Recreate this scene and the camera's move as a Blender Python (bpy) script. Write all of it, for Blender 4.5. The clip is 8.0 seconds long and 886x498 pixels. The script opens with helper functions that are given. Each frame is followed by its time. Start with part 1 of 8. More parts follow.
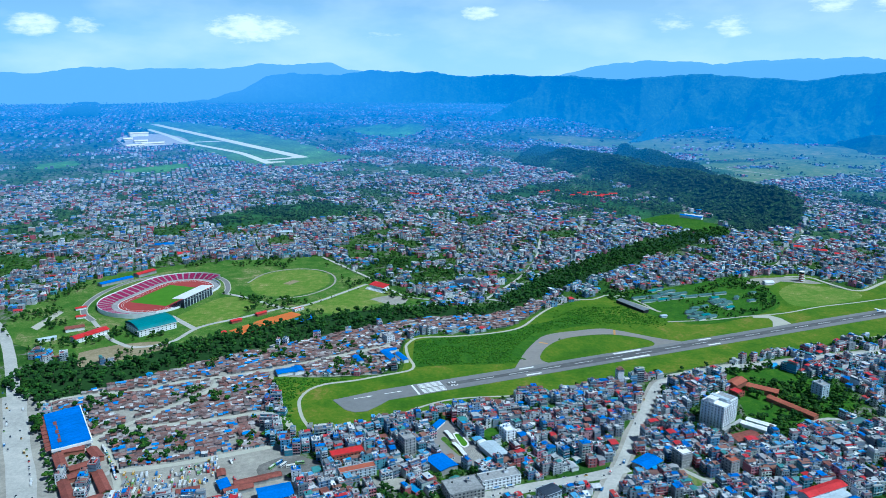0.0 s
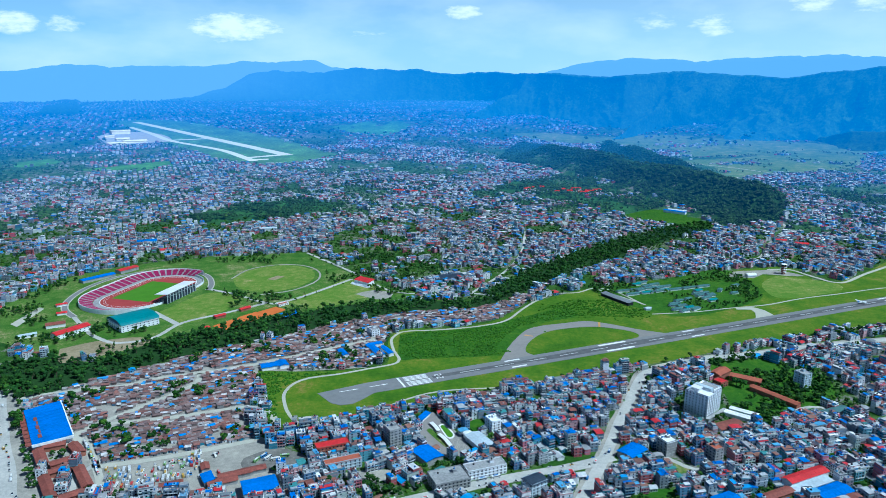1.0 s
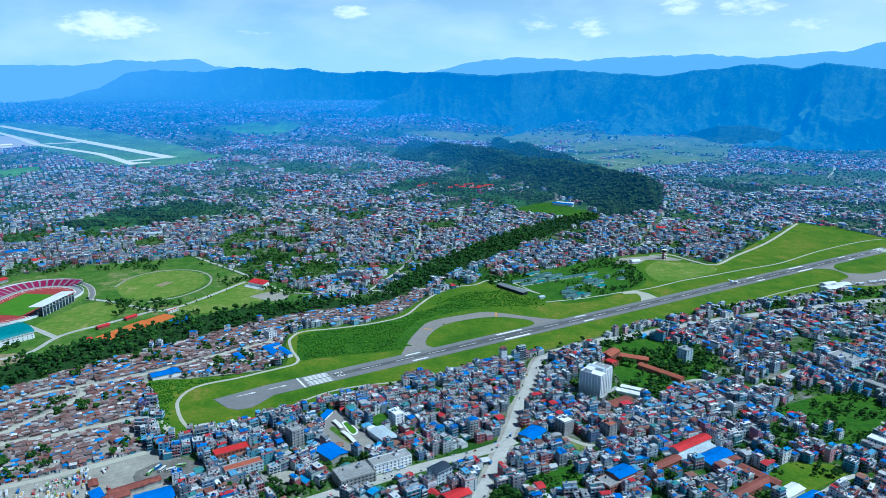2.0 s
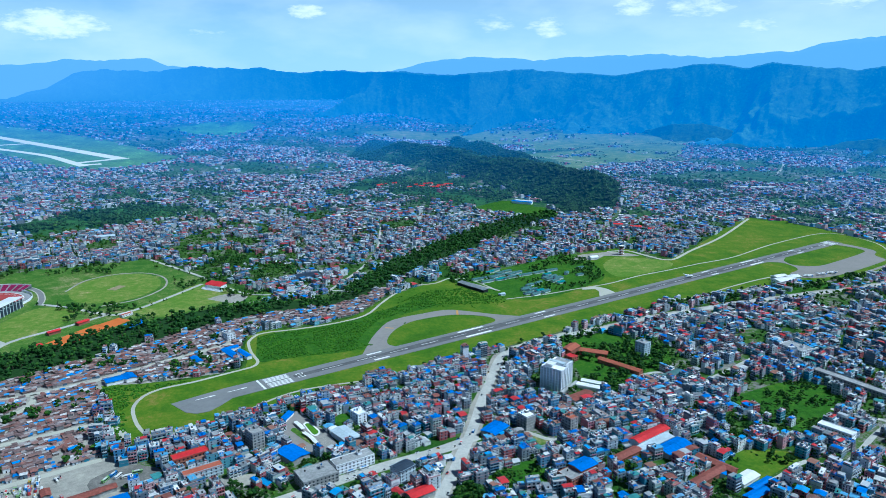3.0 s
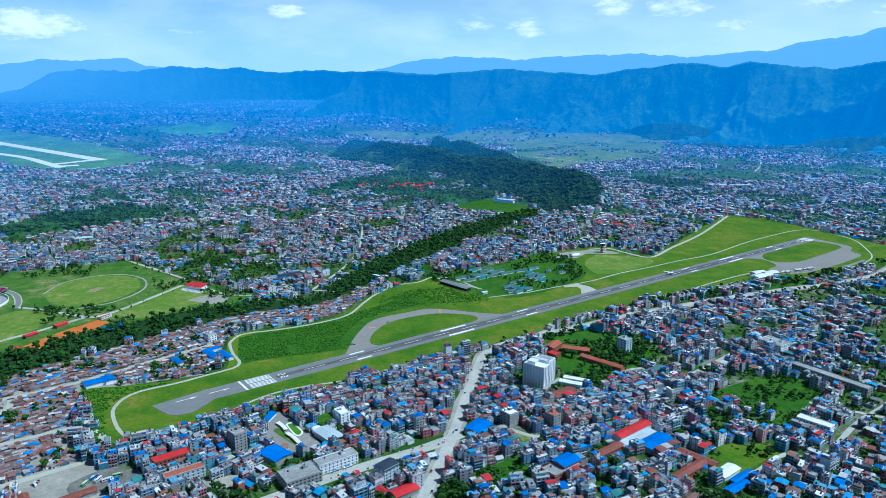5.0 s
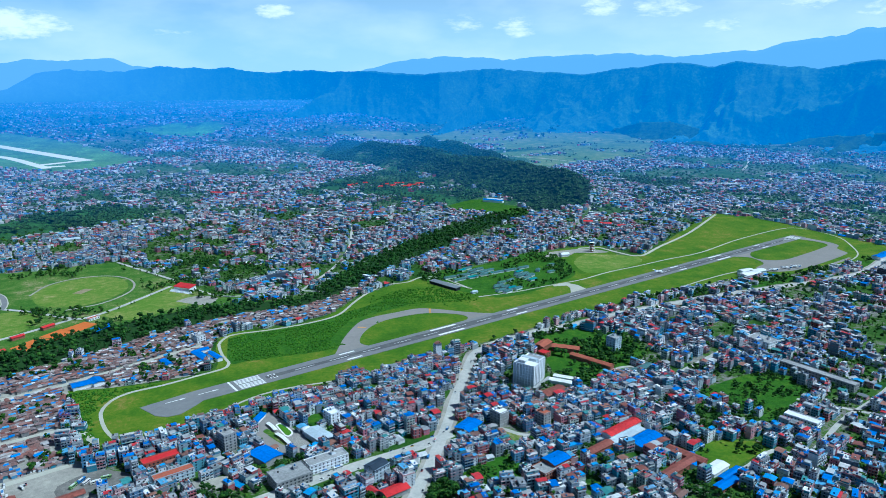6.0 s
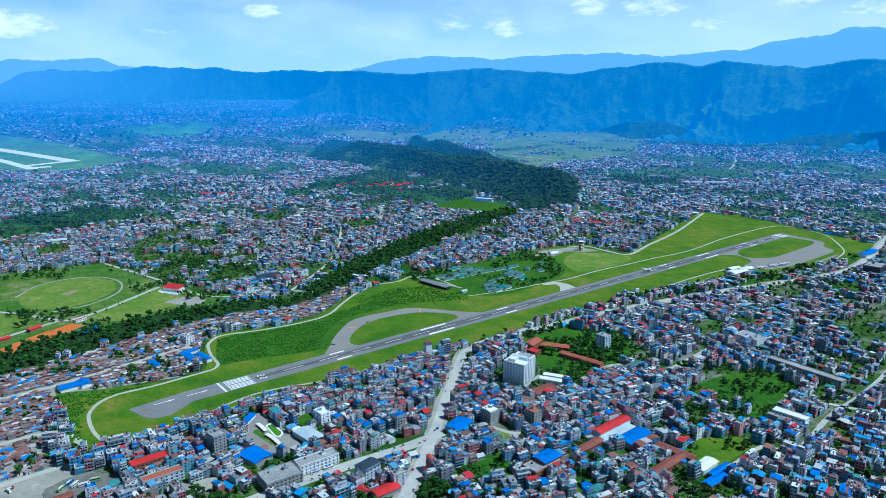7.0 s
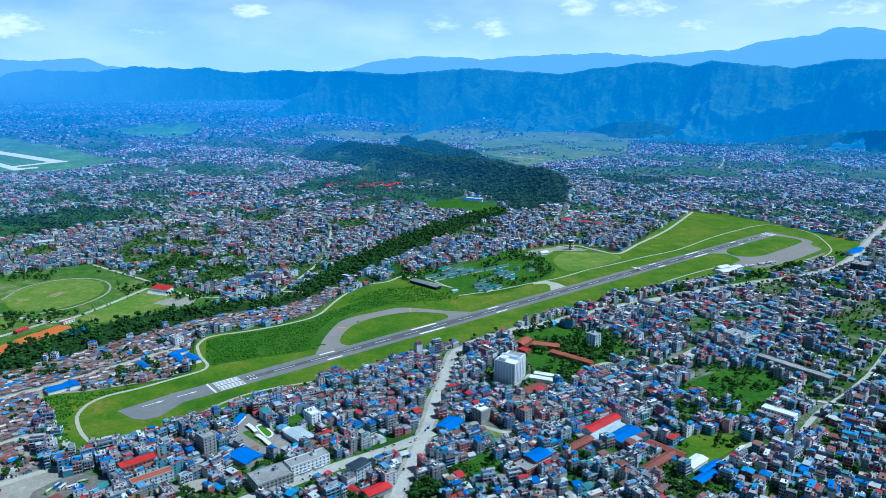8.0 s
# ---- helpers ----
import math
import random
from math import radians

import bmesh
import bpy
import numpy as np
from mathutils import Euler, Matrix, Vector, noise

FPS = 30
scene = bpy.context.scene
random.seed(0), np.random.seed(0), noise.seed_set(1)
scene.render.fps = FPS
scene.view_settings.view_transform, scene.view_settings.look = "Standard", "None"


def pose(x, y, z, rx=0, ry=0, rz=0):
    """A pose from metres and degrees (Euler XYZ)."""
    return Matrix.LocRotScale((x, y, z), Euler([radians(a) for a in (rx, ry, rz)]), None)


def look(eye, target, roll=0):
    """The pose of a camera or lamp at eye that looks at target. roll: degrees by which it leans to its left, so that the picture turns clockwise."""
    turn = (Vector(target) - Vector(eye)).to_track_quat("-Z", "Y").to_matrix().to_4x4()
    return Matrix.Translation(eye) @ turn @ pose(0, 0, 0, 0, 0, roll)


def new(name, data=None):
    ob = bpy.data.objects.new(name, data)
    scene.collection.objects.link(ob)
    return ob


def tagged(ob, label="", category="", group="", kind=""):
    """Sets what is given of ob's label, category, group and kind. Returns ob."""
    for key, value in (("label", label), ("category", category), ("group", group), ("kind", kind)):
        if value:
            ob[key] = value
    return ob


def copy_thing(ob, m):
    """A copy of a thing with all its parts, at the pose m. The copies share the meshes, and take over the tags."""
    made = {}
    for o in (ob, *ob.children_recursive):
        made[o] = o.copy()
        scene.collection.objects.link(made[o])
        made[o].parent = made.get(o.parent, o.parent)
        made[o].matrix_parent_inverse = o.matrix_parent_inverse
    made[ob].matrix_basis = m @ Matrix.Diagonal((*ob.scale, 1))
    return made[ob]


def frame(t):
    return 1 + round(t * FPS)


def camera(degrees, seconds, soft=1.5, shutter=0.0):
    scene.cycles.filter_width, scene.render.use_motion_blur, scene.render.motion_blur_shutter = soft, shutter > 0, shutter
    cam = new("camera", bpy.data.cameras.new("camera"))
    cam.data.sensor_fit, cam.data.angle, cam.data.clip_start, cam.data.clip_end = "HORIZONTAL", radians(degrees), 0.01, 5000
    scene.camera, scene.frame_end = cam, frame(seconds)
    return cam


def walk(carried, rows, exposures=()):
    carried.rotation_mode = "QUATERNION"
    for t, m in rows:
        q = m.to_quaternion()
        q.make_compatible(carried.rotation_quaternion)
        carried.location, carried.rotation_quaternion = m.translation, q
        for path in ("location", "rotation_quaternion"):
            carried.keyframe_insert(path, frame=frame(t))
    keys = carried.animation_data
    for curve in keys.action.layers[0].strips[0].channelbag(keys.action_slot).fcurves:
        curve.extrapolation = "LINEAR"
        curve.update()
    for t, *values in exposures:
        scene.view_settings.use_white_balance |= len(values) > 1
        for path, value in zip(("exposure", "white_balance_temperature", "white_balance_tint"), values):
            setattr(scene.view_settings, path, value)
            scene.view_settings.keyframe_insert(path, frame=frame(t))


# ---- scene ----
# ======================= camera and walk =======================
cam = camera(64.0, 8.0, soft=0.8)
PATH = [
    (0, (0.00, 0.00, 378.38), (0.00, 971.82, 142.64), 0.38),
    (0.5, (1.0, -0.31, 373.84), (-1.29, 971.26, 137.13), 0.41),
    (1, (0.96, -0.33, 369.84), (21.37, 970.97, 132.84), 0.36),
    (1.5, (1.37, -1.61, 365.79), (99.45, 965.14, 129.62), 0.25),
    (2, (-0.08, -2.64, 363.11), (165.91, 954.82, 127.07), 0.22),
    (2.2, (0.0, -2.64, 362.4), (187.4, 950.6, 126.4), 0.21),
    (3.5, (0.17, -2.61, 359.99), (225.05, 942.80, 124.11), 0.18),
    (4, (0.02, -2.91, 359.58), (232.39, 940.67, 123.67), 0.15),
    (4.5, (0.17, -2.95, 359.25), (238.89, 939.02, 123.23), 0.13),
    (6, (0.31, -3.34, 358.33), (259.27, 933.26, 122.28), 0.03),
    (6.5, (0.0, -3.14, 358.06), (266.61, 931.25, 121.74), 0.02),
    (7, (0.0, -3.28, 357.68), (273.22, 929.17, 121.27), -0.02),
    (7.5, (0.3, -3.13, 357.04), (279.47, 927.63, 120.91), -0.05),
    (8, (0.13, -3.22, 356.65), (286.47, 925.37, 120.60), -0.05),
]
walk(cam, [(t, look(e, g, r)) for t, e, g, r in PATH], exposures=[(0, -0.20, 4890, -4), (8, -0.20, 4890, -4)])

# ======================= sky, sun =======================
SUN_AZ, SUN_EL = 112.0, 56.0          # degrees clockwise from +y, and above the horizon
world = bpy.data.worlds.new("sky")
scene.world = world
world.use_nodes = True


def math_node(tree, op, a, b=None, c=None):
    n = tree.nodes.new("ShaderNodeMath")
    n.operation = op
    for k, v in enumerate((a, b, c)):
        if v is None:
            continue
        if isinstance(v, (int, float)):
            n.inputs[k].default_value = v
        else:
            tree.links.new(v, n.inputs[k])
    return n.outputs[0]


def build_sky():
    t = world.node_tree
    t.nodes.clear()
    out = t.nodes.new("ShaderNodeOutputWorld")
    back = t.nodes.new("ShaderNodeBackground")
    sky = t.nodes.new("ShaderNodeTexSky")
    sky.sky_type = "NISHITA"
    sky.sun_disc = False
    sky.sun_elevation = radians(SUN_EL)
    sky.sun_rotation = radians(SUN_AZ)
    sky.altitude = 1200
    sky.air_density, sky.dust_density, sky.ozone_density = 1.0, 0.1, 3.0
    co = t.nodes.new("ShaderNodeTexCoord")
    sep = t.nodes.new("ShaderNodeSeparateXYZ")
    t.links.new(co.outputs["Generated"], sep.inputs[0])
    x, y, z = sep.outputs
    az = math_node(t, "ARCTAN2", x, y)
    el = math_node(t, "ARCSINE", z)
    vec = t.nodes.new("ShaderNodeCombineXYZ")
    t.links.new(az, vec.inputs[0])
    t.links.new(math_node(t, "MULTIPLY", el, 2.6), vec.inputs[1])
    fine = t.nodes.new("ShaderNodeTexNoise")
    fine.inputs["Scale"].default_value = 44
    fine.inputs["Detail"].default_value = 6
    fine.inputs["Roughness"].default_value = 0.62
    t.links.new(vec.outputs[0], fine.inputs["Vector"])
    wide = t.nodes.new("ShaderNodeTexNoise")
    wide.inputs["Scale"].default_value = 5
    wide.inputs["Detail"].default_value = 5
    t.links.new(vec.outputs[0], wide.inputs["Vector"])
    # small fair-weather clouds: bearing, height, half width, half height (degrees), thickness
    total = None
    for a, e, sa, se, k in CLOUDS:
        da = math_node(t, "DIVIDE", math_node(t, "SUBTRACT", az, radians(a)), radians(sa))
        de = math_node(t, "DIVIDE", math_node(t, "SUBTRACT", el, radians(e)), radians(se))
        r2 = math_node(t, "ADD", math_node(t, "MULTIPLY", da, da), math_node(t, "MULTIPLY", de, de))
        v = math_node(t, "MULTIPLY", math_node(t, "SUBTRACT", 1.0, r2), k)
        v = math_node(t, "MAXIMUM", v, -1.0)
        total = v if total is None else math_node(t, "MAXIMUM", total, v)
    puff = math_node(t, "ADD", total, math_node(t, "MULTIPLY", math_node(t, "SUBTRACT", fine.outputs[0], 0.5), 2.2))
    r1 = t.nodes.new("ShaderNodeMapRange")
    r1.inputs[1].default_value, r1.inputs[2].default_value = 0.15, 1.25
    r1.interpolation_type = "SMOOTHSTEP"
    t.links.new(puff, r1.inputs[0])
    veil = t.nodes.new("ShaderNodeMapRange")
    veil.inputs[1].default_value, veil.inputs[2].default_value = 0.42, 0.8
    veil.inputs[4].default_value = 0.6
    t.links.new(wide.outputs[0], veil.inputs[0])
    clear = t.nodes.new("ShaderNodeMapRange")                  # clear deep sky overhead
    clear.interpolation_type = "SMOOTHSTEP"
    clear.inputs[1].default_value, clear.inputs[2].default_value, clear.inputs[3].default_value, clear.inputs[4].default_value = radians(10), radians(32), 1.0, 0.12
    t.links.new(el, clear.inputs[0])
    cover = math_node(t, "MAXIMUM", r1.outputs[0], math_node(t, "MULTIPLY", veil.outputs[0], clear.outputs[0]))
    mix = t.nodes.new("ShaderNodeMix")
    mix.data_type = "RGBA"
    t.links.new(cover, mix.inputs["Factor"])
    tint = t.nodes.new("ShaderNodeMix")
    tint.data_type, tint.blend_type = "RGBA", "MULTIPLY"
    tint.inputs["Factor"].default_value = 1
    t.links.new(sky.outputs[0], tint.inputs[6])
    tint.inputs[7].default_value = SKY_TINT
    # bright moist haze low over the horizon
    rise = math_node(t, "DIVIDE", math_node(t, "MAXIMUM", el, 0.0), 0.17)
    low = math_node(t, "POWER", 2.718, math_node(t, "MULTIPLY", math_node(t, "MULTIPLY", rise, rise), -1.0))
    haze = t.nodes.new("ShaderNodeMix")
    haze.data_type = "RGBA"
    t.links.new(math_node(t, "MULTIPLY", low, 0.92), haze.inputs["Factor"])
    t.links.new(tint.outputs[2], haze.inputs[6])
    east = t.nodes.new("ShaderNodeMapRange")                   # brighter towards the sun's side
    east.inputs[1].default_value, east.inputs[2].default_value = radians(-35), radians(60)
    t.links.new(az, east.inputs[0])
    side = t.nodes.new("ShaderNodeMix")
    side.data_type = "RGBA"
    side.inputs[6].default_value, side.inputs[7].default_value = HAZE_WEST, HAZE_EAST
    t.links.new(east.outputs[0], side.inputs["Factor"])
    t.links.new(side.outputs[2], haze.inputs[7])
    t.links.new(haze.outputs[2], mix.inputs[6])
    mix.inputs[7].default_value = (20.5, 21.0, 22.5, 1)
    t.links.new(mix.outputs[2], back.inputs[0])
    back.inputs[1].default_value = SKY_STRENGTH
    t.links.new(back.outputs[0], out.inputs[0])


SKY_STRENGTH = 0.055
HAZE_WEST, HAZE_EAST = (8.6, 14.0, 19.6, 1), (15.0, 18.6, 21.5, 1)
SKY_TINT = (0.42, 0.63, 0.88, 1)       # clear moist air over the valley
CLOUDS = [(-14.6, 3.4, 4.2, 1.3, 1.2), (-29.0, 3.3, 2.0, 1.0, 1.1), (-26.0, 3.3, 1.5, 0.7, 0.8), (2.7, 4.8, 1.9, 0.7, 1.1), (7.0, 6.1, 2.6, 0.6, 0.9), (17.0, 4.0, 1.9, 0.8, 0.6), (21.0, 3.7, 1.8, 1.1, 0.8),
          (27.5, 5.2, 1.9, 1.2, 0.9), (32.0, 5.0, 3.4, 0.9, 0.8), (36.0, 3.6, 1.8, 0.9, 0.7), (42.0, 5.6, 3.4, 1.3, 0.9), (46.5, 4.4, 2.4, 0.8, 0.7), (-34.0, 3.6, 1.9, 1.0, 1.0), (-5.0, 3.0, 2.4, 0.5, 0.4)]
build_sky()
sun_data = bpy.data.lights.new("sun", "SUN")
sun_data.energy, sun_data.angle, sun_data.color = 5.0, radians(0.53), (1.0, 0.96, 0.88)
sun = new("sun", sun_data)
sa, ce = radians(SUN_AZ), math.cos(radians(SUN_EL))
sun.matrix_world = look((0, 0, 900), (-math.sin(sa) * ce, -math.cos(sa) * ce, 900 - math.sin(radians(SUN_EL))))

# ======================= materials =======================
def surface(name, colours, source="island", rough=0.8, metal=0.0, fine=(0.6, 0.25), broad=(0.03, 0.2), bump=0.0, spec=0.3):
    """colours: one colour, or a list picked at random per object ("object") or per loose piece ("island").
    fine, broad: scale and strength of two noises, in world metres."""
    m = bpy.data.materials.new(name)
    m.use_nodes = True
    t = m.node_tree
    b = t.nodes["Principled BSDF"]
    b.inputs["Roughness"].default_value = rough
    b.inputs["Metallic"].default_value = metal
    b.inputs["Specular IOR Level"].default_value = spec
    if isinstance(colours, tuple):
        c = t.nodes.new("ShaderNodeRGB")
        c.outputs[0].default_value = (*colours, 1)
        col = c.outputs[0]
    else:
        if source == "object":
            rnd = t.nodes.new("ShaderNodeObjectInfo").outputs["Random"]
        else:
            rnd = t.nodes.new("ShaderNodeNewGeometry").outputs["Random Per Island"]
        ramp = t.nodes.new("ShaderNodeValToRGB")
        ramp.color_ramp.interpolation = "CONSTANT"
        n = len(colours)
        while len(ramp.color_ramp.elements) < n:
            ramp.color_ramp.elements.new(0.5)
        for k, c in enumerate(colours):
            ramp.color_ramp.elements[k].position = k / n
            ramp.color_ramp.elements[k].color = (*c, 1)
        t.links.new(rnd, ramp.inputs[0])
        col = ramp.outputs[0]
    pos = t.nodes.new("ShaderNodeNewGeometry").outputs["Position"]
    first = None
    for scale, k in (fine, broad):
        if k <= 0:
            continue
        nz = t.nodes.new("ShaderNodeTexNoise")
        nz.inputs["Scale"].default_value = scale
        nz.inputs["Detail"].default_value = 4
        nz.inputs["Roughness"].default_value = 0.6
        t.links.new(pos, nz.inputs["Vector"])
        first = first or nz
        r = t.nodes.new("ShaderNodeMapRange")
        r.inputs[1].default_value, r.inputs[2].default_value = 0.3, 0.7
        r.inputs[3].default_value, r.inputs[4].default_value = 1 - k, 1 + k * 0.6
        t.links.new(nz.outputs[0], r.inputs[0])
        mx = t.nodes.new("ShaderNodeMix")
        mx.data_type, mx.blend_type = "RGBA", "MULTIPLY"
        mx.inputs["Factor"].default_value = 1
        t.links.new(col, mx.inputs[6])
        cmb = t.nodes.new("ShaderNodeCombineColor")
        for q in range(3):
            t.links.new(r.outputs[0], cmb.inputs[q])
        t.links.new(cmb.outputs[0], mx.inputs[7])
        col = mx.outputs[2]
    t.links.new(col, b.inputs["Base Color"])
    if bump and first:
        bp = t.nodes.new("ShaderNodeBump")
        bp.inputs["Strength"].default_value = 0.6
        bp.inputs["Distance"].default_value = bump
        t.links.new(first.outputs[0], bp.inputs["Height"])
        t.links.new(bp.outputs[0], b.inputs["Normal"])
    return m


# haze painted on far land, by the way across the valley (metres) and, for the ranges, by bearing (degrees): its
# emission colour, and how much of the land's own colour is left
HAZE_BY_WAY = [(1650, (0, 0, 0), 1.0), (2600, (0.005, 0.040, 0.115), 0.90), (3200, (0.010, 0.085, 0.24), 0.80), (3600, (0.013, 0.120, 0.38), 0.68), (4000, (0.018, 0.165, 0.53), 0.52),
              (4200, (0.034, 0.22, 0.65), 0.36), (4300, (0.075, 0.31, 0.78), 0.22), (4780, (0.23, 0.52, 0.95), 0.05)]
HAZE_BY_BEARING = [(-40, (0.17, 0.45, 0.92), 0.08), (-18, (0.15, 0.43, 0.90), 0.14), (-8, (0.085, 0.335, 0.82), 0.26), (0, (0.042, 0.245, 0.68), 0.46), (10, (0.028, 0.195, 0.60), 0.64), (30, (0.026, 0.188, 0.56), 0.82), (60, (0.026, 0.185, 0.55), 0.84)]


def painted_haze(m, stops=HAZE_BY_WAY):
    """Paints haze into a far material: blue emission is added and more and more of the land's own colour taken out."""
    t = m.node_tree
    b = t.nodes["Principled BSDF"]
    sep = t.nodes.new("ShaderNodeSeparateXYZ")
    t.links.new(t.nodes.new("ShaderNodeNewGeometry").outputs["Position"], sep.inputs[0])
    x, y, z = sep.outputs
    if stops is HAZE_BY_WAY:
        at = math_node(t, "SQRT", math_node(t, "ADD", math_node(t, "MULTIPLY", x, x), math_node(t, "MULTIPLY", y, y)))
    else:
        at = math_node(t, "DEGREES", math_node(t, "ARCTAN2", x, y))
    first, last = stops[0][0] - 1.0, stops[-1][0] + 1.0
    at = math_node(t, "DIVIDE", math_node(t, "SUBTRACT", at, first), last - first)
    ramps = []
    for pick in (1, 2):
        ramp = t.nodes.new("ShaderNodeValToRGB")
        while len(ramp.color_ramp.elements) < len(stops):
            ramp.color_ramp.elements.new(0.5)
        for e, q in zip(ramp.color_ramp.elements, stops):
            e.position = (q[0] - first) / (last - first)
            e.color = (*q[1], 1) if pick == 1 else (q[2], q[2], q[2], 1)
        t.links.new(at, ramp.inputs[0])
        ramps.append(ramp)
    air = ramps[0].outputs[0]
    if stops is HAZE_BY_BEARING:                                # the painted haze is stronger low on the range
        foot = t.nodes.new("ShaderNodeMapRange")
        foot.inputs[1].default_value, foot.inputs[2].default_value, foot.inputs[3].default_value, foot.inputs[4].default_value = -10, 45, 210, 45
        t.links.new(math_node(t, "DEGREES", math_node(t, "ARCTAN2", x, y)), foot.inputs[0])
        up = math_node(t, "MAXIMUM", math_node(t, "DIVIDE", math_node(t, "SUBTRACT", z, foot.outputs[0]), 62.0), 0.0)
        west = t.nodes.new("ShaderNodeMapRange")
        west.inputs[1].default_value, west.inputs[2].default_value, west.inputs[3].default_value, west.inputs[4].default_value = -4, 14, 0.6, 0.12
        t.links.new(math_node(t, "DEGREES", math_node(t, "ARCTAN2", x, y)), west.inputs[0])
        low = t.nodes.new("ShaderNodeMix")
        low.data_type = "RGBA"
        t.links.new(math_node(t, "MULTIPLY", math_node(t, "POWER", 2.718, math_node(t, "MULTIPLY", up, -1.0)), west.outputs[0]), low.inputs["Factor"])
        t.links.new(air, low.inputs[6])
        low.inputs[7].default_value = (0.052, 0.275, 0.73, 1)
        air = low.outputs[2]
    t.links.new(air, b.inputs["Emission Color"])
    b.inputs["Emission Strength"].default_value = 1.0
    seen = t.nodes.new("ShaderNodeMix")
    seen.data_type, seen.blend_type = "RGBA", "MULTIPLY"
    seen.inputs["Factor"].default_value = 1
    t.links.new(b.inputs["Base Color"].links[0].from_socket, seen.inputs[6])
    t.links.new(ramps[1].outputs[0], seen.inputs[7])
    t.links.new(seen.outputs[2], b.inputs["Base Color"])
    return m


def patchwork(name, stops, scales, rough=0.95, bump=0.3):
    """Ground of several colours that run into one another: colour stops over the sum of noises."""
    m = bpy.data.materials.new(name)
    m.use_nodes = True
    t = m.node_tree
    b = t.nodes["Principled BSDF"]
    b.inputs["Roughness"].default_value = rough
    b.inputs["Specular IOR Level"].default_value = 0.15
    pos = t.nodes.new("ShaderNodeNewGeometry").outputs["Position"]
    total = None
    for s, k in scales:
        nz = t.nodes.new("ShaderNodeTexNoise")
        nz.inputs["Scale"].default_value = s
        nz.inputs["Detail"].default_value = 5
        nz.inputs["Roughness"].default_value = 0.65
        t.links.new(pos, nz.inputs["Vector"])
        v = math_node(t, "MULTIPLY", math_node(t, "SUBTRACT", nz.outputs[0], 0.5), k)
        total = v if total is None else math_node(t, "ADD", total, v)
    total = math_node(t, "ADD", total, 0.5)
    ramp = t.nodes.new("ShaderNodeValToRGB")
    while len(ramp.color_ramp.elements) < len(stops):
        ramp.color_ramp.elements.new(0.5)
    for e, (p, c) in zip(ramp.color_ramp.elements, stops):
        e.position, e.color = p, (*c, 1)
    t.links.new(total, ramp.inputs[0])
    t.links.new(ramp.outputs[0], b.inputs["Base Color"])
    bp = t.nodes.new("ShaderNodeBump")
    bp.inputs["Distance"].default_value = bump
    t.links.new(total, bp.inputs["Height"])
    t.links.new(bp.outputs[0], b.inputs["Normal"])
    return m


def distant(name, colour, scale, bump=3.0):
    """Land far behind the town, with blue haze painted in as emission."""
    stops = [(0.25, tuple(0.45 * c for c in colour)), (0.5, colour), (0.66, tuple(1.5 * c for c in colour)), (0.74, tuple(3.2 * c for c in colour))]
    return painted_haze(patchwork(name, stops, [(scale, 0.8), (scale * 6, 0.7)], bump=bump))


M = {}
# haze is painted into this ground too, as blue emission growing with distance
M["town_ground"] = painted_haze(patchwork("town_ground", [(0.2, (0.012, 0.045, 0.008)), (0.40, (0.028, 0.085, 0.010)), (0.54, (0.065, 0.13, 0.018)), (0.60, (0.17, 0.165, 0.15)), (0.8, (0.30, 0.29, 0.26))],
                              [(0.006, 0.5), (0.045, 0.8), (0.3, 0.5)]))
M["grass"] = patchwork("airfield_grass", [(0.28, (0.038, 0.11, 0.005)), (0.46, (0.076, 0.16, 0.007)), (0.57, (0.125, 0.188, 0.011)), (0.645, (0.19, 0.19, 0.03)), (0.72, (0.28, 0.21, 0.06))], [(0.007, 0.6), (0.03, 0.6), (0.2, 0.45), (1.5, 0.3)])
M["scrub"] = patchwork("scrub_grass", [(0.3, (0.022, 0.085, 0.006)), (0.5, (0.045, 0.13, 0.008)), (0.7, (0.085, 0.17, 0.010))], [(0.02, 0.5), (0.12, 0.8), (0.6, 0.5)], bump=1.0)
M["meadow"] = patchwork("meadow", [(0.25, (0.035, 0.11, 0.012)), (0.43, (0.075, 0.155, 0.018)), (0.54, (0.16, 0.20, 0.05)), (0.66, (0.34, 0.29, 0.15))], [(0.012, 0.6), (0.06, 0.6), (0.3, 0.5), (1.2, 0.3)])
M["compound_grass"] = patchwork("compound_grass", [(0.28, (0.036, 0.11, 0.012)), (0.46, (0.068, 0.155, 0.017)), (0.57, (0.12, 0.195, 0.035)), (0.64, (0.23, 0.225, 0.095)), (0.74, (0.40, 0.33, 0.20))], [(0.01, 0.6), (0.05, 0.6), (0.3, 0.5), (1.2, 0.3)])
M["wood_floor"] = painted_haze(patchwork("wood_floor", [(0.3, (0.014, 0.042, 0.011)), (0.7, (0.03, 0.075, 0.016))], [(0.05, 0.8), (0.4, 0.5)]))
M["asphalt"] = patchwork("runway_asphalt", [(0.2, (0.14, 0.14, 0.145)), (0.5, (0.21, 0.21, 0.215)), (0.8, (0.27, 0.265, 0.26))], [(0.015, 0.5), (0.15, 0.5), (1.5, 0.3)], bump=0.02, rough=0.9)
M["rubbered"] = patchwork("rubbered_asphalt", [(0.2, (0.075, 0.075, 0.08)), (0.5, (0.12, 0.12, 0.125)), (0.8, (0.18, 0.178, 0.175))], [(0.015, 0.5), (0.12, 0.5), (1.5, 0.3)], bump=0.02, rough=0.9)
M["taxiway"] = patchwork("taxiway_asphalt", [(0.2, (0.2, 0.19, 0.18)), (0.5, (0.27, 0.25, 0.235)), (0.8, (0.33, 0.3, 0.28))], [(0.02, 0.5), (0.2, 0.5), (1.5, 0.3)], bump=0.02)
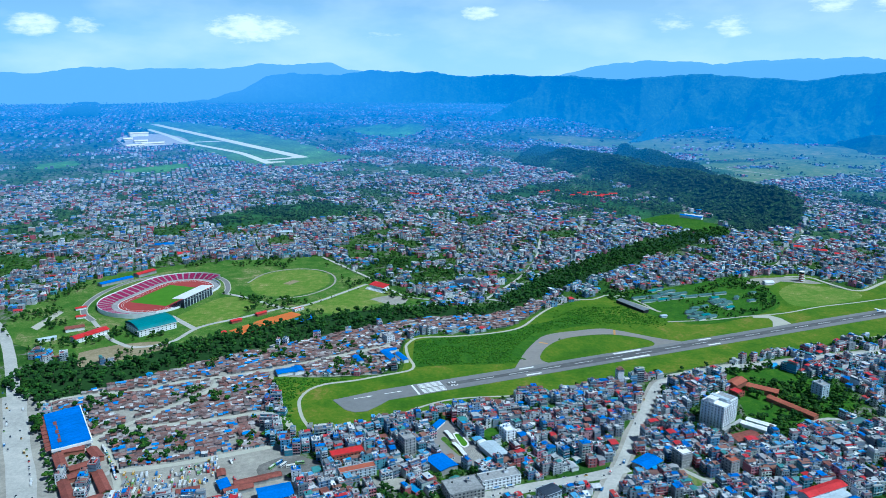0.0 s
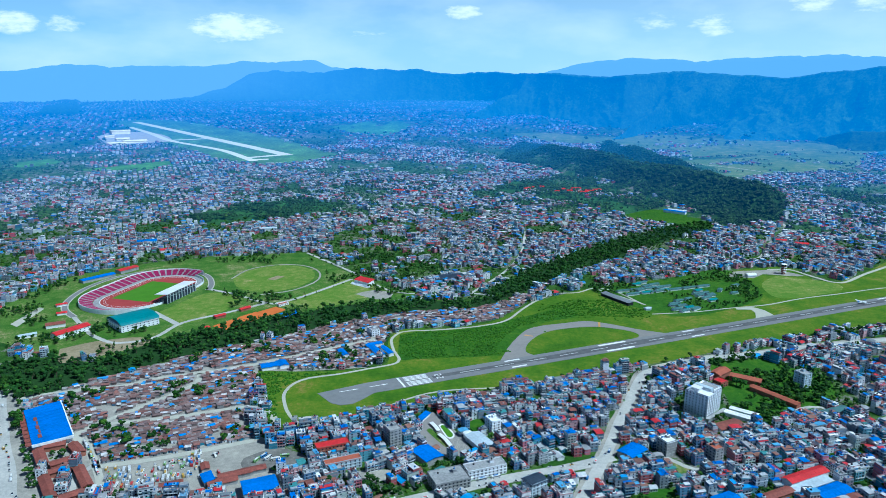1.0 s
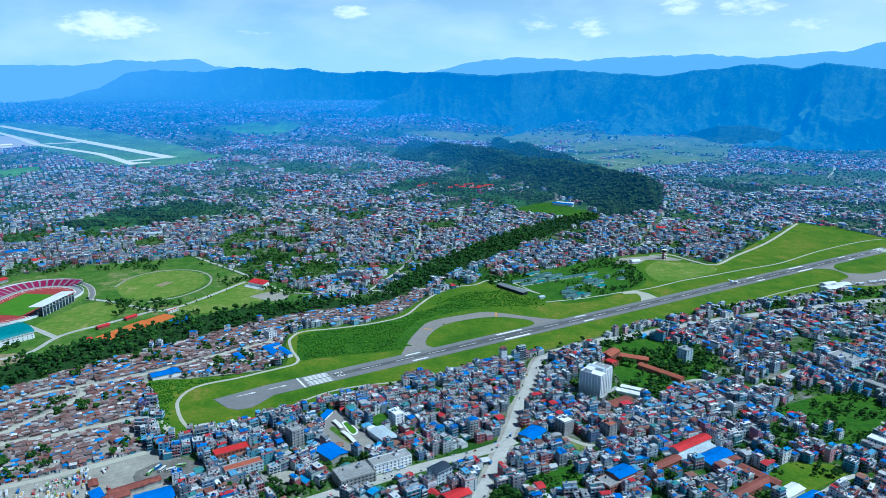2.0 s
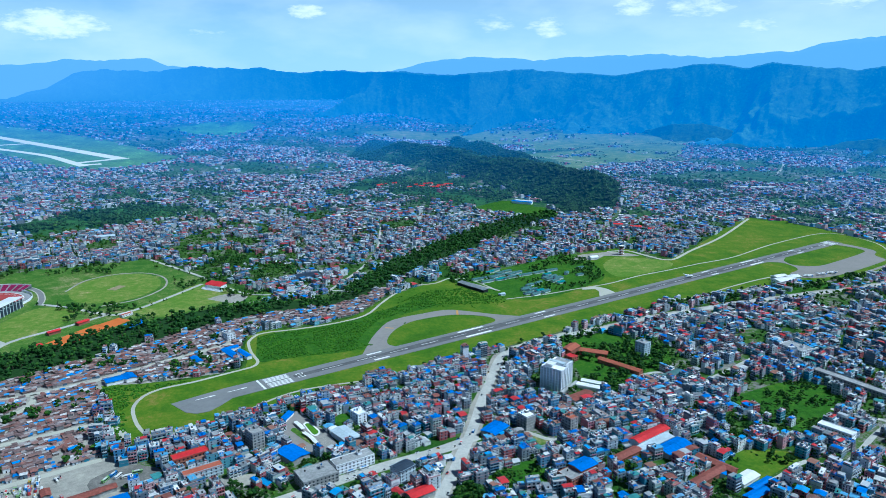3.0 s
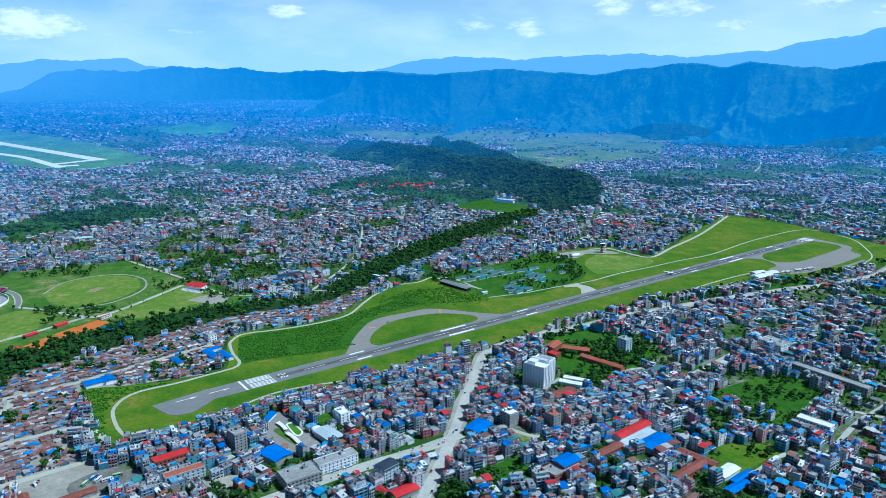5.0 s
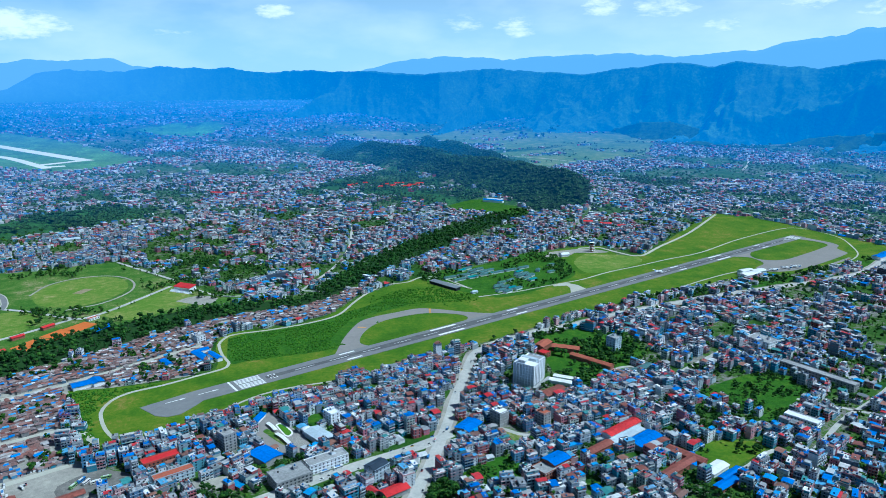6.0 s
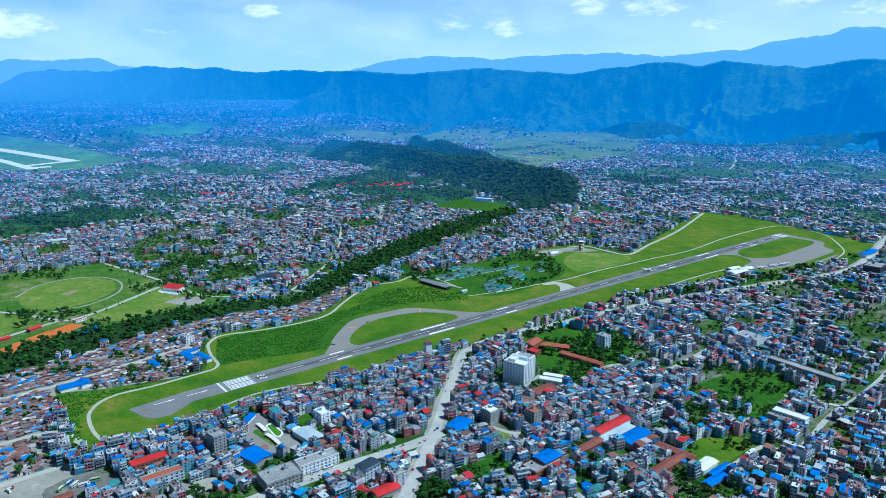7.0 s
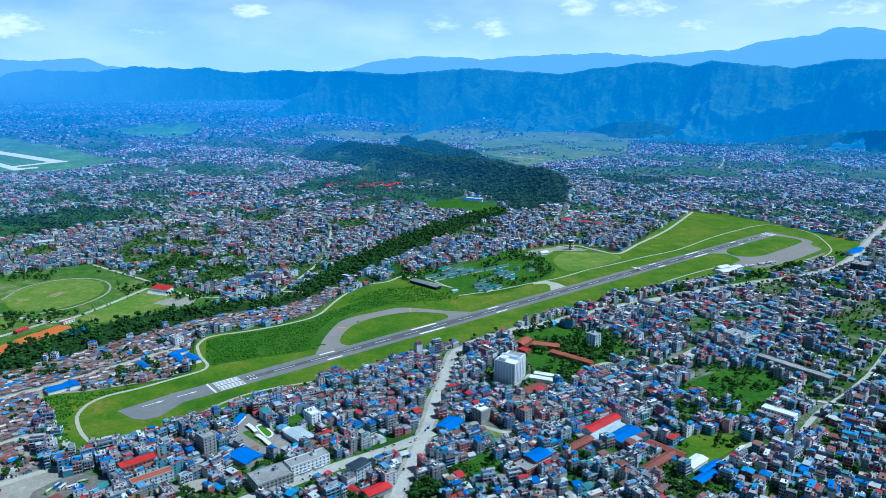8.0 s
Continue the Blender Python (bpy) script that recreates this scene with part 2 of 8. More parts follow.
M["road"] = patchwork("worn_road", [(0.2, (0.30, 0.295, 0.28)), (0.5, (0.46, 0.45, 0.42)), (0.8, (0.62, 0.59, 0.54))], [(0.03, 0.7), (0.25, 0.6), (1.2, 0.4)], bump=0.05)
M["path"] = patchwork("gravel_path", [(0.2, (0.36, 0.35, 0.29)), (0.8, (0.58, 0.56, 0.48))], [(0.05, 0.6), (0.6, 0.5)], bump=0.05)
M["dirt"] = patchwork("bare_earth", [(0.2, (0.19, 0.18, 0.16)), (0.5, (0.34, 0.32, 0.28)), (0.8, (0.50, 0.46, 0.39))], [(0.03, 0.7), (0.2, 0.6), (1.0, 0.4)], bump=0.1)
M["yard"] = patchwork("oily_yard", [(0.2, (0.09, 0.09, 0.085)), (0.5, (0.18, 0.17, 0.155)), (0.8, (0.32, 0.30, 0.27))], [(0.04, 0.8), (0.25, 0.6), (1.2, 0.4)], bump=0.1)
M["brown_earth"] = patchwork("brown_earth", [(0.2, (0.12, 0.14, 0.05)), (0.45, (0.27, 0.22, 0.13)), (0.8, (0.44, 0.36, 0.24))], [(0.03, 0.7), (0.2, 0.6), (1.0, 0.4)], bump=0.1)
M["clay"] = patchwork("clay_court", [(0.2, (0.5, 0.12, 0.025)), (0.8, (0.68, 0.2, 0.05))], [(0.05, 0.6), (0.6, 0.5)], bump=0.02)
M["track"] = patchwork("running_track", [(0.2, (0.28, 0.04, 0.04)), (0.8, (0.40, 0.07, 0.065))], [(0.05, 0.6), (0.8, 0.4)], bump=0.01)
M["turf"] = patchwork("pitch_turf", [(0.2, (0.06, 0.17, 0.01)), (0.8, (0.11, 0.26, 0.015))], [(0.04, 0.6), (0.5, 0.4)], bump=0.02)
M["paint"] = surface("marking_paint", (0.8, 0.8, 0.78), fine=(0.8, 0.12), broad=(0.08, 0.1))
M["orange_paint"] = surface("orange_marking_paint", (0.62, 0.33, 0.1), fine=(0.8, 0.2))
M["concrete"] = surface("concrete", (0.36, 0.36, 0.36), fine=(0.4, 0.25), broad=(0.05, 0.25), bump=0.02)
M["white"] = surface("white_plaster", (0.86, 0.87, 0.89), fine=(0.5, 0.1), broad=(0.08, 0.12))
M["glass"] = surface("window_glass", (0.015, 0.03, 0.05), rough=0.15, spec=0.6, fine=(0.3, 0.3), broad=(0.05, 0.1))
M["dark"] = surface("near_black", (0.02, 0.025, 0.03), rough=0.7)
WALLS = [(0.76, 0.78, 0.80), (0.21, 0.25, 0.30), (0.56, 0.60, 0.65), (0.12, 0.16, 0.22), (0.38, 0.10, 0.11), (0.11, 0.28, 0.48), (0.68, 0.71, 0.74), (0.07, 0.25, 0.35), (0.26, 0.29, 0.33),
         (0.32, 0.40, 0.48), (0.54, 0.18, 0.24), (0.32, 0.35, 0.38), (0.16, 0.21, 0.27), (0.54, 0.31, 0.33), (0.10, 0.20, 0.36), (0.80, 0.81, 0.82), (0.14, 0.34, 0.42), (0.42, 0.50, 0.46)]
ROOFS = [(0.44, 0.45, 0.47), (0.015, 0.15, 0.56), (0.58, 0.58, 0.57), (0.28, 0.29, 0.31), (0.50, 0.49, 0.47), (0.72, 0.72, 0.72), (0.37, 0.37, 0.37), (0.22, 0.23, 0.25),
         (0.44, 0.44, 0.43), (0.46, 0.05, 0.05), (0.80, 0.80, 0.79), (0.18, 0.19, 0.21), (0.28, 0.13, 0.11), (0.18, 0.34, 0.52), (0.54, 0.53, 0.51), (0.32, 0.33, 0.33)]
TINS = [(0.02, 0.18, 0.62), (0.24, 0.09, 0.07), (0.06, 0.32, 0.70), (0.52, 0.035, 0.045), (0.36, 0.36, 0.37), (0.02, 0.14, 0.52), (0.46, 0.48, 0.50), (0.20, 0.11, 0.09),
        (0.14, 0.38, 0.62), (0.30, 0.31, 0.33), (0.62, 0.63, 0.64), (0.08, 0.26, 0.26), (0.30, 0.15, 0.11), (0.22, 0.24, 0.26)]
RUST = [(0.196, 0.098, 0.083), (0.265, 0.149, 0.132), (0.161, 0.098, 0.092), (0.31, 0.241, 0.23), (0.253, 0.207, 0.207), (0.46, 0.437, 0.437), (0.207, 0.081, 0.069), (0.265, 0.161, 0.144), (0.667, 0.655, 0.655), (0.172, 0.115, 0.109),
        (0.034, 0.23, 0.69), (0.299, 0.218, 0.207), (0.218, 0.127, 0.115), (0.092, 0.345, 0.713), (0.368, 0.322, 0.31), (0.196, 0.132, 0.127), (0.299, 0.138, 0.115), (0.391, 0.368, 0.368), (0.241, 0.172, 0.167), (0.149, 0.103, 0.103)]
M["shed_wall"] = surface("shed_boards", [(0.20, 0.17, 0.16), (0.32, 0.29, 0.27), (0.16, 0.12, 0.11), (0.26, 0.25, 0.25), (0.12, 0.20, 0.30), (0.45, 0.43, 0.40)], "island", fine=(0.5, 0.2), broad=(0.06, 0.15))
for src in ("object", "island"):
    M["wall_" + src] = surface("house_plaster_" + src, WALLS, src, fine=(0.5, 0.15), broad=(0.06, 0.15))
    M["roof_" + src] = surface("house_roof_" + src, ROOFS, src, fine=(0.35, 0.28), broad=(0.08, 0.2), rough=0.7)
    M["tin_" + src] = surface("painted_tin_" + src, TINS, src, fine=(0.5, 0.18), broad=(0.06, 0.2), rough=0.5)
    M["rust_" + src] = surface("rusty_tin_" + src, RUST, src, fine=(0.45, 0.3), broad=(0.06, 0.25), rough=0.75)
M["blue_tin"] = surface("blue_tin", (0.015, 0.17, 0.62), fine=(0.4, 0.15), broad=(0.05, 0.18), rough=0.5)
M["red_tin"] = surface("red_tin", (0.6, 0.03, 0.035), fine=(0.4, 0.15), broad=(0.05, 0.18), rough=0.5)
M["rust_tin"] = surface("brown_tin", (0.26, 0.08, 0.06), fine=(0.4, 0.25), broad=(0.05, 0.2), rough=0.7)
M["pale_tin"] = surface("pale_tin", (0.5, 0.58, 0.64), fine=(0.4, 0.15), broad=(0.05, 0.15), rough=0.45)
M["teal_tin"] = surface("teal_tin", (0.03, 0.22, 0.24), fine=(0.4, 0.15), broad=(0.05, 0.18), rough=0.5)
M["green_tin"] = surface("green_tin", (0.08, 0.17, 0.17), fine=(0.4, 0.2), broad=(0.05, 0.2), rough=0.55)
M["white_tin"] = surface("white_tin", (0.82, 0.82, 0.82), fine=(0.4, 0.08), broad=(0.05, 0.1), rough=0.4)
M["grey_tin"] = surface("grey_tin", (0.22, 0.24, 0.26), fine=(0.4, 0.2), broad=(0.05, 0.2), rough=0.6)
M["dark_tin"] = surface("slate_blue_tin", (0.035, 0.05, 0.075), fine=(0.4, 0.2), broad=(0.05, 0.2), rough=0.45)
M["terracotta"] = surface("terracotta", (0.42, 0.12, 0.07), fine=(0.5, 0.25), broad=(0.06, 0.2))
M["brick"] = surface("red_brick", (0.33, 0.13, 0.09), fine=(0.6, 0.25), broad=(0.06, 0.2))
M["maroon"] = surface("maroon_seats", (0.33, 0.012, 0.10), fine=(0.9, 0.25), broad=(0.08, 0.15))
M["tank"] = surface("water_tank_plastic", [(0.01, 0.01, 0.012), (0.02, 0.02, 0.025), (0.03, 0.15, 0.4), (0.5, 0.5, 0.5)], "object", rough=0.4)
M["tank_island"] = surface("water_tank_plastic_far", [(0.01, 0.01, 0.012), (0.02, 0.02, 0.025), (0.03, 0.15, 0.4), (0.5, 0.5, 0.5)], "island", rough=0.4)
LEAF = [(0.015, 0.055, 0.009), (0.024, 0.078, 0.010), (0.042, 0.11, 0.012), (0.018, 0.062, 0.012), (0.07, 0.15, 0.014), (0.02, 0.06, 0.008)]
M["leaf"] = surface("foliage", LEAF, "island", fine=(0.9, 0.35), broad=(0.02, 0.25), rough=0.85, bump=0.3, spec=0.15)
M["bush_leaf"] = surface("bush_foliage", [(0.045, 0.14, 0.010), (0.07, 0.18, 0.011), (0.034, 0.11, 0.010), (0.095, 0.205, 0.014), (0.055, 0.155, 0.011)], "island", fine=(0.9, 0.3), broad=(0.03, 0.25), rough=0.9, bump=0.3, spec=0.1)
M["bark"] = surface("bark", (0.12, 0.09, 0.065), fine=(2.0, 0.3))
M["bus_paint"] = surface("vehicle_paint", [(0.72, 0.72, 0.72), (0.62, 0.62, 0.64), (0.05, 0.2, 0.5), (0.5, 0.05, 0.05), (0.7, 0.7, 0.7), (0.72, 0.69, 0.62), (0.55, 0.34, 0.05), (0.6, 0.62, 0.64), (0.24, 0.42, 0.14), (0.3, 0.31, 0.33)], "object", rough=0.35, spec=0.5, fine=(0.6, 0.06), broad=(0.05, 0.05))
M["rubber"] = surface("tyre_rubber", (0.02, 0.02, 0.02), rough=0.9)
# hill materials: forest colours with painted haze glowing blue over them
HILL_STOPS = [(0.28, (0.012, 0.035, 0.012)), (0.48, (0.03, 0.075, 0.018)), (0.60, (0.055, 0.125, 0.028)), (0.70, (0.10, 0.19, 0.045)), (0.84, (0.17, 0.24, 0.09))]
HILL_SCALES = [(0.003, 0.3), (0.013, 0.4), (0.08, 0.55)]
M["hills"] = painted_haze(patchwork("wooded_hills", HILL_STOPS, HILL_SCALES, bump=4.0), HAZE_BY_BEARING)
M["foothills"] = painted_haze(patchwork("wooded_foothills", HILL_STOPS, HILL_SCALES, bump=4.0))
M["far_path"] = painted_haze(patchwork("hazy_path", [(0.2, (0.36, 0.35, 0.29)), (0.8, (0.58, 0.56, 0.48))], [(0.05, 0.6), (0.6, 0.5)]))
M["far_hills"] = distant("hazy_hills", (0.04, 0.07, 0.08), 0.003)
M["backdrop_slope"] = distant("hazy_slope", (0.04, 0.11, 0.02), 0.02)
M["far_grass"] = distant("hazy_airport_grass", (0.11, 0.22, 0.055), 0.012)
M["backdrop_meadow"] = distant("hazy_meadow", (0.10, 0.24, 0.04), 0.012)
M["playing_field"] = patchwork("playing_field", [(0.25, (0.075, 0.18, 0.014)), (0.45, (0.12, 0.215, 0.022)), (0.57, (0.20, 0.25, 0.05)), (0.69, (0.42, 0.34, 0.17))], [(0.02, 0.5), (0.1, 0.5), (0.6, 0.4)])
M["hazy_farmland"] = painted_haze(patchwork("hazy_farmland", [(0.25, (0.05, 0.12, 0.03)), (0.45, (0.11, 0.19, 0.05)), (0.60, (0.19, 0.24, 0.08)), (0.72, (0.30, 0.30, 0.14))], [(0.006, 0.5), (0.03, 0.8), (0.15, 0.4)]))
# far house palette, bluer and duller than WALLS, tuned under the painted haze
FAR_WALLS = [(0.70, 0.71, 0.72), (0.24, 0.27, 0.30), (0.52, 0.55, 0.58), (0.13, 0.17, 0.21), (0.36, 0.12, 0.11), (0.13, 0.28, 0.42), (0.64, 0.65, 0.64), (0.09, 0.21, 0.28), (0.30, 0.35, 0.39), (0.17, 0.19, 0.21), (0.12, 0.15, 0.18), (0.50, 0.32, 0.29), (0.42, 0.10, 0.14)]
# far copies of house and leaf materials, with haze painted in as emission
HAZY = {key: painted_haze(surface("backdrop_" + key, colours, "island", fine=(0.2, 0.1))) for key, colours in (("wall", FAR_WALLS), ("roof", ROOFS), ("tin", TINS), ("leaf", LEAF))}
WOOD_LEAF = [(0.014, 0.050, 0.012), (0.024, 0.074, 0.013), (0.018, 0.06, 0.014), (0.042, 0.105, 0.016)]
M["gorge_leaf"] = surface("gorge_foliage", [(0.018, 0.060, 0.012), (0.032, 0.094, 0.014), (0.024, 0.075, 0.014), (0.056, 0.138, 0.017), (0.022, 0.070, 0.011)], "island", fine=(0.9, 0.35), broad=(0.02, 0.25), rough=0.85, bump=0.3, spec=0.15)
M["backdrop_wood_leaf"] = painted_haze(surface("backdrop_wood_foliage", WOOD_LEAF, "island", fine=(0.3, 0.3), broad=(0.01, 0.3)))

# ======================= helpers for meshes =======================
def part(name, bm, material, parent=None, label="", m=None, smooth=False):
    """Links a bmesh as one mesh object, under a thing or under a part."""
    me = bpy.data.meshes.new(name)
    bm.to_mesh(me)
    bm.free()
    for mt in material if isinstance(material, (list, tuple)) else (material,):
        me.materials.append(mt)
    if smooth:
        me.polygons.foreach_set("use_smooth", [True] * len(me.polygons))
    ob = new(name, me)
    ob.parent = parent
    if m is not None:
        ob.matrix_basis = m
    if label:
        tagged(ob, label)
    return ob


def empty(name, m, label, category, group=""):
    ob = new(name)
    ob.matrix_basis = m
    return tagged(ob, label, category, group)


def box(x0, x1, y0, y1, z0, z1, bm=None, bevel=0.0):
    bm = bm or bmesh.new()
    vs = [bm.verts.new((x, y, z)) for z in (z0, z1) for x, y in ((x0, y0), (x1, y0), (x1, y1), (x0, y1))]
    fs = [(3, 2, 1, 0), (4, 5, 6, 7), (0, 1, 5, 4), (1, 2, 6, 5), (2, 3, 7, 6), (3, 0, 4, 7)]
    made = [bm.faces.new([vs[k] for k in f]) for f in fs]
    if bevel:
        bmesh.ops.bevel(bm, geom=list({e for f in made for e in f.edges}), offset=bevel, segments=1, affect="EDGES")
    return bm


def tube(x, y, z0, z1, r0, r1=None, n=10, bm=None):
    bm = bm or bmesh.new()
    r1 = r0 if r1 is None else r1
    a = [bm.verts.new((x + r0 * math.cos(k * math.tau / n), y + r0 * math.sin(k * math.tau / n), z0)) for k in range(n)]
    b = [bm.verts.new((x + r1 * math.cos(k * math.tau / n), y + r1 * math.sin(k * math.tau / n), z1)) for k in range(n)]
    for k in range(n):
        bm.faces.new((a[k], a[(k + 1) % n], b[(k + 1) % n], b[k]))
    bm.faces.new(b)
    bm.faces.new(a[::-1])
    return bm


def gable(x0, x1, y0, y1, z, rise, thick=0.25, bm=None):
    """Two roof slopes over a rectangle, with the ridge along x."""
    bm = bm or bmesh.new()
    ym = (y0 + y1) / 2
    prof = [(y0, z), (ym, z + rise), (y1, z), (y1, z + thick), (ym, z + rise + thick), (y0, z + thick)]
    a = [bm.verts.new((x0, y, h)) for y, h in prof]
    b = [bm.verts.new((x1, y, h)) for y, h in prof]
    for k in range(6):
        bm.faces.new((a[k], b[k], b[(k + 1) % 6], a[(k + 1) % 6]))
    for r in (a[::-1], b):
        bm.faces.new((r[0], r[1], r[4], r[5]))
        bm.faces.new((r[1], r[2], r[3], r[4]))
    bmesh.ops.recalc_face_normals(bm, faces=bm.faces[:])
    return bm


def np_mesh(name, verts, faces, materials, slots=None):
    """One mesh from arrays: verts (n, 3), faces (m, 4) or (m, 3)."""
    me = bpy.data.meshes.new(name)
    verts, faces = np.asarray(verts, np.float32), np.asarray(faces, np.int32)
    k = faces.shape[1]
    me.vertices.add(len(verts))
    me.vertices.foreach_set("co", verts.ravel())
    me.loops.add(faces.size)
    me.loops.foreach_set("vertex_index", faces.ravel())
    me.polygons.add(len(faces))
    me.polygons.foreach_set("loop_start", np.arange(0, faces.size, k, dtype=np.int32))
    if slots is not None:
        me.polygons.foreach_set("material_index", np.asarray(slots, np.int32))
    for mt in materials:
        me.materials.append(mt)
    me.update(calc_edges=True)
    me.polygons.foreach_set("use_smooth", np.zeros(len(faces), bool))
    return new(name, me)


def value_noise(x, y, size, seed=0):
    """Smooth noise from 0 to 1 over the plan, with features of that size."""
    x, y = np.asarray(x, float) / size, np.asarray(y, float) / size
    i, j = np.floor(x).astype(np.int64), np.floor(y).astype(np.int64)
    u, v = x - i, y - j
    u, v = u * u * (3 - 2 * u), v * v * (3 - 2 * v)

    def h(a, b):
        n = (a * 374761393 + b * 668265263 + seed * 1274126177) & 0xFFFFFFFF
        n = ((n ^ (n >> 13)) * 1274126177) & 0xFFFFFFFF
        return ((n ^ (n >> 16)) & 0xFFFF) / 65535.0

    return (h(i, j) * (1 - u) + h(i + 1, j) * u) * (1 - v) + (h(i, j + 1) * (1 - u) + h(i + 1, j + 1) * u) * v


def inside(outline, x, y):
    x, y = np.asarray(x, float), np.asarray(y, float)
    res = np.zeros(x.shape, bool)
    n = len(outline)
    for k in range(n):
        (ax, ay), (bx, by) = outline[k], outline[(k + 1) % n]
        if ay == by:
            continue
        res ^= ((ay > y) != (by > y)) & (x < (bx - ax) * (y - ay) / (by - ay) + ax)
    return res


def from_line(line, x, y):
    """Distance of points to a polyline."""
    x, y = np.asarray(x, float), np.asarray(y, float)
    best = np.full(x.shape, 1e9)
    for (ax, ay), (bx, by) in zip(line, line[1:]):
        dx, dy = bx - ax, by - ay
        u = np.clip(((x - ax) * dx + (y - ay) * dy) / max(dx * dx + dy * dy, 1e-9), 0, 1)
        best = np.minimum(best, np.hypot(x - ax - u * dx, y - ay - u * dy))
    return best


# ======================= the lie of the land =======================
EYE_LEVEL, FLAT, RIM = 362.0, 2600.0, 1700.0
RIDGE = [(930, 1960), (850, 2250), (740, 2600), (640, 2950), (560, 3250)]


RIDGE_EAST = [(985, 2480), (965, 2800), (935, 3200), (905, 3600)]


def mound(x, y):
    """The long wooded hill beside the gorge, with a lower ridge behind it and gullies down its flanks."""
    d, e = from_line(RIDGE, x, y), from_line(RIDGE_EAST, x, y)
    rough = 0.55 * value_noise(x, y, 230, 71) + 0.45 * value_noise(x, y, 95, 72)
    return (34.0 + 52.0 * rough) * np.exp(-(d / 100.0) ** 2) + (22.0 + 40.0 * rough) * np.exp(-(e / 75.0) ** 2)


def lie(x, y, z=0.0):
    """Puts plan and height on the valley floor, which is flat under the town. Beyond FLAT, points are pulled in along
    the camera's lines of sight to fit its view, so far ground tilts up to the foot of the hills.
    """
    x, y = np.asarray(x, float), np.asarray(y, float)
    far = np.maximum(np.hypot(x, y), 1e-6)
    k = np.where(far > FLAT, (FLAT + RIM * (1 - np.exp(-(far - FLAT) / RIM))) / far, 1.0)
    z = np.asarray(z, float) + mound(x, y)
    return np.stack([x * k, y * k, EYE_LEVEL + (z - EYE_LEVEL) * k], -1)


def smooth_line(line, step=12.0):
    """A curve through the points."""
    p = [np.array(q, float) for q in line]
    p = [2 * p[0] - p[1], *p, 2 * p[-1] - p[-2]]
    out = []
    for a, b, c, d in zip(p, p[1:], p[2:], p[3:]):
        n = max(2, int(np.hypot(*(c - b)) / step))
        for k in range(n):
            u = k / n
            out.append(0.5 * (2 * b + (c - a) * u + (2 * a - 5 * b + 4 * c - d) * u * u + (3 * b - a - 3 * c + d) * u ** 3))
    out.append(p[-2])
    return np.array(out)


def setting(ob, label, category=""):
    return tagged(ob, label, category, kind="structure")


def ribbon(name, line, width, lift, material, label, ragged=0.0):
    c = smooth_line(line)
    d = np.gradient(c, axis=0)
    d /= np.maximum(np.linalg.norm(d, axis=1, keepdims=True), 1e-9)
    n = np.stack([-d[:, 1], d[:, 0]], -1)
    s = np.arange(len(c)) * 1.0
    wl = width / 2 * (1 + ragged * (value_noise(s * 7, s * 3, 17, 3) - 0.5))
    wr = width / 2 * (1 + ragged * (value_noise(s * 5, s * 9, 19, 8) - 0.5))
    left, right = c + n * wl[:, None], c - n * wr[:, None]
    rows = [lie(q[:, 0], q[:, 1], h) for q, h in ((left, lift - 0.4), (left, lift), (right, lift), (right, lift - 0.4))]
    v = np.concatenate(rows)
    m = len(c)
    f = [(b * m + k, b * m + k + 1, (b + 1) * m + k + 1, (b + 1) * m + k) for b in range(3) for k in range(m - 1)]
    ob = np_mesh(name, v, np.array(f)[:, ::-1], [material])
    return setting(ob, label)


def patch(name, outline, lift, material, label, step=0.0, rounded=True):
    pts = smooth_line([*outline, outline[0]], 15.0)[:-1] if rounded else np.array(outline, float)
    bm = bmesh.new()
    f = bm.faces.new([bm.verts.new((x, y, 0)) for x, y in pts])
    f.normal_update()
    bmesh.ops.triangulate(bm, faces=[f])
    if step:
        for _ in range(6):
            long = [e for e in bm.edges if e.calc_length() > step]
            if not long:
                break
            bmesh.ops.subdivide_edges(bm, edges=long, cuts=1)
            bmesh.ops.triangulate(bm, faces=bm.faces[:])
    for v in bm.verts:
        v.co = lie(v.co.x, v.co.y, lift)
    bmesh.ops.recalc_face_normals(bm, faces=bm.faces[:])
    bm.normal_update()
    bmesh.ops.reverse_faces(bm, faces=[q for q in bm.faces if q.normal.z < 0])
    return setting(part(name, bm, material), label)


def build_ground():
    rings = np.concatenate([[0.001], np.arange(50, 11500, 50.0)])
    az = np.radians(np.arange(0, 360, 2.5))
    x, y = np.outer(rings, np.sin(az)), np.outer(rings, np.cos(az))
    v = lie(x.ravel(), y.ravel(), 0.0)
    r, a = len(rings), len(az)
    f = [(i * a + j, i * a + (j + 1) % a, (i + 1) * a + (j + 1) % a, (i + 1) * a + j) for i in range(r - 1) for j in range(a)]
    ob = np_mesh("ground", v, np.array(f), [M["town_ground"]])
    setting(ob, "valley floor of mixed grass and bare grey earth", "ground")


build_ground()


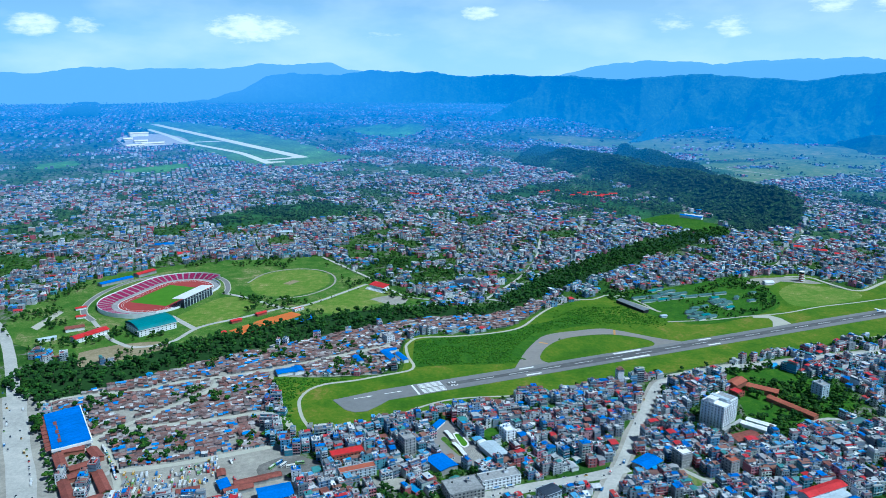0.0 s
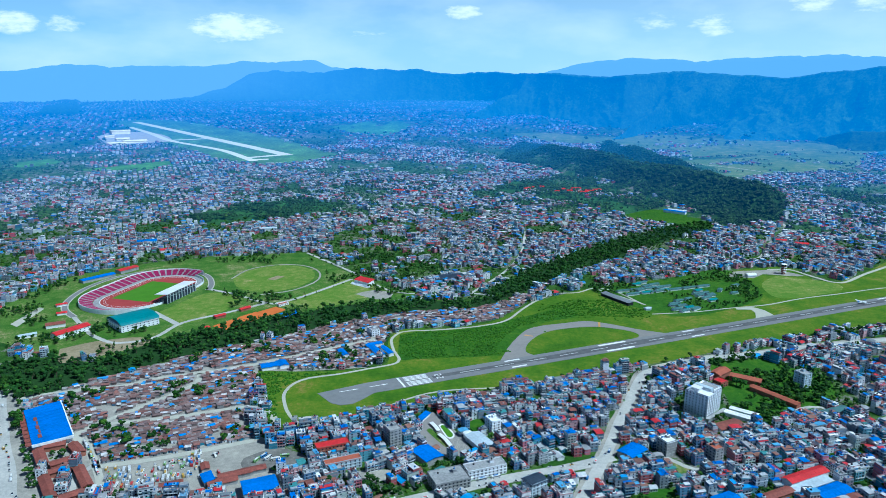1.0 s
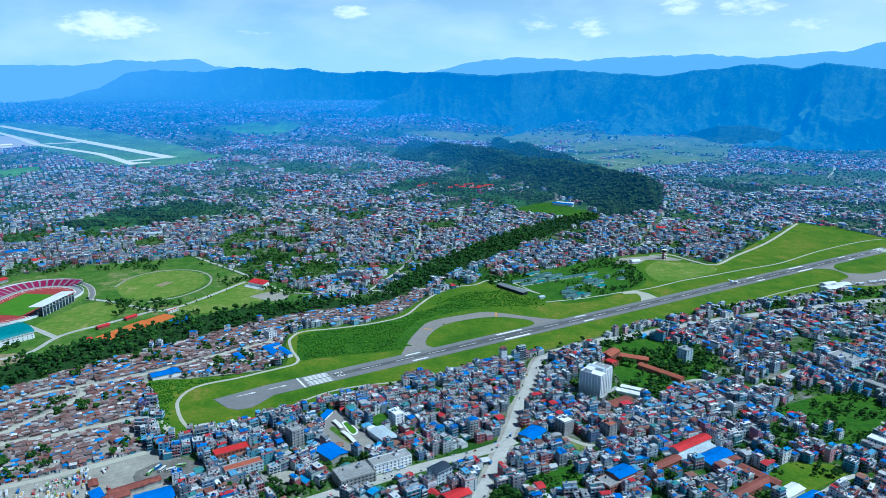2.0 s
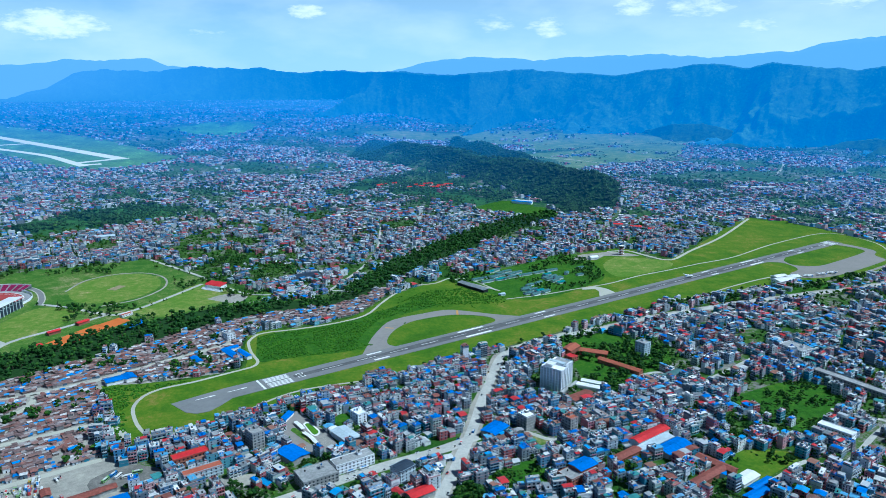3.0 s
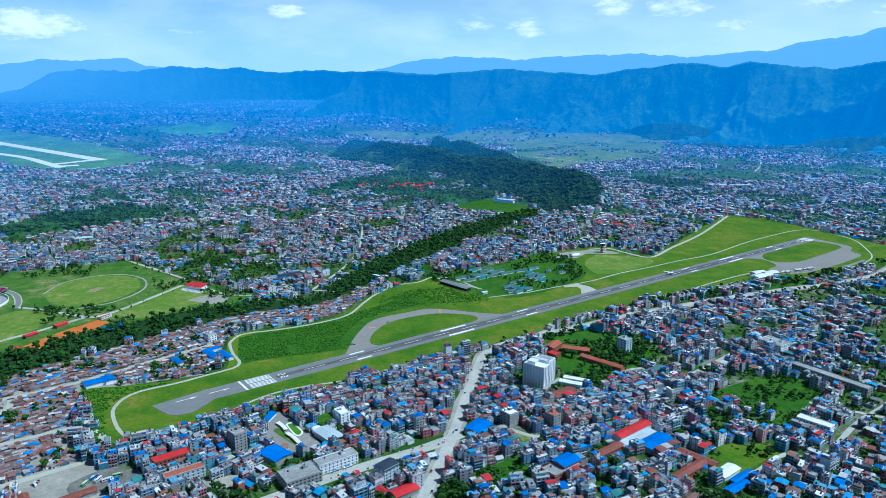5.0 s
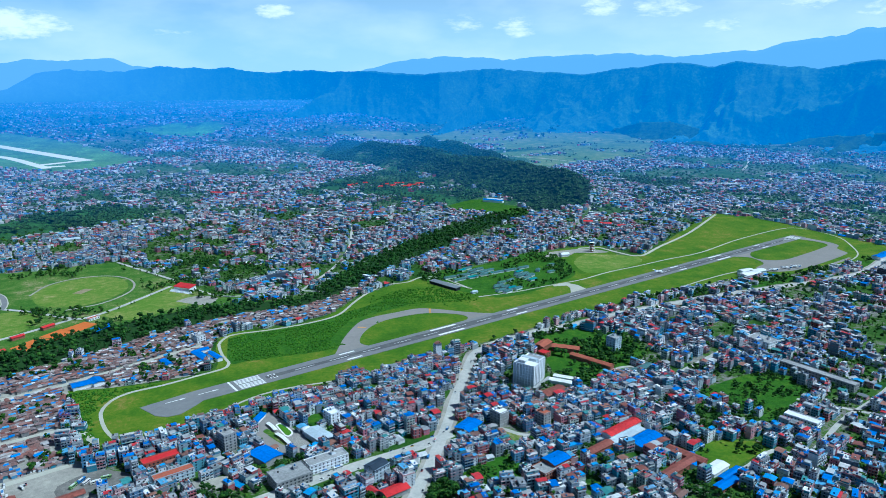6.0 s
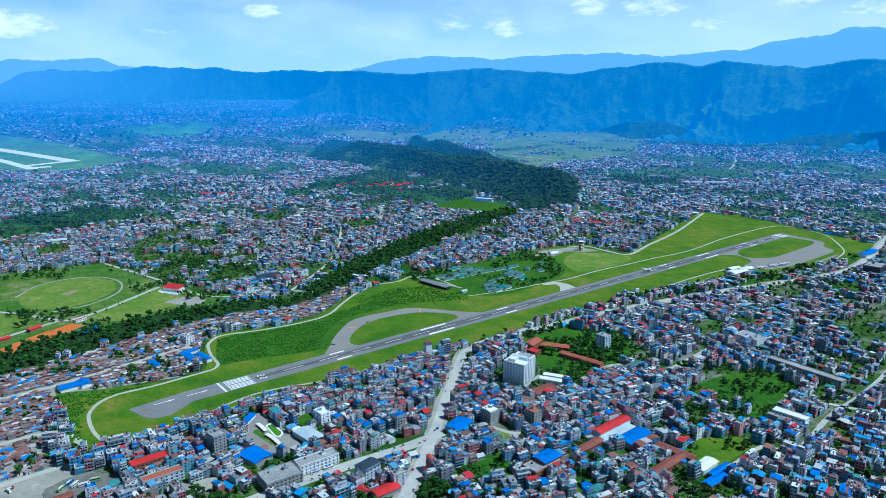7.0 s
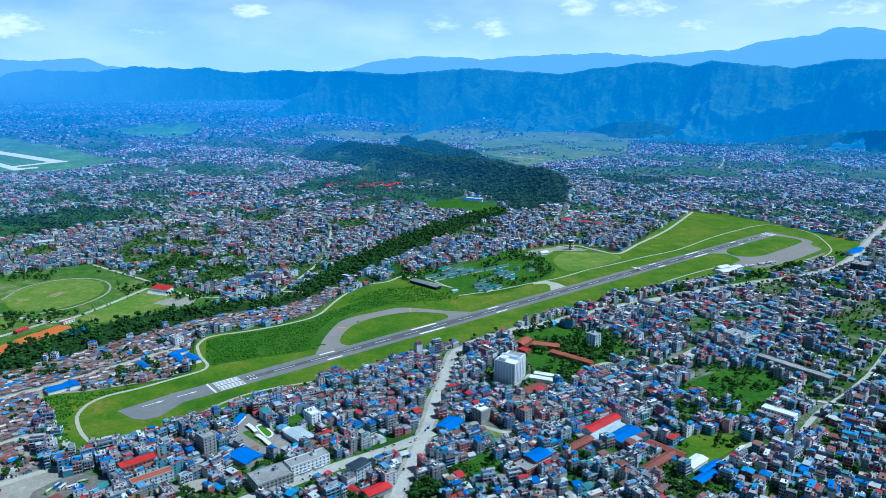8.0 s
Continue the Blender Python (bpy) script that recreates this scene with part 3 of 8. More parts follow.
# ---- outlines in plan (metres) ----
AIRFIELD = [(-219, 854), (-144, 850), (-82, 858), (-53, 879), (-56, 966), (-36, 1006), (41, 1012), (100, 1040), (155, 1110), (200, 1155), (284, 1213), (358, 1247), (474, 1282), (642, 1351), (726, 1358), (774, 1262),
            (1212, 1615), (1288, 1475), (1313, 1296), (1330, 1174), (1198, 1089), (1138, 1094), (992, 1032), (916, 1064), (830, 1050), (737, 1019), (627, 1004), (506, 954), (414, 921), (329, 885),
            (236, 850), (146, 817), (88, 800), (27, 781), (-17, 761), (-58, 738), (-101, 718), (-131, 705), (-158, 703)]
GORGE = [(-545, 808), (-558, 878), (-501, 898), (-439, 880), (-390, 952), (-327, 1000), (-270, 1040), (-205, 1080), (-136, 1120), (-42, 1150), (35, 1140), (83, 1141), (117, 1205), (195, 1335), (308, 1461), (442, 1606), (588, 1732),
         (729, 1805), (709, 1717), (539, 1581), (366, 1403), (227, 1260), (165, 1190), (111, 1132), (62, 1097), (-21, 1095), (-125, 1039), (-203, 989), (-275, 943), (-345, 891), (-383, 853), (-428, 810), (-478, 763)]
HILL = [(317, 3200), (395, 3604), (523, 4049), (628, 3927), (645, 3525), (748, 3354), (762, 3000), (805, 2720), (880, 2560), (1000, 2500), (1069, 2386), (1030, 2118), (993, 1926), (931, 1819), (858, 1795), (788, 1745), (758, 1806), (756, 1918), (718, 2137), (640, 2472), (540, 2755), (440, 3011)]
HILL_EAST = [(908, 3669), (987, 3416), (1000, 3085), (965, 2725), (1000, 2560), (900, 2580), (845, 2720), (869, 3009), (843, 3195), (830, 3450)]
GLADE = [(685, 3231), (779, 3061), (810, 2778), (806, 2484), (750, 2414), (708, 2642), (658, 2896)]
RIVER_BEND = [(775, 1913), (776, 1857), (729, 1717), (704, 1690), (725, 1802)]
GROVE_EAST = [(677, 963), (732, 1003), (775, 985), (845, 1000), (870, 1033), (931, 1034), (971, 1051), (1051, 1075), (1054, 1057), (946, 1015), (865, 995), (799, 990), (700, 983)]
GROVE_END = [(994, 1014), (1108, 1025), (1156, 1092), (1247, 1125), (1209, 1090), (1145, 1045), (1048, 1015)]
GROVE_PATH = [(535, 958), (596, 970), (651, 985), (670, 1000), (640, 995), (580, 978), (530, 965)]
WOOD_MID = [(-677, 1832), (-609, 1953), (-515, 2091), (-375, 2165), (-238, 2036), (-288, 1923), (-343, 1881), (-418, 1804), (-524, 1765)]
WOOD_SOUTH = [(370, 870), (398, 895), (434, 904), (464, 880), (507, 818), (459, 748), (420, 732), (372, 690), (356, 698), (349, 717), (354, 762), (364, 815)]
COMPOUND = [(-613, 959), (-665, 1004), (-692, 1110), (-671, 1276), (-610, 1357), (-456, 1441), (-364, 1453), (-273, 1480), (-158, 1327), (-64, 1218), (-3, 1186), (-51, 1153), (-125, 1122), (-204, 1086), (-268, 1050), (-326, 1006), (-387, 963), (-432, 899), (-493, 898)]
MILITARY = [(281, 1219), (414, 1257), (575, 1345), (605, 1287), (582, 1167), (507, 1106), (409, 1063), (349, 1102)]
BUSPARK = [(-313, 621), (-271, 634), (-220, 654), (-184, 671), (-162, 664), (-144, 631), (-148, 611), (-126, 581), (-302, 579)]
SLUM = [(-480, 770), (-430, 812), (-380, 848), (-345, 884), (-275, 936), (-203, 981), (-125, 1032), (-60, 1071), (-21, 1088), (-21, 1022), (-50, 1010), (-62, 966), (-60, 885), (-85, 864), (-150, 857), (-224, 852), (-196, 712), (-180, 675), (-222, 660), (-273, 639), (-315, 626), (-345, 670), (-372, 690)]
STRIP = [(-21, 1024), (-21, 1090), (62, 1092), (111, 1126), (165, 1182), (192, 1178), (171, 1146), (110, 1052), (41, 1022)]
FIELDS = {
    "football_field": ([(-430, 1087), (-382, 1190), (-318, 1150), (-342, 1061), (-385, 1029)], "worn green football ground"),
    "ball_field": ([(-242, 1143), (-187, 1222), (-142, 1281), (-88, 1190), (-136, 1140), (-179, 1103)], "wide green sports field with worn patches"),
    "green_hilltop": ([(536, 1911), (640, 1997), (712, 2017), (742, 1879), (727, 1757), (652, 1754), (572, 1821)], "bright green meadow beside the wooded hill"),
    "far_paddy": ([(-731, 5348), (-501, 6042), (-119, 5934), (-179, 5009), (-311, 4614), (-516, 4829)], "pale green paddy fields far across the valley"),
    "park_meadow": ([(477, 654), (579, 683), (618, 680), (628, 623), (528, 564), (515, 623)], "overgrown green meadow between houses"),
    "vacant_lot": ([(394, 531), (441, 552), (487, 532), (452, 513), (401, 497)], "green vacant lot with a bare patch"),
    "small_lot": ([(170, 560), (221, 584), (234, 550), (202, 530), (180, 540)], "grassy vacant lot between houses"),
    "garden": ([(395, 800), (470, 850), (500, 810), (480, 760), (440, 770)], "green garden behind a red brick wall"),
    "green_strip": ([(-1390, 2824), (-1272, 2976), (-1134, 3124), (-1055, 2969), (-1192, 2783)], "pale green fields between far houses"),
    "green_plot": ([(-1764, 3048), (-1672, 3202), (-1574, 3058), (-1657, 2900)], "pale green fields between far houses"),
    "yard": ([(45, 712), (60, 722), (72, 700), (50, 690)], "small green yard beside the traffic park"),
}
DRYFIELDS = [(958, 3037), (1206, 3255), (1523, 3386), (2010, 3810), (2185, 3548), (1909, 3087), (1490, 2799), (1226, 2708), (1038, 2364), (1000, 2551)]
HIGHWAY = [(105, 505), (122, 533), (136, 559), (151, 585), (163, 609), (175, 632), (187, 656), (201, 686), (219, 726), (238, 765), (256, 802), (275, 836), (295, 855), (325, 868), (376, 888), (436, 903), (491, 918), (548, 934), (594, 945), (718, 970),
           (834, 986), (926, 996), (1023, 1005), (1095, 1025), (1179, 1066), (1287, 1138), (1436, 1238), (1543, 1306), (1700, 1420)]
HIGHWAY_W = [(186, 637), (155, 623), (118, 611), (83, 600), (51, 590), (24, 579), (-30, 558)]
AVENUE = [(-350, 520), (-385, 578), (-416, 628), (-452, 683), (-483, 734), (-519, 792), (-561, 859), (-612, 937), (-661, 1004), (-730, 1081)]
HILL_WEST = [(184, 2272), (323, 2593), (466, 2703), (575, 2604), (691, 2350), (777, 2110), (679, 2015), (541, 1927), (481, 2008), (359, 2057), (249, 2119)]
VALLEY_FARMS = [(551, 4822), (821, 4845), (1123, 4513), (1561, 4765), (1825, 4485), (2097, 4311), (2310, 4079), (2292, 3686), (2060, 3303), (1721, 3520), (1247, 3371), (1129, 3903), (698, 4103)]
LEAFY_QUARTER = [(-168, 1412), (-104, 1510), (-29, 1462), (18, 1331), (-44, 1218), (-132, 1288)]
TREE_BELTS = [[(1032, 2284), (1145, 2234), (1264, 2187), (1350, 2131), (1481, 2114)], [(1214, 2384), (1296, 2277), (1409, 2196)]]
SPARSE = ((DRYFIELDS, 0.10), (HILL_WEST, 0.24), (VALLEY_FARMS, 0.14), (LEAFY_QUARTER, 0.35))
FAR_FIELD = [(-2586, 5971), (-2183, 6093), (-1130, 4683), (-432, 3391), (-559, 3115), (-708, 3006), (-944, 3200), (-1161, 3560), (-1450, 3960), (-2272, 5383)]
FAR_APRON = [(-2016, 4392), (-2065, 4794), (-1740, 4632), (-1474, 4120), (-1610, 3940), (-1677, 3806)]
PAVED_YARD = [(6, 737), (-1, 725), (-8, 701), (-8, 679), (3, 658), (18, 638), (36, 631), (47, 642), (39, 674), (27, 698), (16, 720)]
MARKET_YARD = [(-182, 638), (-161, 655), (-143, 655), (-117, 637), (-137, 614), (-179, 620)]
SANDY_LOT = [(-91, 606), (-63, 614), (-24, 614), (-38, 594)]
WALLED_LOT = [(222, 618), (240, 628), (256, 612), (240, 600)]
GREEN_EAST = [(512, 627), (680, 680), (921, 690), (577, 377), (338, 426), (393, 521)]
GREEN_MARKET = [(-79, 713), (-6, 730), (66, 633), (43, 518), (-64, 551)]
DENSE = [(270, 797), (280, 712), (337, 694), (440, 726), (534, 725), (512, 643), (381, 583), (262, 572), (190, 583), (213, 720)]
OPEN_GROUND = (FAR_FIELD, FAR_APRON, PAVED_YARD, MARKET_YARD, SANDY_LOT, WALLED_LOT)
LANES_WEST = [[(-482, 770), (-450, 786), (-402, 799), (-365, 811), (-338, 830), (-287, 848), (-229, 872), (-174, 905), (-130, 932), (-76, 964)], [(-290, 846), (-285, 815), (-311, 772), (-336, 739), (-358, 710), (-371, 684), (-352, 670), (-331, 640), (-310, 606), (-298, 582)],
         [(-360, 708), (-320, 716), (-263, 731), (-207, 750), (-178, 736), (-166, 712)], [(-322, 623), (-271, 636), (-221, 656), (-180, 673)]]
LANES_EAST = [[(389, 480), (443, 503), (484, 520), (513, 506), (602, 555), (673, 585), (746, 621), (860, 690)], [(235, 640), (262, 612), (294, 622), (331, 605), (345, 596)],
         [(621, 1432), (693, 1434), (795, 1588), (914, 1762), (949, 1965), (985, 2197), (1019, 2387), (1172, 2631)], [(400, 730), (455, 745), (470, 700), (520, 720), (600, 760)]]
LANES_NORTH = [[(117, 1170), (76, 1188), (16, 1186), (-64, 1201), (-150, 1330), (-260, 1480)], [(76, 1188), (150, 1330), (200, 1480), (240, 1700)],
         [(-320, 640), (-330, 600), (-310, 560)], [(55, 790), (88, 780), (110, 760), (140, 770)], [(590, 610), (680, 520), (760, 440)]]
LANES_FAR = [[(1123, 3124), (1052, 2827), (1021, 2554)], [(1181, 2675), (1074, 2489), (999, 2362)], [(957, 3036), (1123, 3124), (1289, 2960), (1396, 2746)], [(1106, 3011), (1045, 2646), (1034, 2472), (1160, 2573), (1343, 2591)], [(1833, 2154), (1679, 1941), (1537, 1802)], [(2414, 3028), (2080, 2587), (1863, 2351)]]
LANES = LANES_WEST + LANES_EAST + LANES_NORTH


# ======================= fields, roads =======================
patch("airfield_ground", AIRFIELD, 0.10, M["grass"], "bright green mown grass of the airfield")
patch("sports_ground", COMPOUND, 0.08, M["compound_grass"], "grass and bare earth round the stadium")
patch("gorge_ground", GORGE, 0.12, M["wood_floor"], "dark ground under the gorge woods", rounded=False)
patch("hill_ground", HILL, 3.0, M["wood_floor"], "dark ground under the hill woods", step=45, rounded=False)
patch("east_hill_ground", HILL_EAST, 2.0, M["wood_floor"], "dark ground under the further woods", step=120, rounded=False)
patch("glade_ground", GLADE, 4.0, M["backdrop_slope"], "light green glade between two wooded ridges", step=60)
ribbon("river_bend", [(793, 1948), (766, 1851), (737, 1756)], 8.0, 3.0, M["path"], "pale gravel bank of the river below the wooded hill", 0.5)
patch("wood_ground", WOOD_MID, 0.10, M["backdrop_slope"], "green ground under a grove in the town", rounded=False)
for area in (GROVE_EAST, GROVE_END, GROVE_PATH):
    patch("grove_ground", area, 0.13, M["scrub"], "weedy ground under trees beside the highway", rounded=False)
patch("grove_ground", WOOD_SOUTH, 0.10, M["scrub"], "weedy ground under trees beside the highway")
patch("army_ground", MILITARY, 0.16, M["scrub"], "rough green ground round the barracks")
patch("bare_quarter", [(-490, 765), (-440, 690), (-395, 600), (-370, 540), (-120, 545), (-128, 640), (-180, 690), (-200, 720), (-215, 845), (-150, 853), (-80, 862), (-64, 900), (-60, 1005), (-25, 1020), (-25, 1085), (-125, 1030), (-203, 978), (-275, 934), (-345, 882), (-410, 825)], 0.06, M["dirt"], "bare pale earth between crowded sheds", rounded=False)
patch("bus_park", BUSPARK, 0.12, M["dirt"], "bare earth bus park")
patch("farmland", DRYFIELDS, 0.14, M["hazy_farmland"], "dry yellow-green farmland across the valley", step=150)
patch("hillside_ground", HILL_WEST, 0.13, M["backdrop_slope"], "grassy slope with trees and red-roofed houses", step=70)
patch("valley_farms", VALLEY_FARMS, 0.5, M["hazy_farmland"], "pale fields at the foot of the hills", step=150)
FIELD_MATS = {"green_hilltop": M["scrub"], "far_paddy": M["backdrop_meadow"], "green_strip": M["backdrop_meadow"], "green_plot": M["backdrop_meadow"], "park_meadow": M["scrub"], "garden": M["scrub"], "small_lot": M["scrub"], "vacant_lot": M["grass"], "yard": M["scrub"], "football_field": M["playing_field"], "ball_field": M["playing_field"]}
for key, (outline, text) in FIELDS.items():
    patch(key, outline, 0.2, FIELD_MATS.get(key, M["meadow"]), text, step=200 if key in ("far_paddy", "green_strip", "green_plot") else 0)
SCRUB_AREA = [(-41, 981), (-17, 994), (56, 1009), (128, 1047), (189, 1088), (226, 1108), (241, 1067), (180, 1035), (138, 982), (115, 913), (79, 900), (33, 895), (-18, 891), (-39, 892)]
patch("scrub_ground", SCRUB_AREA, 0.15, M["scrub"], "rank green weeds under the scrub")
SCRUB_NORTH = [(190, 1110), (240, 1150), (300, 1150), (350, 1100), (345, 1060), (260, 1060), (220, 1070)]
SCRUB_CORNER = [(-219, 850), (-140, 845), (-80, 855), (-60, 870), (-120, 838), (-165, 815), (-178, 780), (-165, 725), (-180, 715)]

ribbon("highway_verge", HIGHWAY, 21, 0.2, M["dirt"], "dusty grey verges of the highway", 0.5)
ribbon("highway", HIGHWAY, 11.5, 0.35, M["road"], "wide pale worn highway through the town", 0.25)
ribbon("market_street", HIGHWAY_W, 14, 0.42, M["road"], "busy pale street lined with shops", 0.2)
ribbon("avenue_verge", AVENUE[:6], 46, 0.2, M["dirt"], "dusty verges of the avenue", 0.2)
ribbon("avenue", AVENUE[:6], 25, 0.3, M["road"], "broad pale dusty avenue", 0.15)
ribbon("bridge_road", AVENUE[4:], 15, 0.33, M["road"], "pale road on to the gorge bridge", 0.1)
for line in LANES:
    ribbon("lane", line, 7.5 if line in LANES_WEST else 5.5, 0.28, M["path"] if line in LANES_WEST else M["road"], "narrow pale lane between houses", 0.35)
for line in LANES_FAR:
    ribbon("field_path", line, 9.0, 0.9, M["far_path"], "pale dirt path across far fields", 0.4)
PATH_RING = [(-20, 1000), (-40, 993), (-51, 971), (-52, 954), (-47, 921), (-39, 896), (-39, 884), (-46, 873), (-76, 859), (-112, 842), (-148, 830), (-165, 813), (-171, 791), (-169, 771), (-160, 742), (-150, 722), (-143, 713), (-129, 711), (-101, 718)]
PATH_SOUTH = [(-101, 719), (-58, 742), (-11, 778), (28, 793), (98, 802), (154, 820), (210, 838), (278, 858), (325, 877), (397, 903), (489, 941), (551, 966), (627, 1004), (695, 1024), (776, 1059), (860, 1090), (924, 1105)]
PATH_NORTH = [(-20, 1000), (14, 1003), (75, 1018), (121, 1044), (154, 1099), (183, 1143), (224, 1184), (265, 1192), (301, 1219), (335, 1193), (360, 1126)]
PATH_FAR = [(360, 1075), (430, 1085), (500, 1105), (570, 1123), (645, 1157), (721, 1182), (804, 1212), (908, 1246), (1065, 1330), (1239, 1400), (1290, 1390), (1304, 1340), (1298, 1277), (1263, 1214), (1225, 1158), (1189, 1126), (1137, 1098), (1098, 1083)]
ribbon("perimeter_path", PATH_RING, 4.0, 0.36, M["path"], "pale gravel perimeter path round the runway end")
ribbon("perimeter_path", PATH_SOUTH, 3.0, 0.36, M["path"], "thin pale perimeter path along the airfield fence")
ribbon("perimeter_path", PATH_NORTH, 4.0, 0.36, M["path"], "pale gravel path along the scrub")
ribbon("perimeter_path", PATH_FAR, 3.0, 0.36, M["path"], "pale path across the far side of the airfield")
WALL_NORTH = [(673, 1346), (719, 1343), (739, 1293), (769, 1253), (856, 1317), (998, 1421), (1201, 1601)]
ribbon("airfield_road", WALL_NORTH, 6.5, 0.4, M["path"], "pale road along the airfield's far fence")
ribbon("service_road", [(960, 1046), (1016, 1062), (1096, 1092), (1175, 1126)], 7, 0.3, M["taxiway"], "narrow paved strip beside the apron")
patch("car_park", [(782, 1038), (815, 1055), (838, 1040), (812, 1008), (778, 996)], 0.25, M["taxiway"], "grey paved car park beside the terminal", rounded=False)
patch("dry_meadow", [(672, 1300), (752, 1254), (746, 1209), (667, 1170), (605, 1162), (610, 1230), (640, 1275)], 0.2, M["playing_field"], "rough dry grass inside the airfield fence")
DIRT_FAR = [(575, 1296), (600, 1330), (640, 1338), (690, 1340), (725, 1300), (690, 1300), (650, 1312), (620, 1285)]
patch("bare_yard", DIRT_FAR, 0.22, M["dirt"], "bare pale yard under the control tower")

# ======================= runway and taxiways =======================
RW_AT, RW_TURN = Vector((-32.7, 815.3)), radians(90 - 68.04)


def on_runway(s, w, z=0.0):
    c, q = math.cos(RW_TURN), math.sin(RW_TURN)
    return Vector((RW_AT.x + s * c - w * q, RW_AT.y + s * q + w * c, z))


def slab(name, points, z, material, parent=None, label=""):
    """A flat sheet over an outline in runway coordinates, with a little depth at its rim."""
    bm = bmesh.new()
    top = [bm.verts.new(on_runway(s, w, z)) for s, w in points]
    low = [bm.verts.new(on_runway(s, w, z - 0.35)) for s, w in points]
    bm.faces.new(top)
    n = len(points)
    for k in range(n):
        bm.faces.new((low[k], low[(k + 1) % n], top[(k + 1) % n], top[k]))
    bmesh.ops.recalc_face_normals(bm, faces=bm.faces[:])
    return part(name, bm, material, parent, label)


def build_runway():
    runway = slab("runway", [(-103, 9), (-95, -22), (-86, -32), (-72, -34), (-58, -27), (-40, -15.5), (1352, -15.5), (1352, 15.5), (-40, 15.5)], 0.40, M["asphalt"])
    setting(runway, "grey asphalt runway with white markings", "runway")

    def mark(name, s0, s1, w0, w1, mat=M["paint"]):
        slab(name, [(s0, w0), (s1, w0), (s1, w1), (s0, w1)], 0.44, mat, runway)

    for s0, s1, w in ((42, 190, 4.5), (190, 420, 7.0), (420, 900, 5.5), (900, 1180, 6.5), (1180, 1308, 4.0)):
        pts = [(s0 + (s1 - s0) * k / 12, w * (0.8 + 0.4 * value_noise(s0 + k * 31, 5, 40, 2))) for k in range(13)]
        pts += [(q, -w * (0.8 + 0.4 * value_noise(q, 77, 40, 2))) for q, _ in pts[::-1]]
        slab("rubber_streak", pts, 0.42, M["rubbered"], runway, "dark tyre-worn strip")
    mark("threshold_bar", -1.5, 1.2, -15, 15)
    for k in range(4):
        for side in (-1, 1):
            w = side * (2.4 + k * 3.3)
            mark("threshold_stripe", 6, 37, w - 0.95, w + 0.95)
            mark("threshold_stripe", 1312, 1340, w - 0.95, w + 0.95)
    for d, ln, wd in ((150, 22.5, 3.4), (300, 46, 4.4), (450, 22.5, 3.2)):
        for side in (-1, 1):
            w = side * 10.5
            mark("touchdown_mark" if ln < 40 else "aiming_mark", d, d + ln, w - wd / 2, w + wd / 2)
            mark("touchdown_mark" if ln < 40 else "aiming_mark", 1348 - d - ln, 1348 - d, w - wd / 2, w + wd / 2)
    for base, flip in ((46, 1), (1302, -1)):                  # runway number as plain bars
        for side in (-1, 1):
            for q, (a, b, c, d) in enumerate(((0, 1.4, -2, 2), (4, 5.2, -2, 2), (8.2, 9.4, -2, 2), (1, 5, 1.2, 2.2), (4.5, 9, -2.2, -1.2))):
                mark("numeral_bar", base + flip * a, base + flip * b, side * 4.2 + c, side * 4.2 + d)
    for s in range(80, 1290, 50):
        mark("centre_dash", s, s + 28, -0.4, 0.4)
    for s in (-78, -40):
        mark("arrow_shaft", s, s + 17, 2.0, 3.2)
        bm_pts = [(s + 17, 0.6), (s + 24, 2.6), (s + 17, 4.6)]
        slab("arrow_head", bm_pts, 0.44, M["paint"], runway)
    # near loop taxiway
    taxi = slab("taxiway", loop_outline(), 0.37, M["taxiway"])
    setting(taxi, "pale grey curved taxiway loop", "taxiway")
    for (a, c), (b, d) in (((224, 88), (233, 79)), ((359, 93), (347, 75))):
        u = math.atan2(d - c, b - a)
        p, q = -1.6 * math.sin(u), 1.6 * math.cos(u)
        slab("holding_mark", [(a - p, c - q), (b - p, d - q), (b + p, d + q), (a + p, c + q)], 0.42, M["orange_paint"], taxi)
    far = slab("taxiway", [(s, w) for s, w in far_outline()], 0.37, M["taxiway"])
    setting(far, "grey taxiway and apron at the far end", "taxiway")
    spur = slab("taxiway", [(600, 14), (640, 14), (646, 40), (640, 62), (610, 66), (606, 60), (628, 50), (622, 36)], 0.36, M["path"])
    setting(spur, "pale short track from the runway", "taxiway")


def loop_outline():
    outer = smooth_line([(145, 14), (163, 35), (181, 56), (210, 84), (240, 107), (269, 113), (298, 111), (342, 106), (363, 89), (379, 68), (397, 43), (424, 14)], 6)
    inner = smooth_line([(355, 15), (373, 17), (382, 26), (380, 41), (367, 58), (348, 75), (327, 84), (304, 88), (274, 89), (244, 80), (216, 60), (198, 39), (194, 26), (198, 15)], 6)
    return [tuple(q) for q in np.concatenate([outer, inner])]


def far_outline():
    outer = smooth_line([(1054, -15), (1074, -40), (1052, -80), (1006, -90), (998, -114), (1035, -140), (1090, -148), (1163, -149), (1249, -146), (1276, -140), (1286, -122), (1300, -108), (1330, -98), (1344, -70), (1348, -15)], 8)
    inner = smooth_line([(1322, -15), (1328, -50), (1318, -80), (1279, -88), (1182, -92), (1110, -90), (1076, -62), (1088, -32), (1120, -15)], 8)
    return [tuple(q) for q in np.concatenate([outer, inner])]


build_runway()

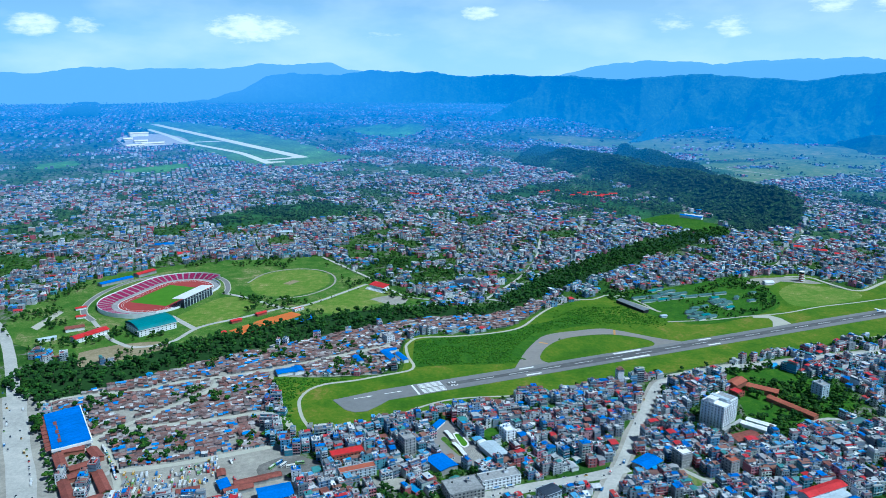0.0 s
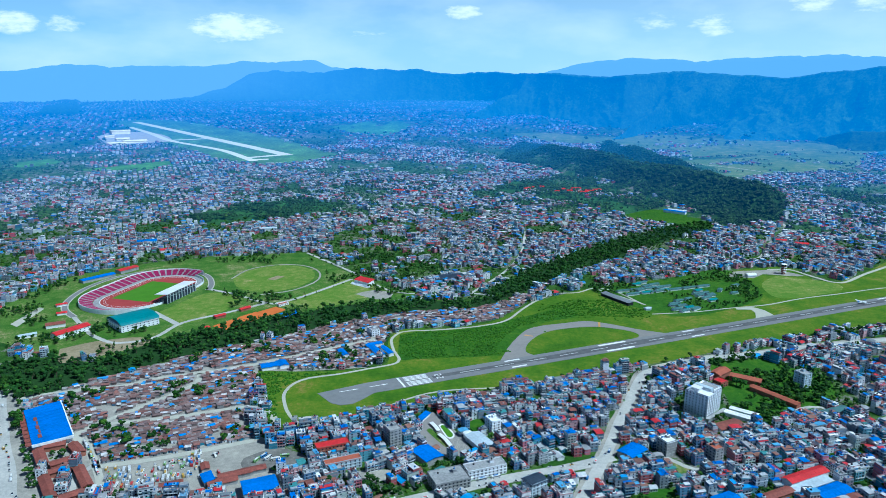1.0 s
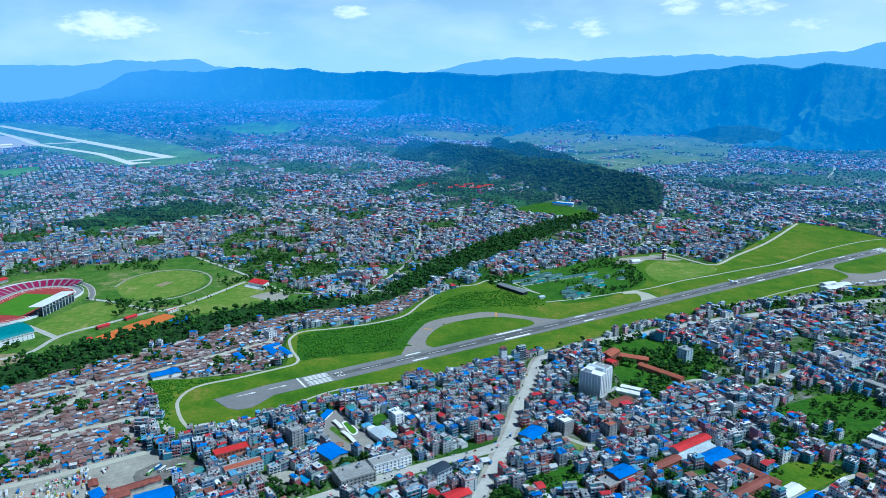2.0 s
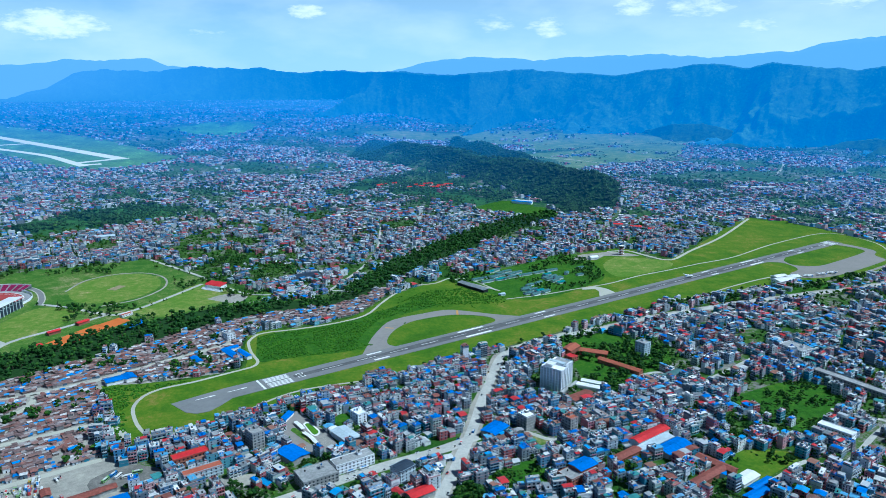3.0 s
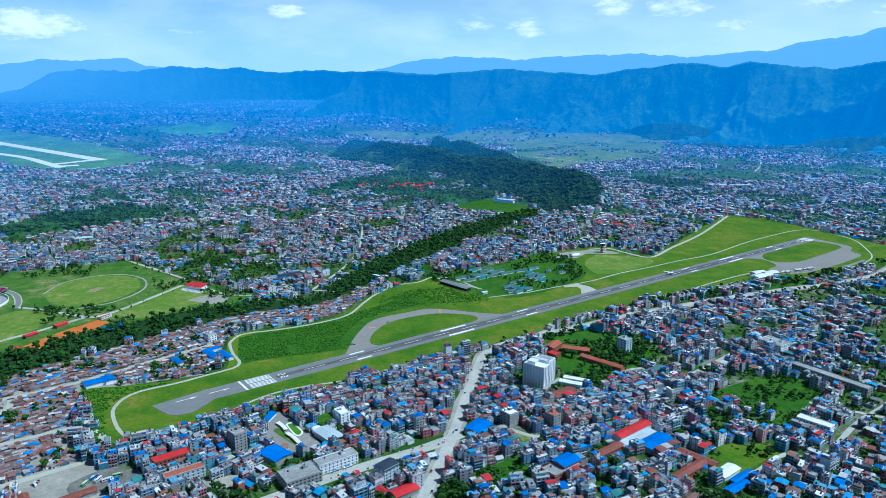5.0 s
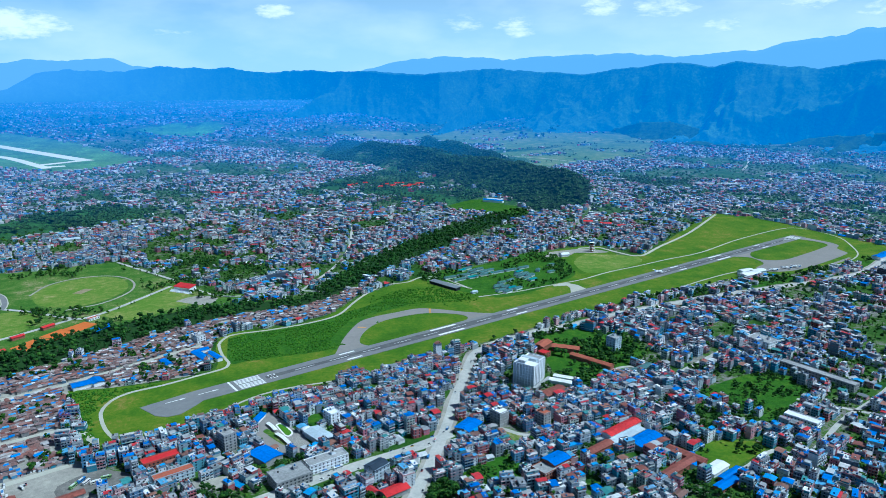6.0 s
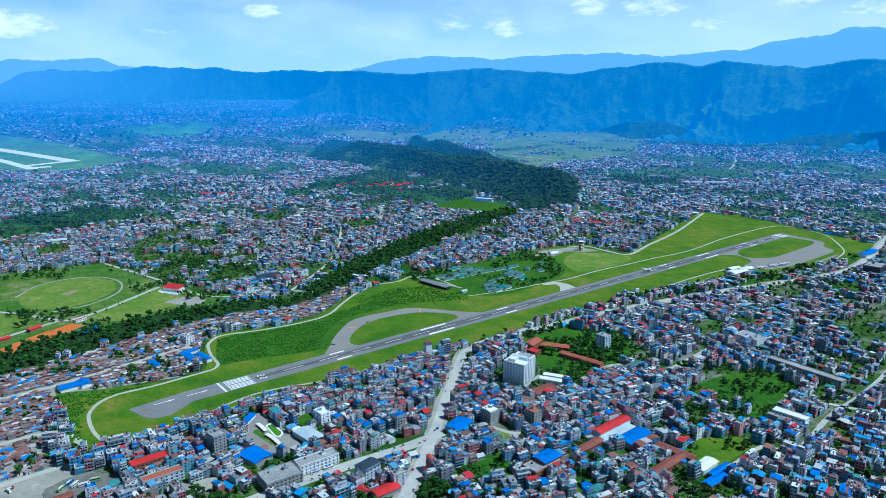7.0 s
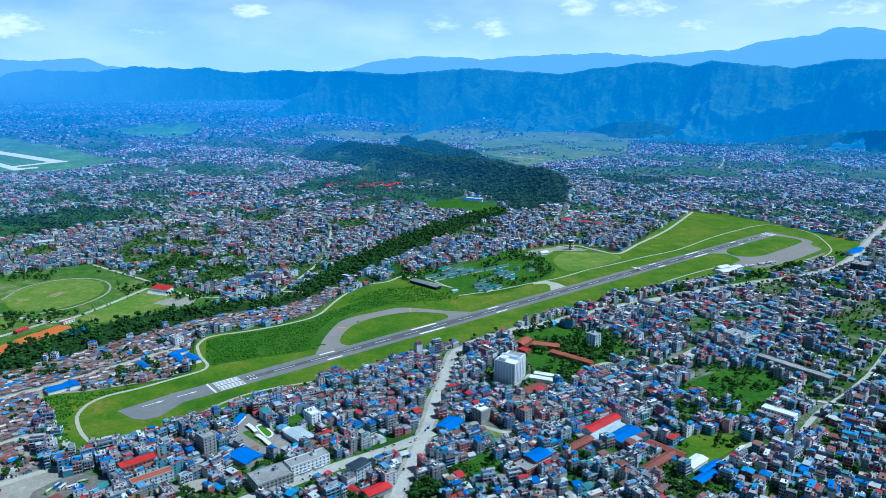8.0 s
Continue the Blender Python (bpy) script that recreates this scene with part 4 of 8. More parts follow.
# ======================= hills =======================
MAIN_RIDGE = [(-40, -2.1), (-22, -2.1), (-18, -1.5), (-15.5, -0.8), (-13.8, 0.11), (-11.6, 0.47), (-9.9, 0.31), (-8.2, 0.32), (-5.6, 0.77), (-2.9, 0.53), (-0.9, 0.67), (0.6, 0.38), (2.4, 0.22), (4.2, 0.49), (6.8, 0.33), (9.4, 0.35),
              (13.7, 0.16), (17, 0.35), (19.7, 0.6), (23.2, 0.36), (27.1, 0.2), (29.2, 0.59), (32.9, 0.99), (35.8, 0.73), (37.3, 1.09), (40, 0.75), (42.6, 0.54), (44, 0.68), (46, 1.12), (48.3, 1.13), (54, 1.5), (60, 1.2)]
FOOT = [(-40, -2.0), (-31.6, -1.98), (-24.6, -2.06), (-15.5, -1.8), (-8.3, -2.13), (-3.8, -2.42), (2.9, -2.95), (9.6, -4.18), (15.2, -4.49), (18.1, -4.1), (24, -4.3), (31.8, -4.79), (43.2, -5.11), (49.1, -5.41), (60, -5.6)]
FAR_RIDGE = [(-40, 0.5), (-31.3, 0.35), (-28.7, 0.27), (-26.2, 0.79), (-23.6, 0.59), (-20.6, 0.71), (-16.6, 0.67), (-14.1, 1.11), (-11.6, 1.05), (-9, 1.2), (-7.1, 0.67), (-3.8, 0.27), (7.2, 0.1), (9.4, 0.48), (11.9, 1.12), (16, 1.54), (18.1, 1.45),
             (20.1, 1.21), (23.6, 1.5), (26.6, 1.65), (30.8, 1.63), (32.9, 1.4), (36.9, 1.77), (38.8, 1.83), (40.2, 2.31), (41.7, 2.47), (43.8, 2.69), (45.1, 3.14), (46.8, 3.16), (48.1, 2.83), (54, 3.2), (60, 2.6)]


def ridged(p, q, size, seed, octaves=4, keep=0.45):
    """Ridges and gullies, from -0.5 to 0.5: sharp crests at several sizes, each octave turned against the last."""
    total, k, weight = 0.0, 1.0, 0.0
    for o in range(octaves):
        c, s = math.cos(0.7 + 1.9 * o), math.sin(0.7 + 1.9 * o)
        n = 0.6 * value_noise(c * p - s * q, s * p + c * q, size, seed + o) + 0.4 * value_noise(s * p + c * q, s * q - c * p, size * 0.77, seed + 40 + o)
        total = total + k * (0.5 - np.minimum(abs(2 * n - 1) * 1.5, 1.0))
        weight, size, k = weight + k, size * 0.43, k * keep
    return total / weight


def build_hills(name, ridge, foot, deep, material, label, relief, seed, steps, bearings=(-40, 60), near=None, lean=-1.3):
    """A range across the valley: foot and crest by bearing, at angles that fit the camera's view, with slanting spurs
    and gullies between them.
    """
    az = np.arange(*bearings, 0.12 if bearings[0] > -90 else 0.3)
    crest = np.interp(az, *zip(*ridge))
    base = np.interp(az, *zip(*foot)) - 0.12
    crest = crest + 0.07 * (value_noise(az * 10, 0 * az, 3.0, seed + 8) - 0.5) + 0.05 * (value_noise(az * 10, 0 * az + 50, 1.1, seed + 9) - 0.5)
    crest = crest + 0.16 * (value_noise(az * 10, 0 * az + 20, 11.0, seed + 12) - 0.5)
    away = np.clip(np.maximum(-38 - az, az - 58) / 8, 0, 1)
    crest = crest + away * 1.6 * (value_noise(az, 0 * az, 9, seed) - 0.6)
    flat = EYE_LEVEL / np.tan(np.radians(-base))               # where the valley floor is seen at that angle
    if near is None:
        near = FLAT + RIM * (1 - np.exp(-(flat - FLAT) / RIM)) - 20
    near = near + 0 * az
    rows = []
    for k in range(steps + 3):
        u = k / steps
        d0 = near + deep * u
        p = radians(1) * az * 4300
        warp = 160 * (value_noise(p, deep * u + 0 * p, 420, seed + 4) - 0.5)
        swell = math.sin(math.pi * min(u, 1.0)) ** 0.8 * (1.15 - 0.4 * u)
        main = ridged(p + lean * deep * u + warp, 0.45 * (deep * u + 0.3 * p), 430, seed, 1)
        side = ridged(p - 0.5 * deep * u + 1.2 * warp, 0.7 * deep * u + 0.2 * p, 150, seed + 11, 4, 0.55)
        d = d0 - swell * relief * 0.5 * main
        rise = np.tan(np.radians(crest)) - np.tan(np.radians(base))
        up = d * (np.tan(np.radians(base)) + rise * min(u, 1.0) ** 1.1) + swell * relief * (main - 0.42 + 0.6 * (side - 0.25))
        up = up - 16 * max(0.0, 1 - 9 * u)
        up = np.minimum(up, d * np.tan(np.radians(crest)) + 3 * (value_noise(p, 9.0 * k + 0 * p, 14, seed + 6) - 0.5))
        if u > 1:
            up = d * np.tan(np.radians(crest)) - (u - 1) * 900
        rows.append(np.stack([d * np.sin(np.radians(az)), d * np.cos(np.radians(az)), EYE_LEVEL + up], -1))
    a = len(az)
    f = [(i * a + j, i * a + j + 1, (i + 1) * a + j + 1, (i + 1) * a + j) for i in range(len(rows) - 1) for j in range(a - 1)]
    ob = np_mesh(name, np.concatenate(rows), np.array(f), [material])
    ob.data.polygons.foreach_set("use_smooth", [True] * len(ob.data.polygons))
    setting(ob, label, "hills")


# the blue of these ranges is haze painted into their materials
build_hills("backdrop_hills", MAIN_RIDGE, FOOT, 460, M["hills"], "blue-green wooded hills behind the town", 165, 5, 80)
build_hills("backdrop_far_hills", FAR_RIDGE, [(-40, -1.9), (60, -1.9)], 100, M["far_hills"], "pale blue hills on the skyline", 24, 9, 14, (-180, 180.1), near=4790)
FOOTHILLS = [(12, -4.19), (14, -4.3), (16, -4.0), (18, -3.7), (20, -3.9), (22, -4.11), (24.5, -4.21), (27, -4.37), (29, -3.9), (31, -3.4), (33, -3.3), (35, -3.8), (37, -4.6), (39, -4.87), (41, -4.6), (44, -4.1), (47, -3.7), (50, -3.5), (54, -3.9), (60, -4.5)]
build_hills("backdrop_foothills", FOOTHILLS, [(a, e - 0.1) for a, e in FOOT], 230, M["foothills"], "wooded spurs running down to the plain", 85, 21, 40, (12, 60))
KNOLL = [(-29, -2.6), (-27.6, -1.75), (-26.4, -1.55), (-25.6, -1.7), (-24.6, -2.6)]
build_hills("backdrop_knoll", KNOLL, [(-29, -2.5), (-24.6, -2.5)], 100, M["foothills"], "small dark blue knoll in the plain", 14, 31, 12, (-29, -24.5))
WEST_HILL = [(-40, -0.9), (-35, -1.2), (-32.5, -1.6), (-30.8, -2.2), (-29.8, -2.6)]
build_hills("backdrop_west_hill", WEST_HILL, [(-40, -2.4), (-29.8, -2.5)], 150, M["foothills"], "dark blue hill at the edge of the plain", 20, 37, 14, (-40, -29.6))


# ======================= single buildings =======================
KEEP_OUT = []          # rectangles (x, y, turn, half width, half depth) of single buildings


def claim(x, y, turn, w, d, margin=2.0):
    KEEP_OUT.append((x, y, radians(turn), w / 2 + margin, d / 2 + margin))


SHARED = {}


def shared_part(key, make, material, parent, m, name, label=""):
    """A part whose mesh is shared by all alike pieces."""
    if key not in SHARED:
        bm = make()
        me = bpy.data.meshes.new(name)
        bm.to_mesh(me)
        bm.free()
        me.materials.append(material)
        SHARED[key] = me
    ob = new(name, SHARED[key])
    ob.parent, ob.matrix_basis = parent, m
    if label:
        tagged(ob, label)
    return ob


def window_at(parent, x, y, z, turn, w=1.4, h=1.4):
    """A framed pane set on a wall, facing its outside."""
    key = ("pane", round(w, 2), round(h, 2))
    return shared_part(key, lambda: box(-w / 2, w / 2, -0.08, 0.1, 0, h), M["glass"], parent, pose(x, y, z, 0, 0, turn), "window")


def facade(root, w, d, n, rise, cols, side_cols, ww=1.4, wh=1.4, faces="fblr", sill=0.9, base=0.0):
    a, b = w / 2, d / 2
    for s in range(n):
        z = base + s * rise + sill
        for f in faces:
            k = cols if f in "fb" else side_cols
            for c in range(k):
                u = (c + 0.5) / k - 0.5
                if f == "f":
                    window_at(root, u * w, -b, z, 0, ww, wh)
                elif f == "b":
                    window_at(root, u * w, b, z, 180, ww, wh)
                elif f == "r":
                    window_at(root, a, u * d, z, 90, ww, wh)
                else:
                    window_at(root, -a, u * d, z, -90, ww, wh)


def water_tank(root, x, y, z, r=0.75):
    def make():
        bm = tube(0, 0, 0, 1.3, 0.75, 0.75, 10)
        return tube(0, 0, 1.3, 1.65, 0.72, 0.25, 10, bm)
    shared_part("tank", make, M["tank"], root, pose(x, y, z), "water_tank", "black plastic roof tank")


def parapet_mesh(a, b, z, t=0.25, h=0.9):
    bm = box(-a, a, -b, -b + t, z, z + h)
    box(-a, a, b - t, b, z, z + h, bm)
    box(-a, -a + t, -b + t, b - t, z, z + h, bm)
    box(a - t, a, -b + t, b - t, z, z + h, bm)
    return bm


def block(name, label, x, y, turn, w, d, n, wall, roof, cols=4, side_cols=3, rise=3.1, hut=True, faces="fblr", band=0.35, ww=1.4, category="building", group=""):
    """A flat-roofed building of n storeys, with its bands, parapet, stair head and panes."""
    claim(x, y, turn, w, d)
    root = empty(name, pose(x, y, 0, 0, 0, turn), label, category, group)
    a, b, h = w / 2, d / 2, n * rise
    part("wall", box(-a, a, -b, b, -1, h), wall, root)
    for s in range(1, n):
        part("floor_band", box(-a - band, a + band, -b - band, b + band, s * rise - 0.15, s * rise + 0.2), wall, root)
    part("roof_slab", box(-a - 0.3, a + 0.3, -b - 0.3, b + 0.3, h, h + 0.25), roof, root)
    part("parapet", parapet_mesh(a, b, h + 0.25), wall, root)
    if hut:
        hutp = part("stair_head", box(-2, 2, -1.8, 1.8, h + 0.25, h + 2.9), wall, root, m=pose(a * 0.4, b * 0.3, 0))
        part("stair_roof", box(-2.3, 2.3, -2.1, 2.1, h + 2.9, h + 3.1), roof, hutp)
        water_tank(root, a * 0.4, b * 0.3, h + 3.1)
        water_tank(root, -a * 0.5, b * 0.5, h + 0.25)
    facade(root, w, d, n, rise, cols, side_cols, faces=faces, ww=ww)
    return root


def arch_roof(w, d, z, rise, thick=0.4, n=12):
    bm = bmesh.new()
    rings = []
    for x in (-w / 2, w / 2):
        up = [bm.verts.new((x, -d / 2 * math.cos(k * math.pi / n), z + thick + rise * math.sin(k * math.pi / n))) for k in range(n + 1)]
        lo = [bm.verts.new((x, -d / 2 * math.cos(k * math.pi / n) * 0.98, z + rise * 0.98 * math.sin(k * math.pi / n))) for k in range(n + 1)]
        rings.append((up, lo))
    (u0, l0), (u1, l1) = rings
    for k in range(n):
        bm.faces.new((u0[k], u1[k], u1[k + 1], u0[k + 1]))
        bm.faces.new((l0[k + 1], l1[k + 1], l1[k], l0[k]))
        bm.faces.new((u0[k + 1], l0[k + 1], l0[k], u0[k]))
        bm.faces.new((u1[k], l1[k], l1[k + 1], u1[k + 1]))
    bmesh.ops.recalc_face_normals(bm, faces=bm.faces[:])
    return bm


def hall(name, label, x, y, turn, w, d, h, roof, wall=None, kind="gable", rise=2.0, cols=0, category="building", ribs=0, group="", over=0.8):
    """A long low building under a tin roof of slopes, one pitch or an arch."""
    claim(x, y, turn, w, d, 1.0)
    root = empty(name, pose(x, y, 0, 0, 0, turn), label, category, group)
    a, b = w / 2, d / 2
    wall = wall or M["concrete"]
    part("wall", box(-a, a, -b, b, -1, h), wall, root)
    if kind == "gable":
        part("roof", gable(-a - over, a + over, -b - over, b + over, h, rise), roof, root)
        part("gable_end", gable(-a + 0.1, a - 0.1, -b + 0.1, b - 0.1, h - 0.4, rise), wall, root)
    elif kind == "arch":
        part("roof", arch_roof(w + 2 * over, d + 2 * over, h, rise), roof, root)
    else:
        bm = box(-a - over, a + over, -b - over, b + over, h, h + 0.25)
        for v in bm.verts:
            v.co.z += rise * (v.co.y + b) / (2 * b)
        part("roof", bm, roof, root)
    for k in range(ribs):
        u = (k + 0.5) / ribs - 0.5
        if kind == "mono":
            bm = box(u * w - 0.15, u * w + 0.15, -b - over, b + over, h + 0.2, h + 0.4)
            for v in bm.verts:
                v.co.z += rise * (v.co.y + b) / (2 * b)
            part("roof_seam", bm, roof, root)
        if kind == "gable":
            part("roof_seam", gable(u * w - 0.12, u * w + 0.12, -b - over, b + over, h + 0.1, rise), roof, root)
    if cols:
        facade(root, w, d, max(1, int(h // 3.2)), 3.2, cols, max(1, int(cols * d / w)), faces="fblr")
    return root


def white_tower():
    """The tall white residential block with two wings."""
    x, y, t = 313, 735, 40
    claim(x, y, t, 38, 32)
    root = empty("apartment_tower", pose(x, y, 0, 0, 0, t), "tall white apartment tower with many windows", "building")
    n, rise = 8, 3.25
    part("core", box(-2.2, 3.4, -9, 12, -1, n * rise + 5.5), M["pale_tin"], root, "recessed grey stair core")
    for wing, x0, x1, y0, y1, top in (("main_wing", -17, -2, -14, 13, n), ("side_wing", 3.2, 19, -10, 12, n)):
        h = top * rise + 2
        body = part(wing, box(x0, x1, y0, y1, -1, h, bevel=0.15), M["white"], root)
        cx, cy, w, d = (x0 + x1) / 2, (y0 + y1) / 2, x1 - x0, y1 - y0
        cols, rows = int(w / 3.6), int(d / 3.8)
        for s in range(top):
            z = 2.9 + s * rise
            part("floor_band", box(x0 - 0.35, x1 + 0.35, y0 - 0.35, y1 + 0.35, z - 0.45, z - 0.25), M["white"], body)
            for c in range(cols):
                u = x0 + (c + 0.5) * w / cols
                window_at(body, u, y0, z + 0.4, 0, 1.5, 1.25)
                window_at(body, u, y1, z + 0.4, 180, 1.5, 1.25)
            for c in range(rows):
                u = y0 + (c + 0.5) * d / rows
                window_at(body, x0, u, z + 0.4, -90, 1.5, 1.25)
                window_at(body, x1, u, z + 0.4, 90, 1.5, 1.25)
        for c in range(rows + 1):                              # upright white fins between the windows
            u = y0 + c * d / rows
            part("pilaster", box(x0 - 0.75, x0 - 0.003, u - 0.3, u + 0.3, 2, h), M["white"], body)
        for c in range(cols + 1):
            u = x0 + c * w / cols
            part("pilaster", box(u - 0.3, u + 0.3, y0 - 0.75, y0 - 0.003, 2, h), M["white"], body)
        part("parapet", parapet_mesh(w / 2, d / 2, h, 0.3, 1.2), M["white"], body, m=pose(cx, cy, 0))
    part("plant_room", box(-13, -5, 0, 9, n * rise + 2, n * rise + 5.6), M["white"], root)
    part("plant_roof", box(-14, -4, -1, 10, n * rise + 5.6, n * rise + 6), M["white_tin"], root)
    part("roof_terrace", box(4.5, 17.5, -8, 10, n * rise + 2.02, n * rise + 2.3), M["concrete"], root)
    part("podium", box(-20, 20, -19, -14.8, -1, 4.2), M["concrete"], root, "glazed podium shop front")


def stadium():
    x, y, t = -486, 1199, 74.2           # long axis along local x
    root = empty("stadium", pose(x, y, 0, 0, 0, t) @ Matrix.Diagonal((1.04, 1.1, 1, 1)), "oval stadium with maroon seats and a red running track", "stadium")
    L = 46.0

    def oval(r, n=16):
        pts = []
        for k in range(n + 1):
            q = -math.pi / 2 + math.pi * k / n
            pts.append((L + r * math.cos(q), r * math.sin(q)))
        for k in range(n + 1):
            q = math.pi / 2 + math.pi * k / n
            pts.append((-L + r * math.cos(q), r * math.sin(q)))
        return pts

    def sheet(name, r0, r1, z, mat):
        bm = bmesh.new()
        outer = [bm.verts.new((*p, z)) for p in oval(r1)]
        if r0 is None:
            bm.faces.new(outer)
        else:
            inner = [bm.verts.new((*p, z)) for p in oval(r0)]
            n = len(outer)
            for k in range(n):
                bm.faces.new((outer[k], outer[(k + 1) % n], inner[(k + 1) % n], inner[k]))
        bmesh.ops.recalc_face_normals(bm, faces=bm.faces[:])
        for f in bm.faces:
            if f.normal.z < 0:
                f.normal_flip()
        part(name, bm, mat, root)

    sheet("infield", None, 35.5, 0.5, M["track"])
    part("pitch", box(-52, 52, -33, 33, 0.5, 0.58), M["turf"], root)
    sheet("track", 35.5, 46, 0.52, M["track"])
    sheet("track_edge", 46, 47.2, 0.56, M["paint"])
    for r in (38.5, 41.5):
        sheet("lane_line", r, r + 0.35, 0.55, M["paint"])
    sheet("apron", 46.8, 56, 0.5, M["concrete"])
    # stepped seating round the far side and both ends
    ring = oval(1.0, 20)
    n = len(ring)

    def at(k, r):
        k %= n
        u, v = ring[k]
        cx = L if k <= 20 else -L
        return cx + (u - cx) * r, v * r

    first, last = 8, 36
    for k in range(first, last):
        long = k == 20
        cuts = 7 if long else 1
        for c in range(cuts):
            def pt(r, f):
                a, b = at(k, r), at(k + 1, r)
                u = (c + f) / cuts
                return a[0] + (b[0] - a[0]) * u, a[1] + (b[1] - a[1]) * u
            gap = 0.11 if long else 0.13
            for mat, name, f0, f1, lift in ((M["maroon"], "seating_block", gap, 1 - gap, 0.0), (M["concrete"], "stair_aisle", -gap, gap, 0.08)):
                bm = bmesh.new()
                rows = 9
                prev = None
                for s in range(rows):
                    r0, r1 = 56.5 + s * 2.1, 56.5 + (s + 1) * 2.1
                    z = 1.2 + s * 0.62 + lift
                    quad = [bm.verts.new((*pt(r, f), z)) for r, f in ((r0, f0), (r0, f1), (r1, f1), (r1, f0))]
                    bm.faces.new(quad)
                    low = [bm.verts.new((*pt(r0, f), z - 0.62 if s else 0.3)) for f in (f0, f1)]
                    bm.faces.new((low[0], low[1], quad[1], quad[0]))
                bmesh.ops.remove_doubles(bm, verts=bm.verts[:], dist=0.02)
                bmesh.ops.recalc_face_normals(bm, faces=bm.faces[:])
                part(name, bm, mat, root)
            bm = bmesh.new()
            q = [bm.verts.new((*pt(r, f), z)) for r, f, z in ((75.6, 0, 0), (75.6, 1, 0), (75.6, 1, 7.6), (75.6, 0, 7.6), (76.2, 0, 0), (76.2, 1, 0), (76.2, 1, 7.6), (76.2, 0, 7.6))]
            for f in ((0, 1, 2, 3), (7, 6, 5, 4), (3, 2, 6, 7)):
                bm.faces.new([q[i] for i in f])
            bmesh.ops.recalc_face_normals(bm, faces=bm.faces[:])
            part("outer_wall", bm, M["white"], root)
    # low wall on the near side
    for k in [*range(0, first), *range(last, n)]:
        a, b = at(k, 58), at(k + 1, 58)
        mx, my, ln = (a[0] + b[0]) / 2, (a[1] + b[1]) / 2, math.dist(a, b)
        part("low_wall", box(-ln / 2, ln / 2, -0.3, 0.3, 0, 3.6), M["white"], root, m=pose(mx, my, 0, 0, 0, math.degrees(math.atan2(b[1] - a[1], b[0] - a[0]))))
    # grandstand with its pale roof, on the near side
    g = part("grandstand", box(-36, 36, -66, -56, 0, 9), M["dark_tin"], root, "grey grandstand with a white roof", m=pose(-14, 4, 0))
    part("back_wall", box(-39, 39, -70, -69.4, 0, 13.5), M["dark_tin"], g, "dark slate-blue back wall")
    bm = box(-40, 40, -72, -50, 15.2, 15.8)
    for v in bm.verts:
        v.co.z += (v.co.y + 50) * -0.07
    part("stand_roof", bm, M["white_tin"], g)
    for k in range(11):
        u = -38 + k * 7.6
        part("stand_column", box(u - 0.4, u + 0.4, -71, -70.2, 0, 15.4), M["white"], g)
        part("roof_truss", box(u - 0.25, u + 0.25, -74.5, -71, 12.6, 13.1), M["white"], g)
    for s in range(5):
        part("stand_step", box(-36, 36, -56 + s * 0.0 - s * 1.6, -54.4 - s * 1.6, 0.5, 2.0 + s * 1.2), M["concrete"], g)


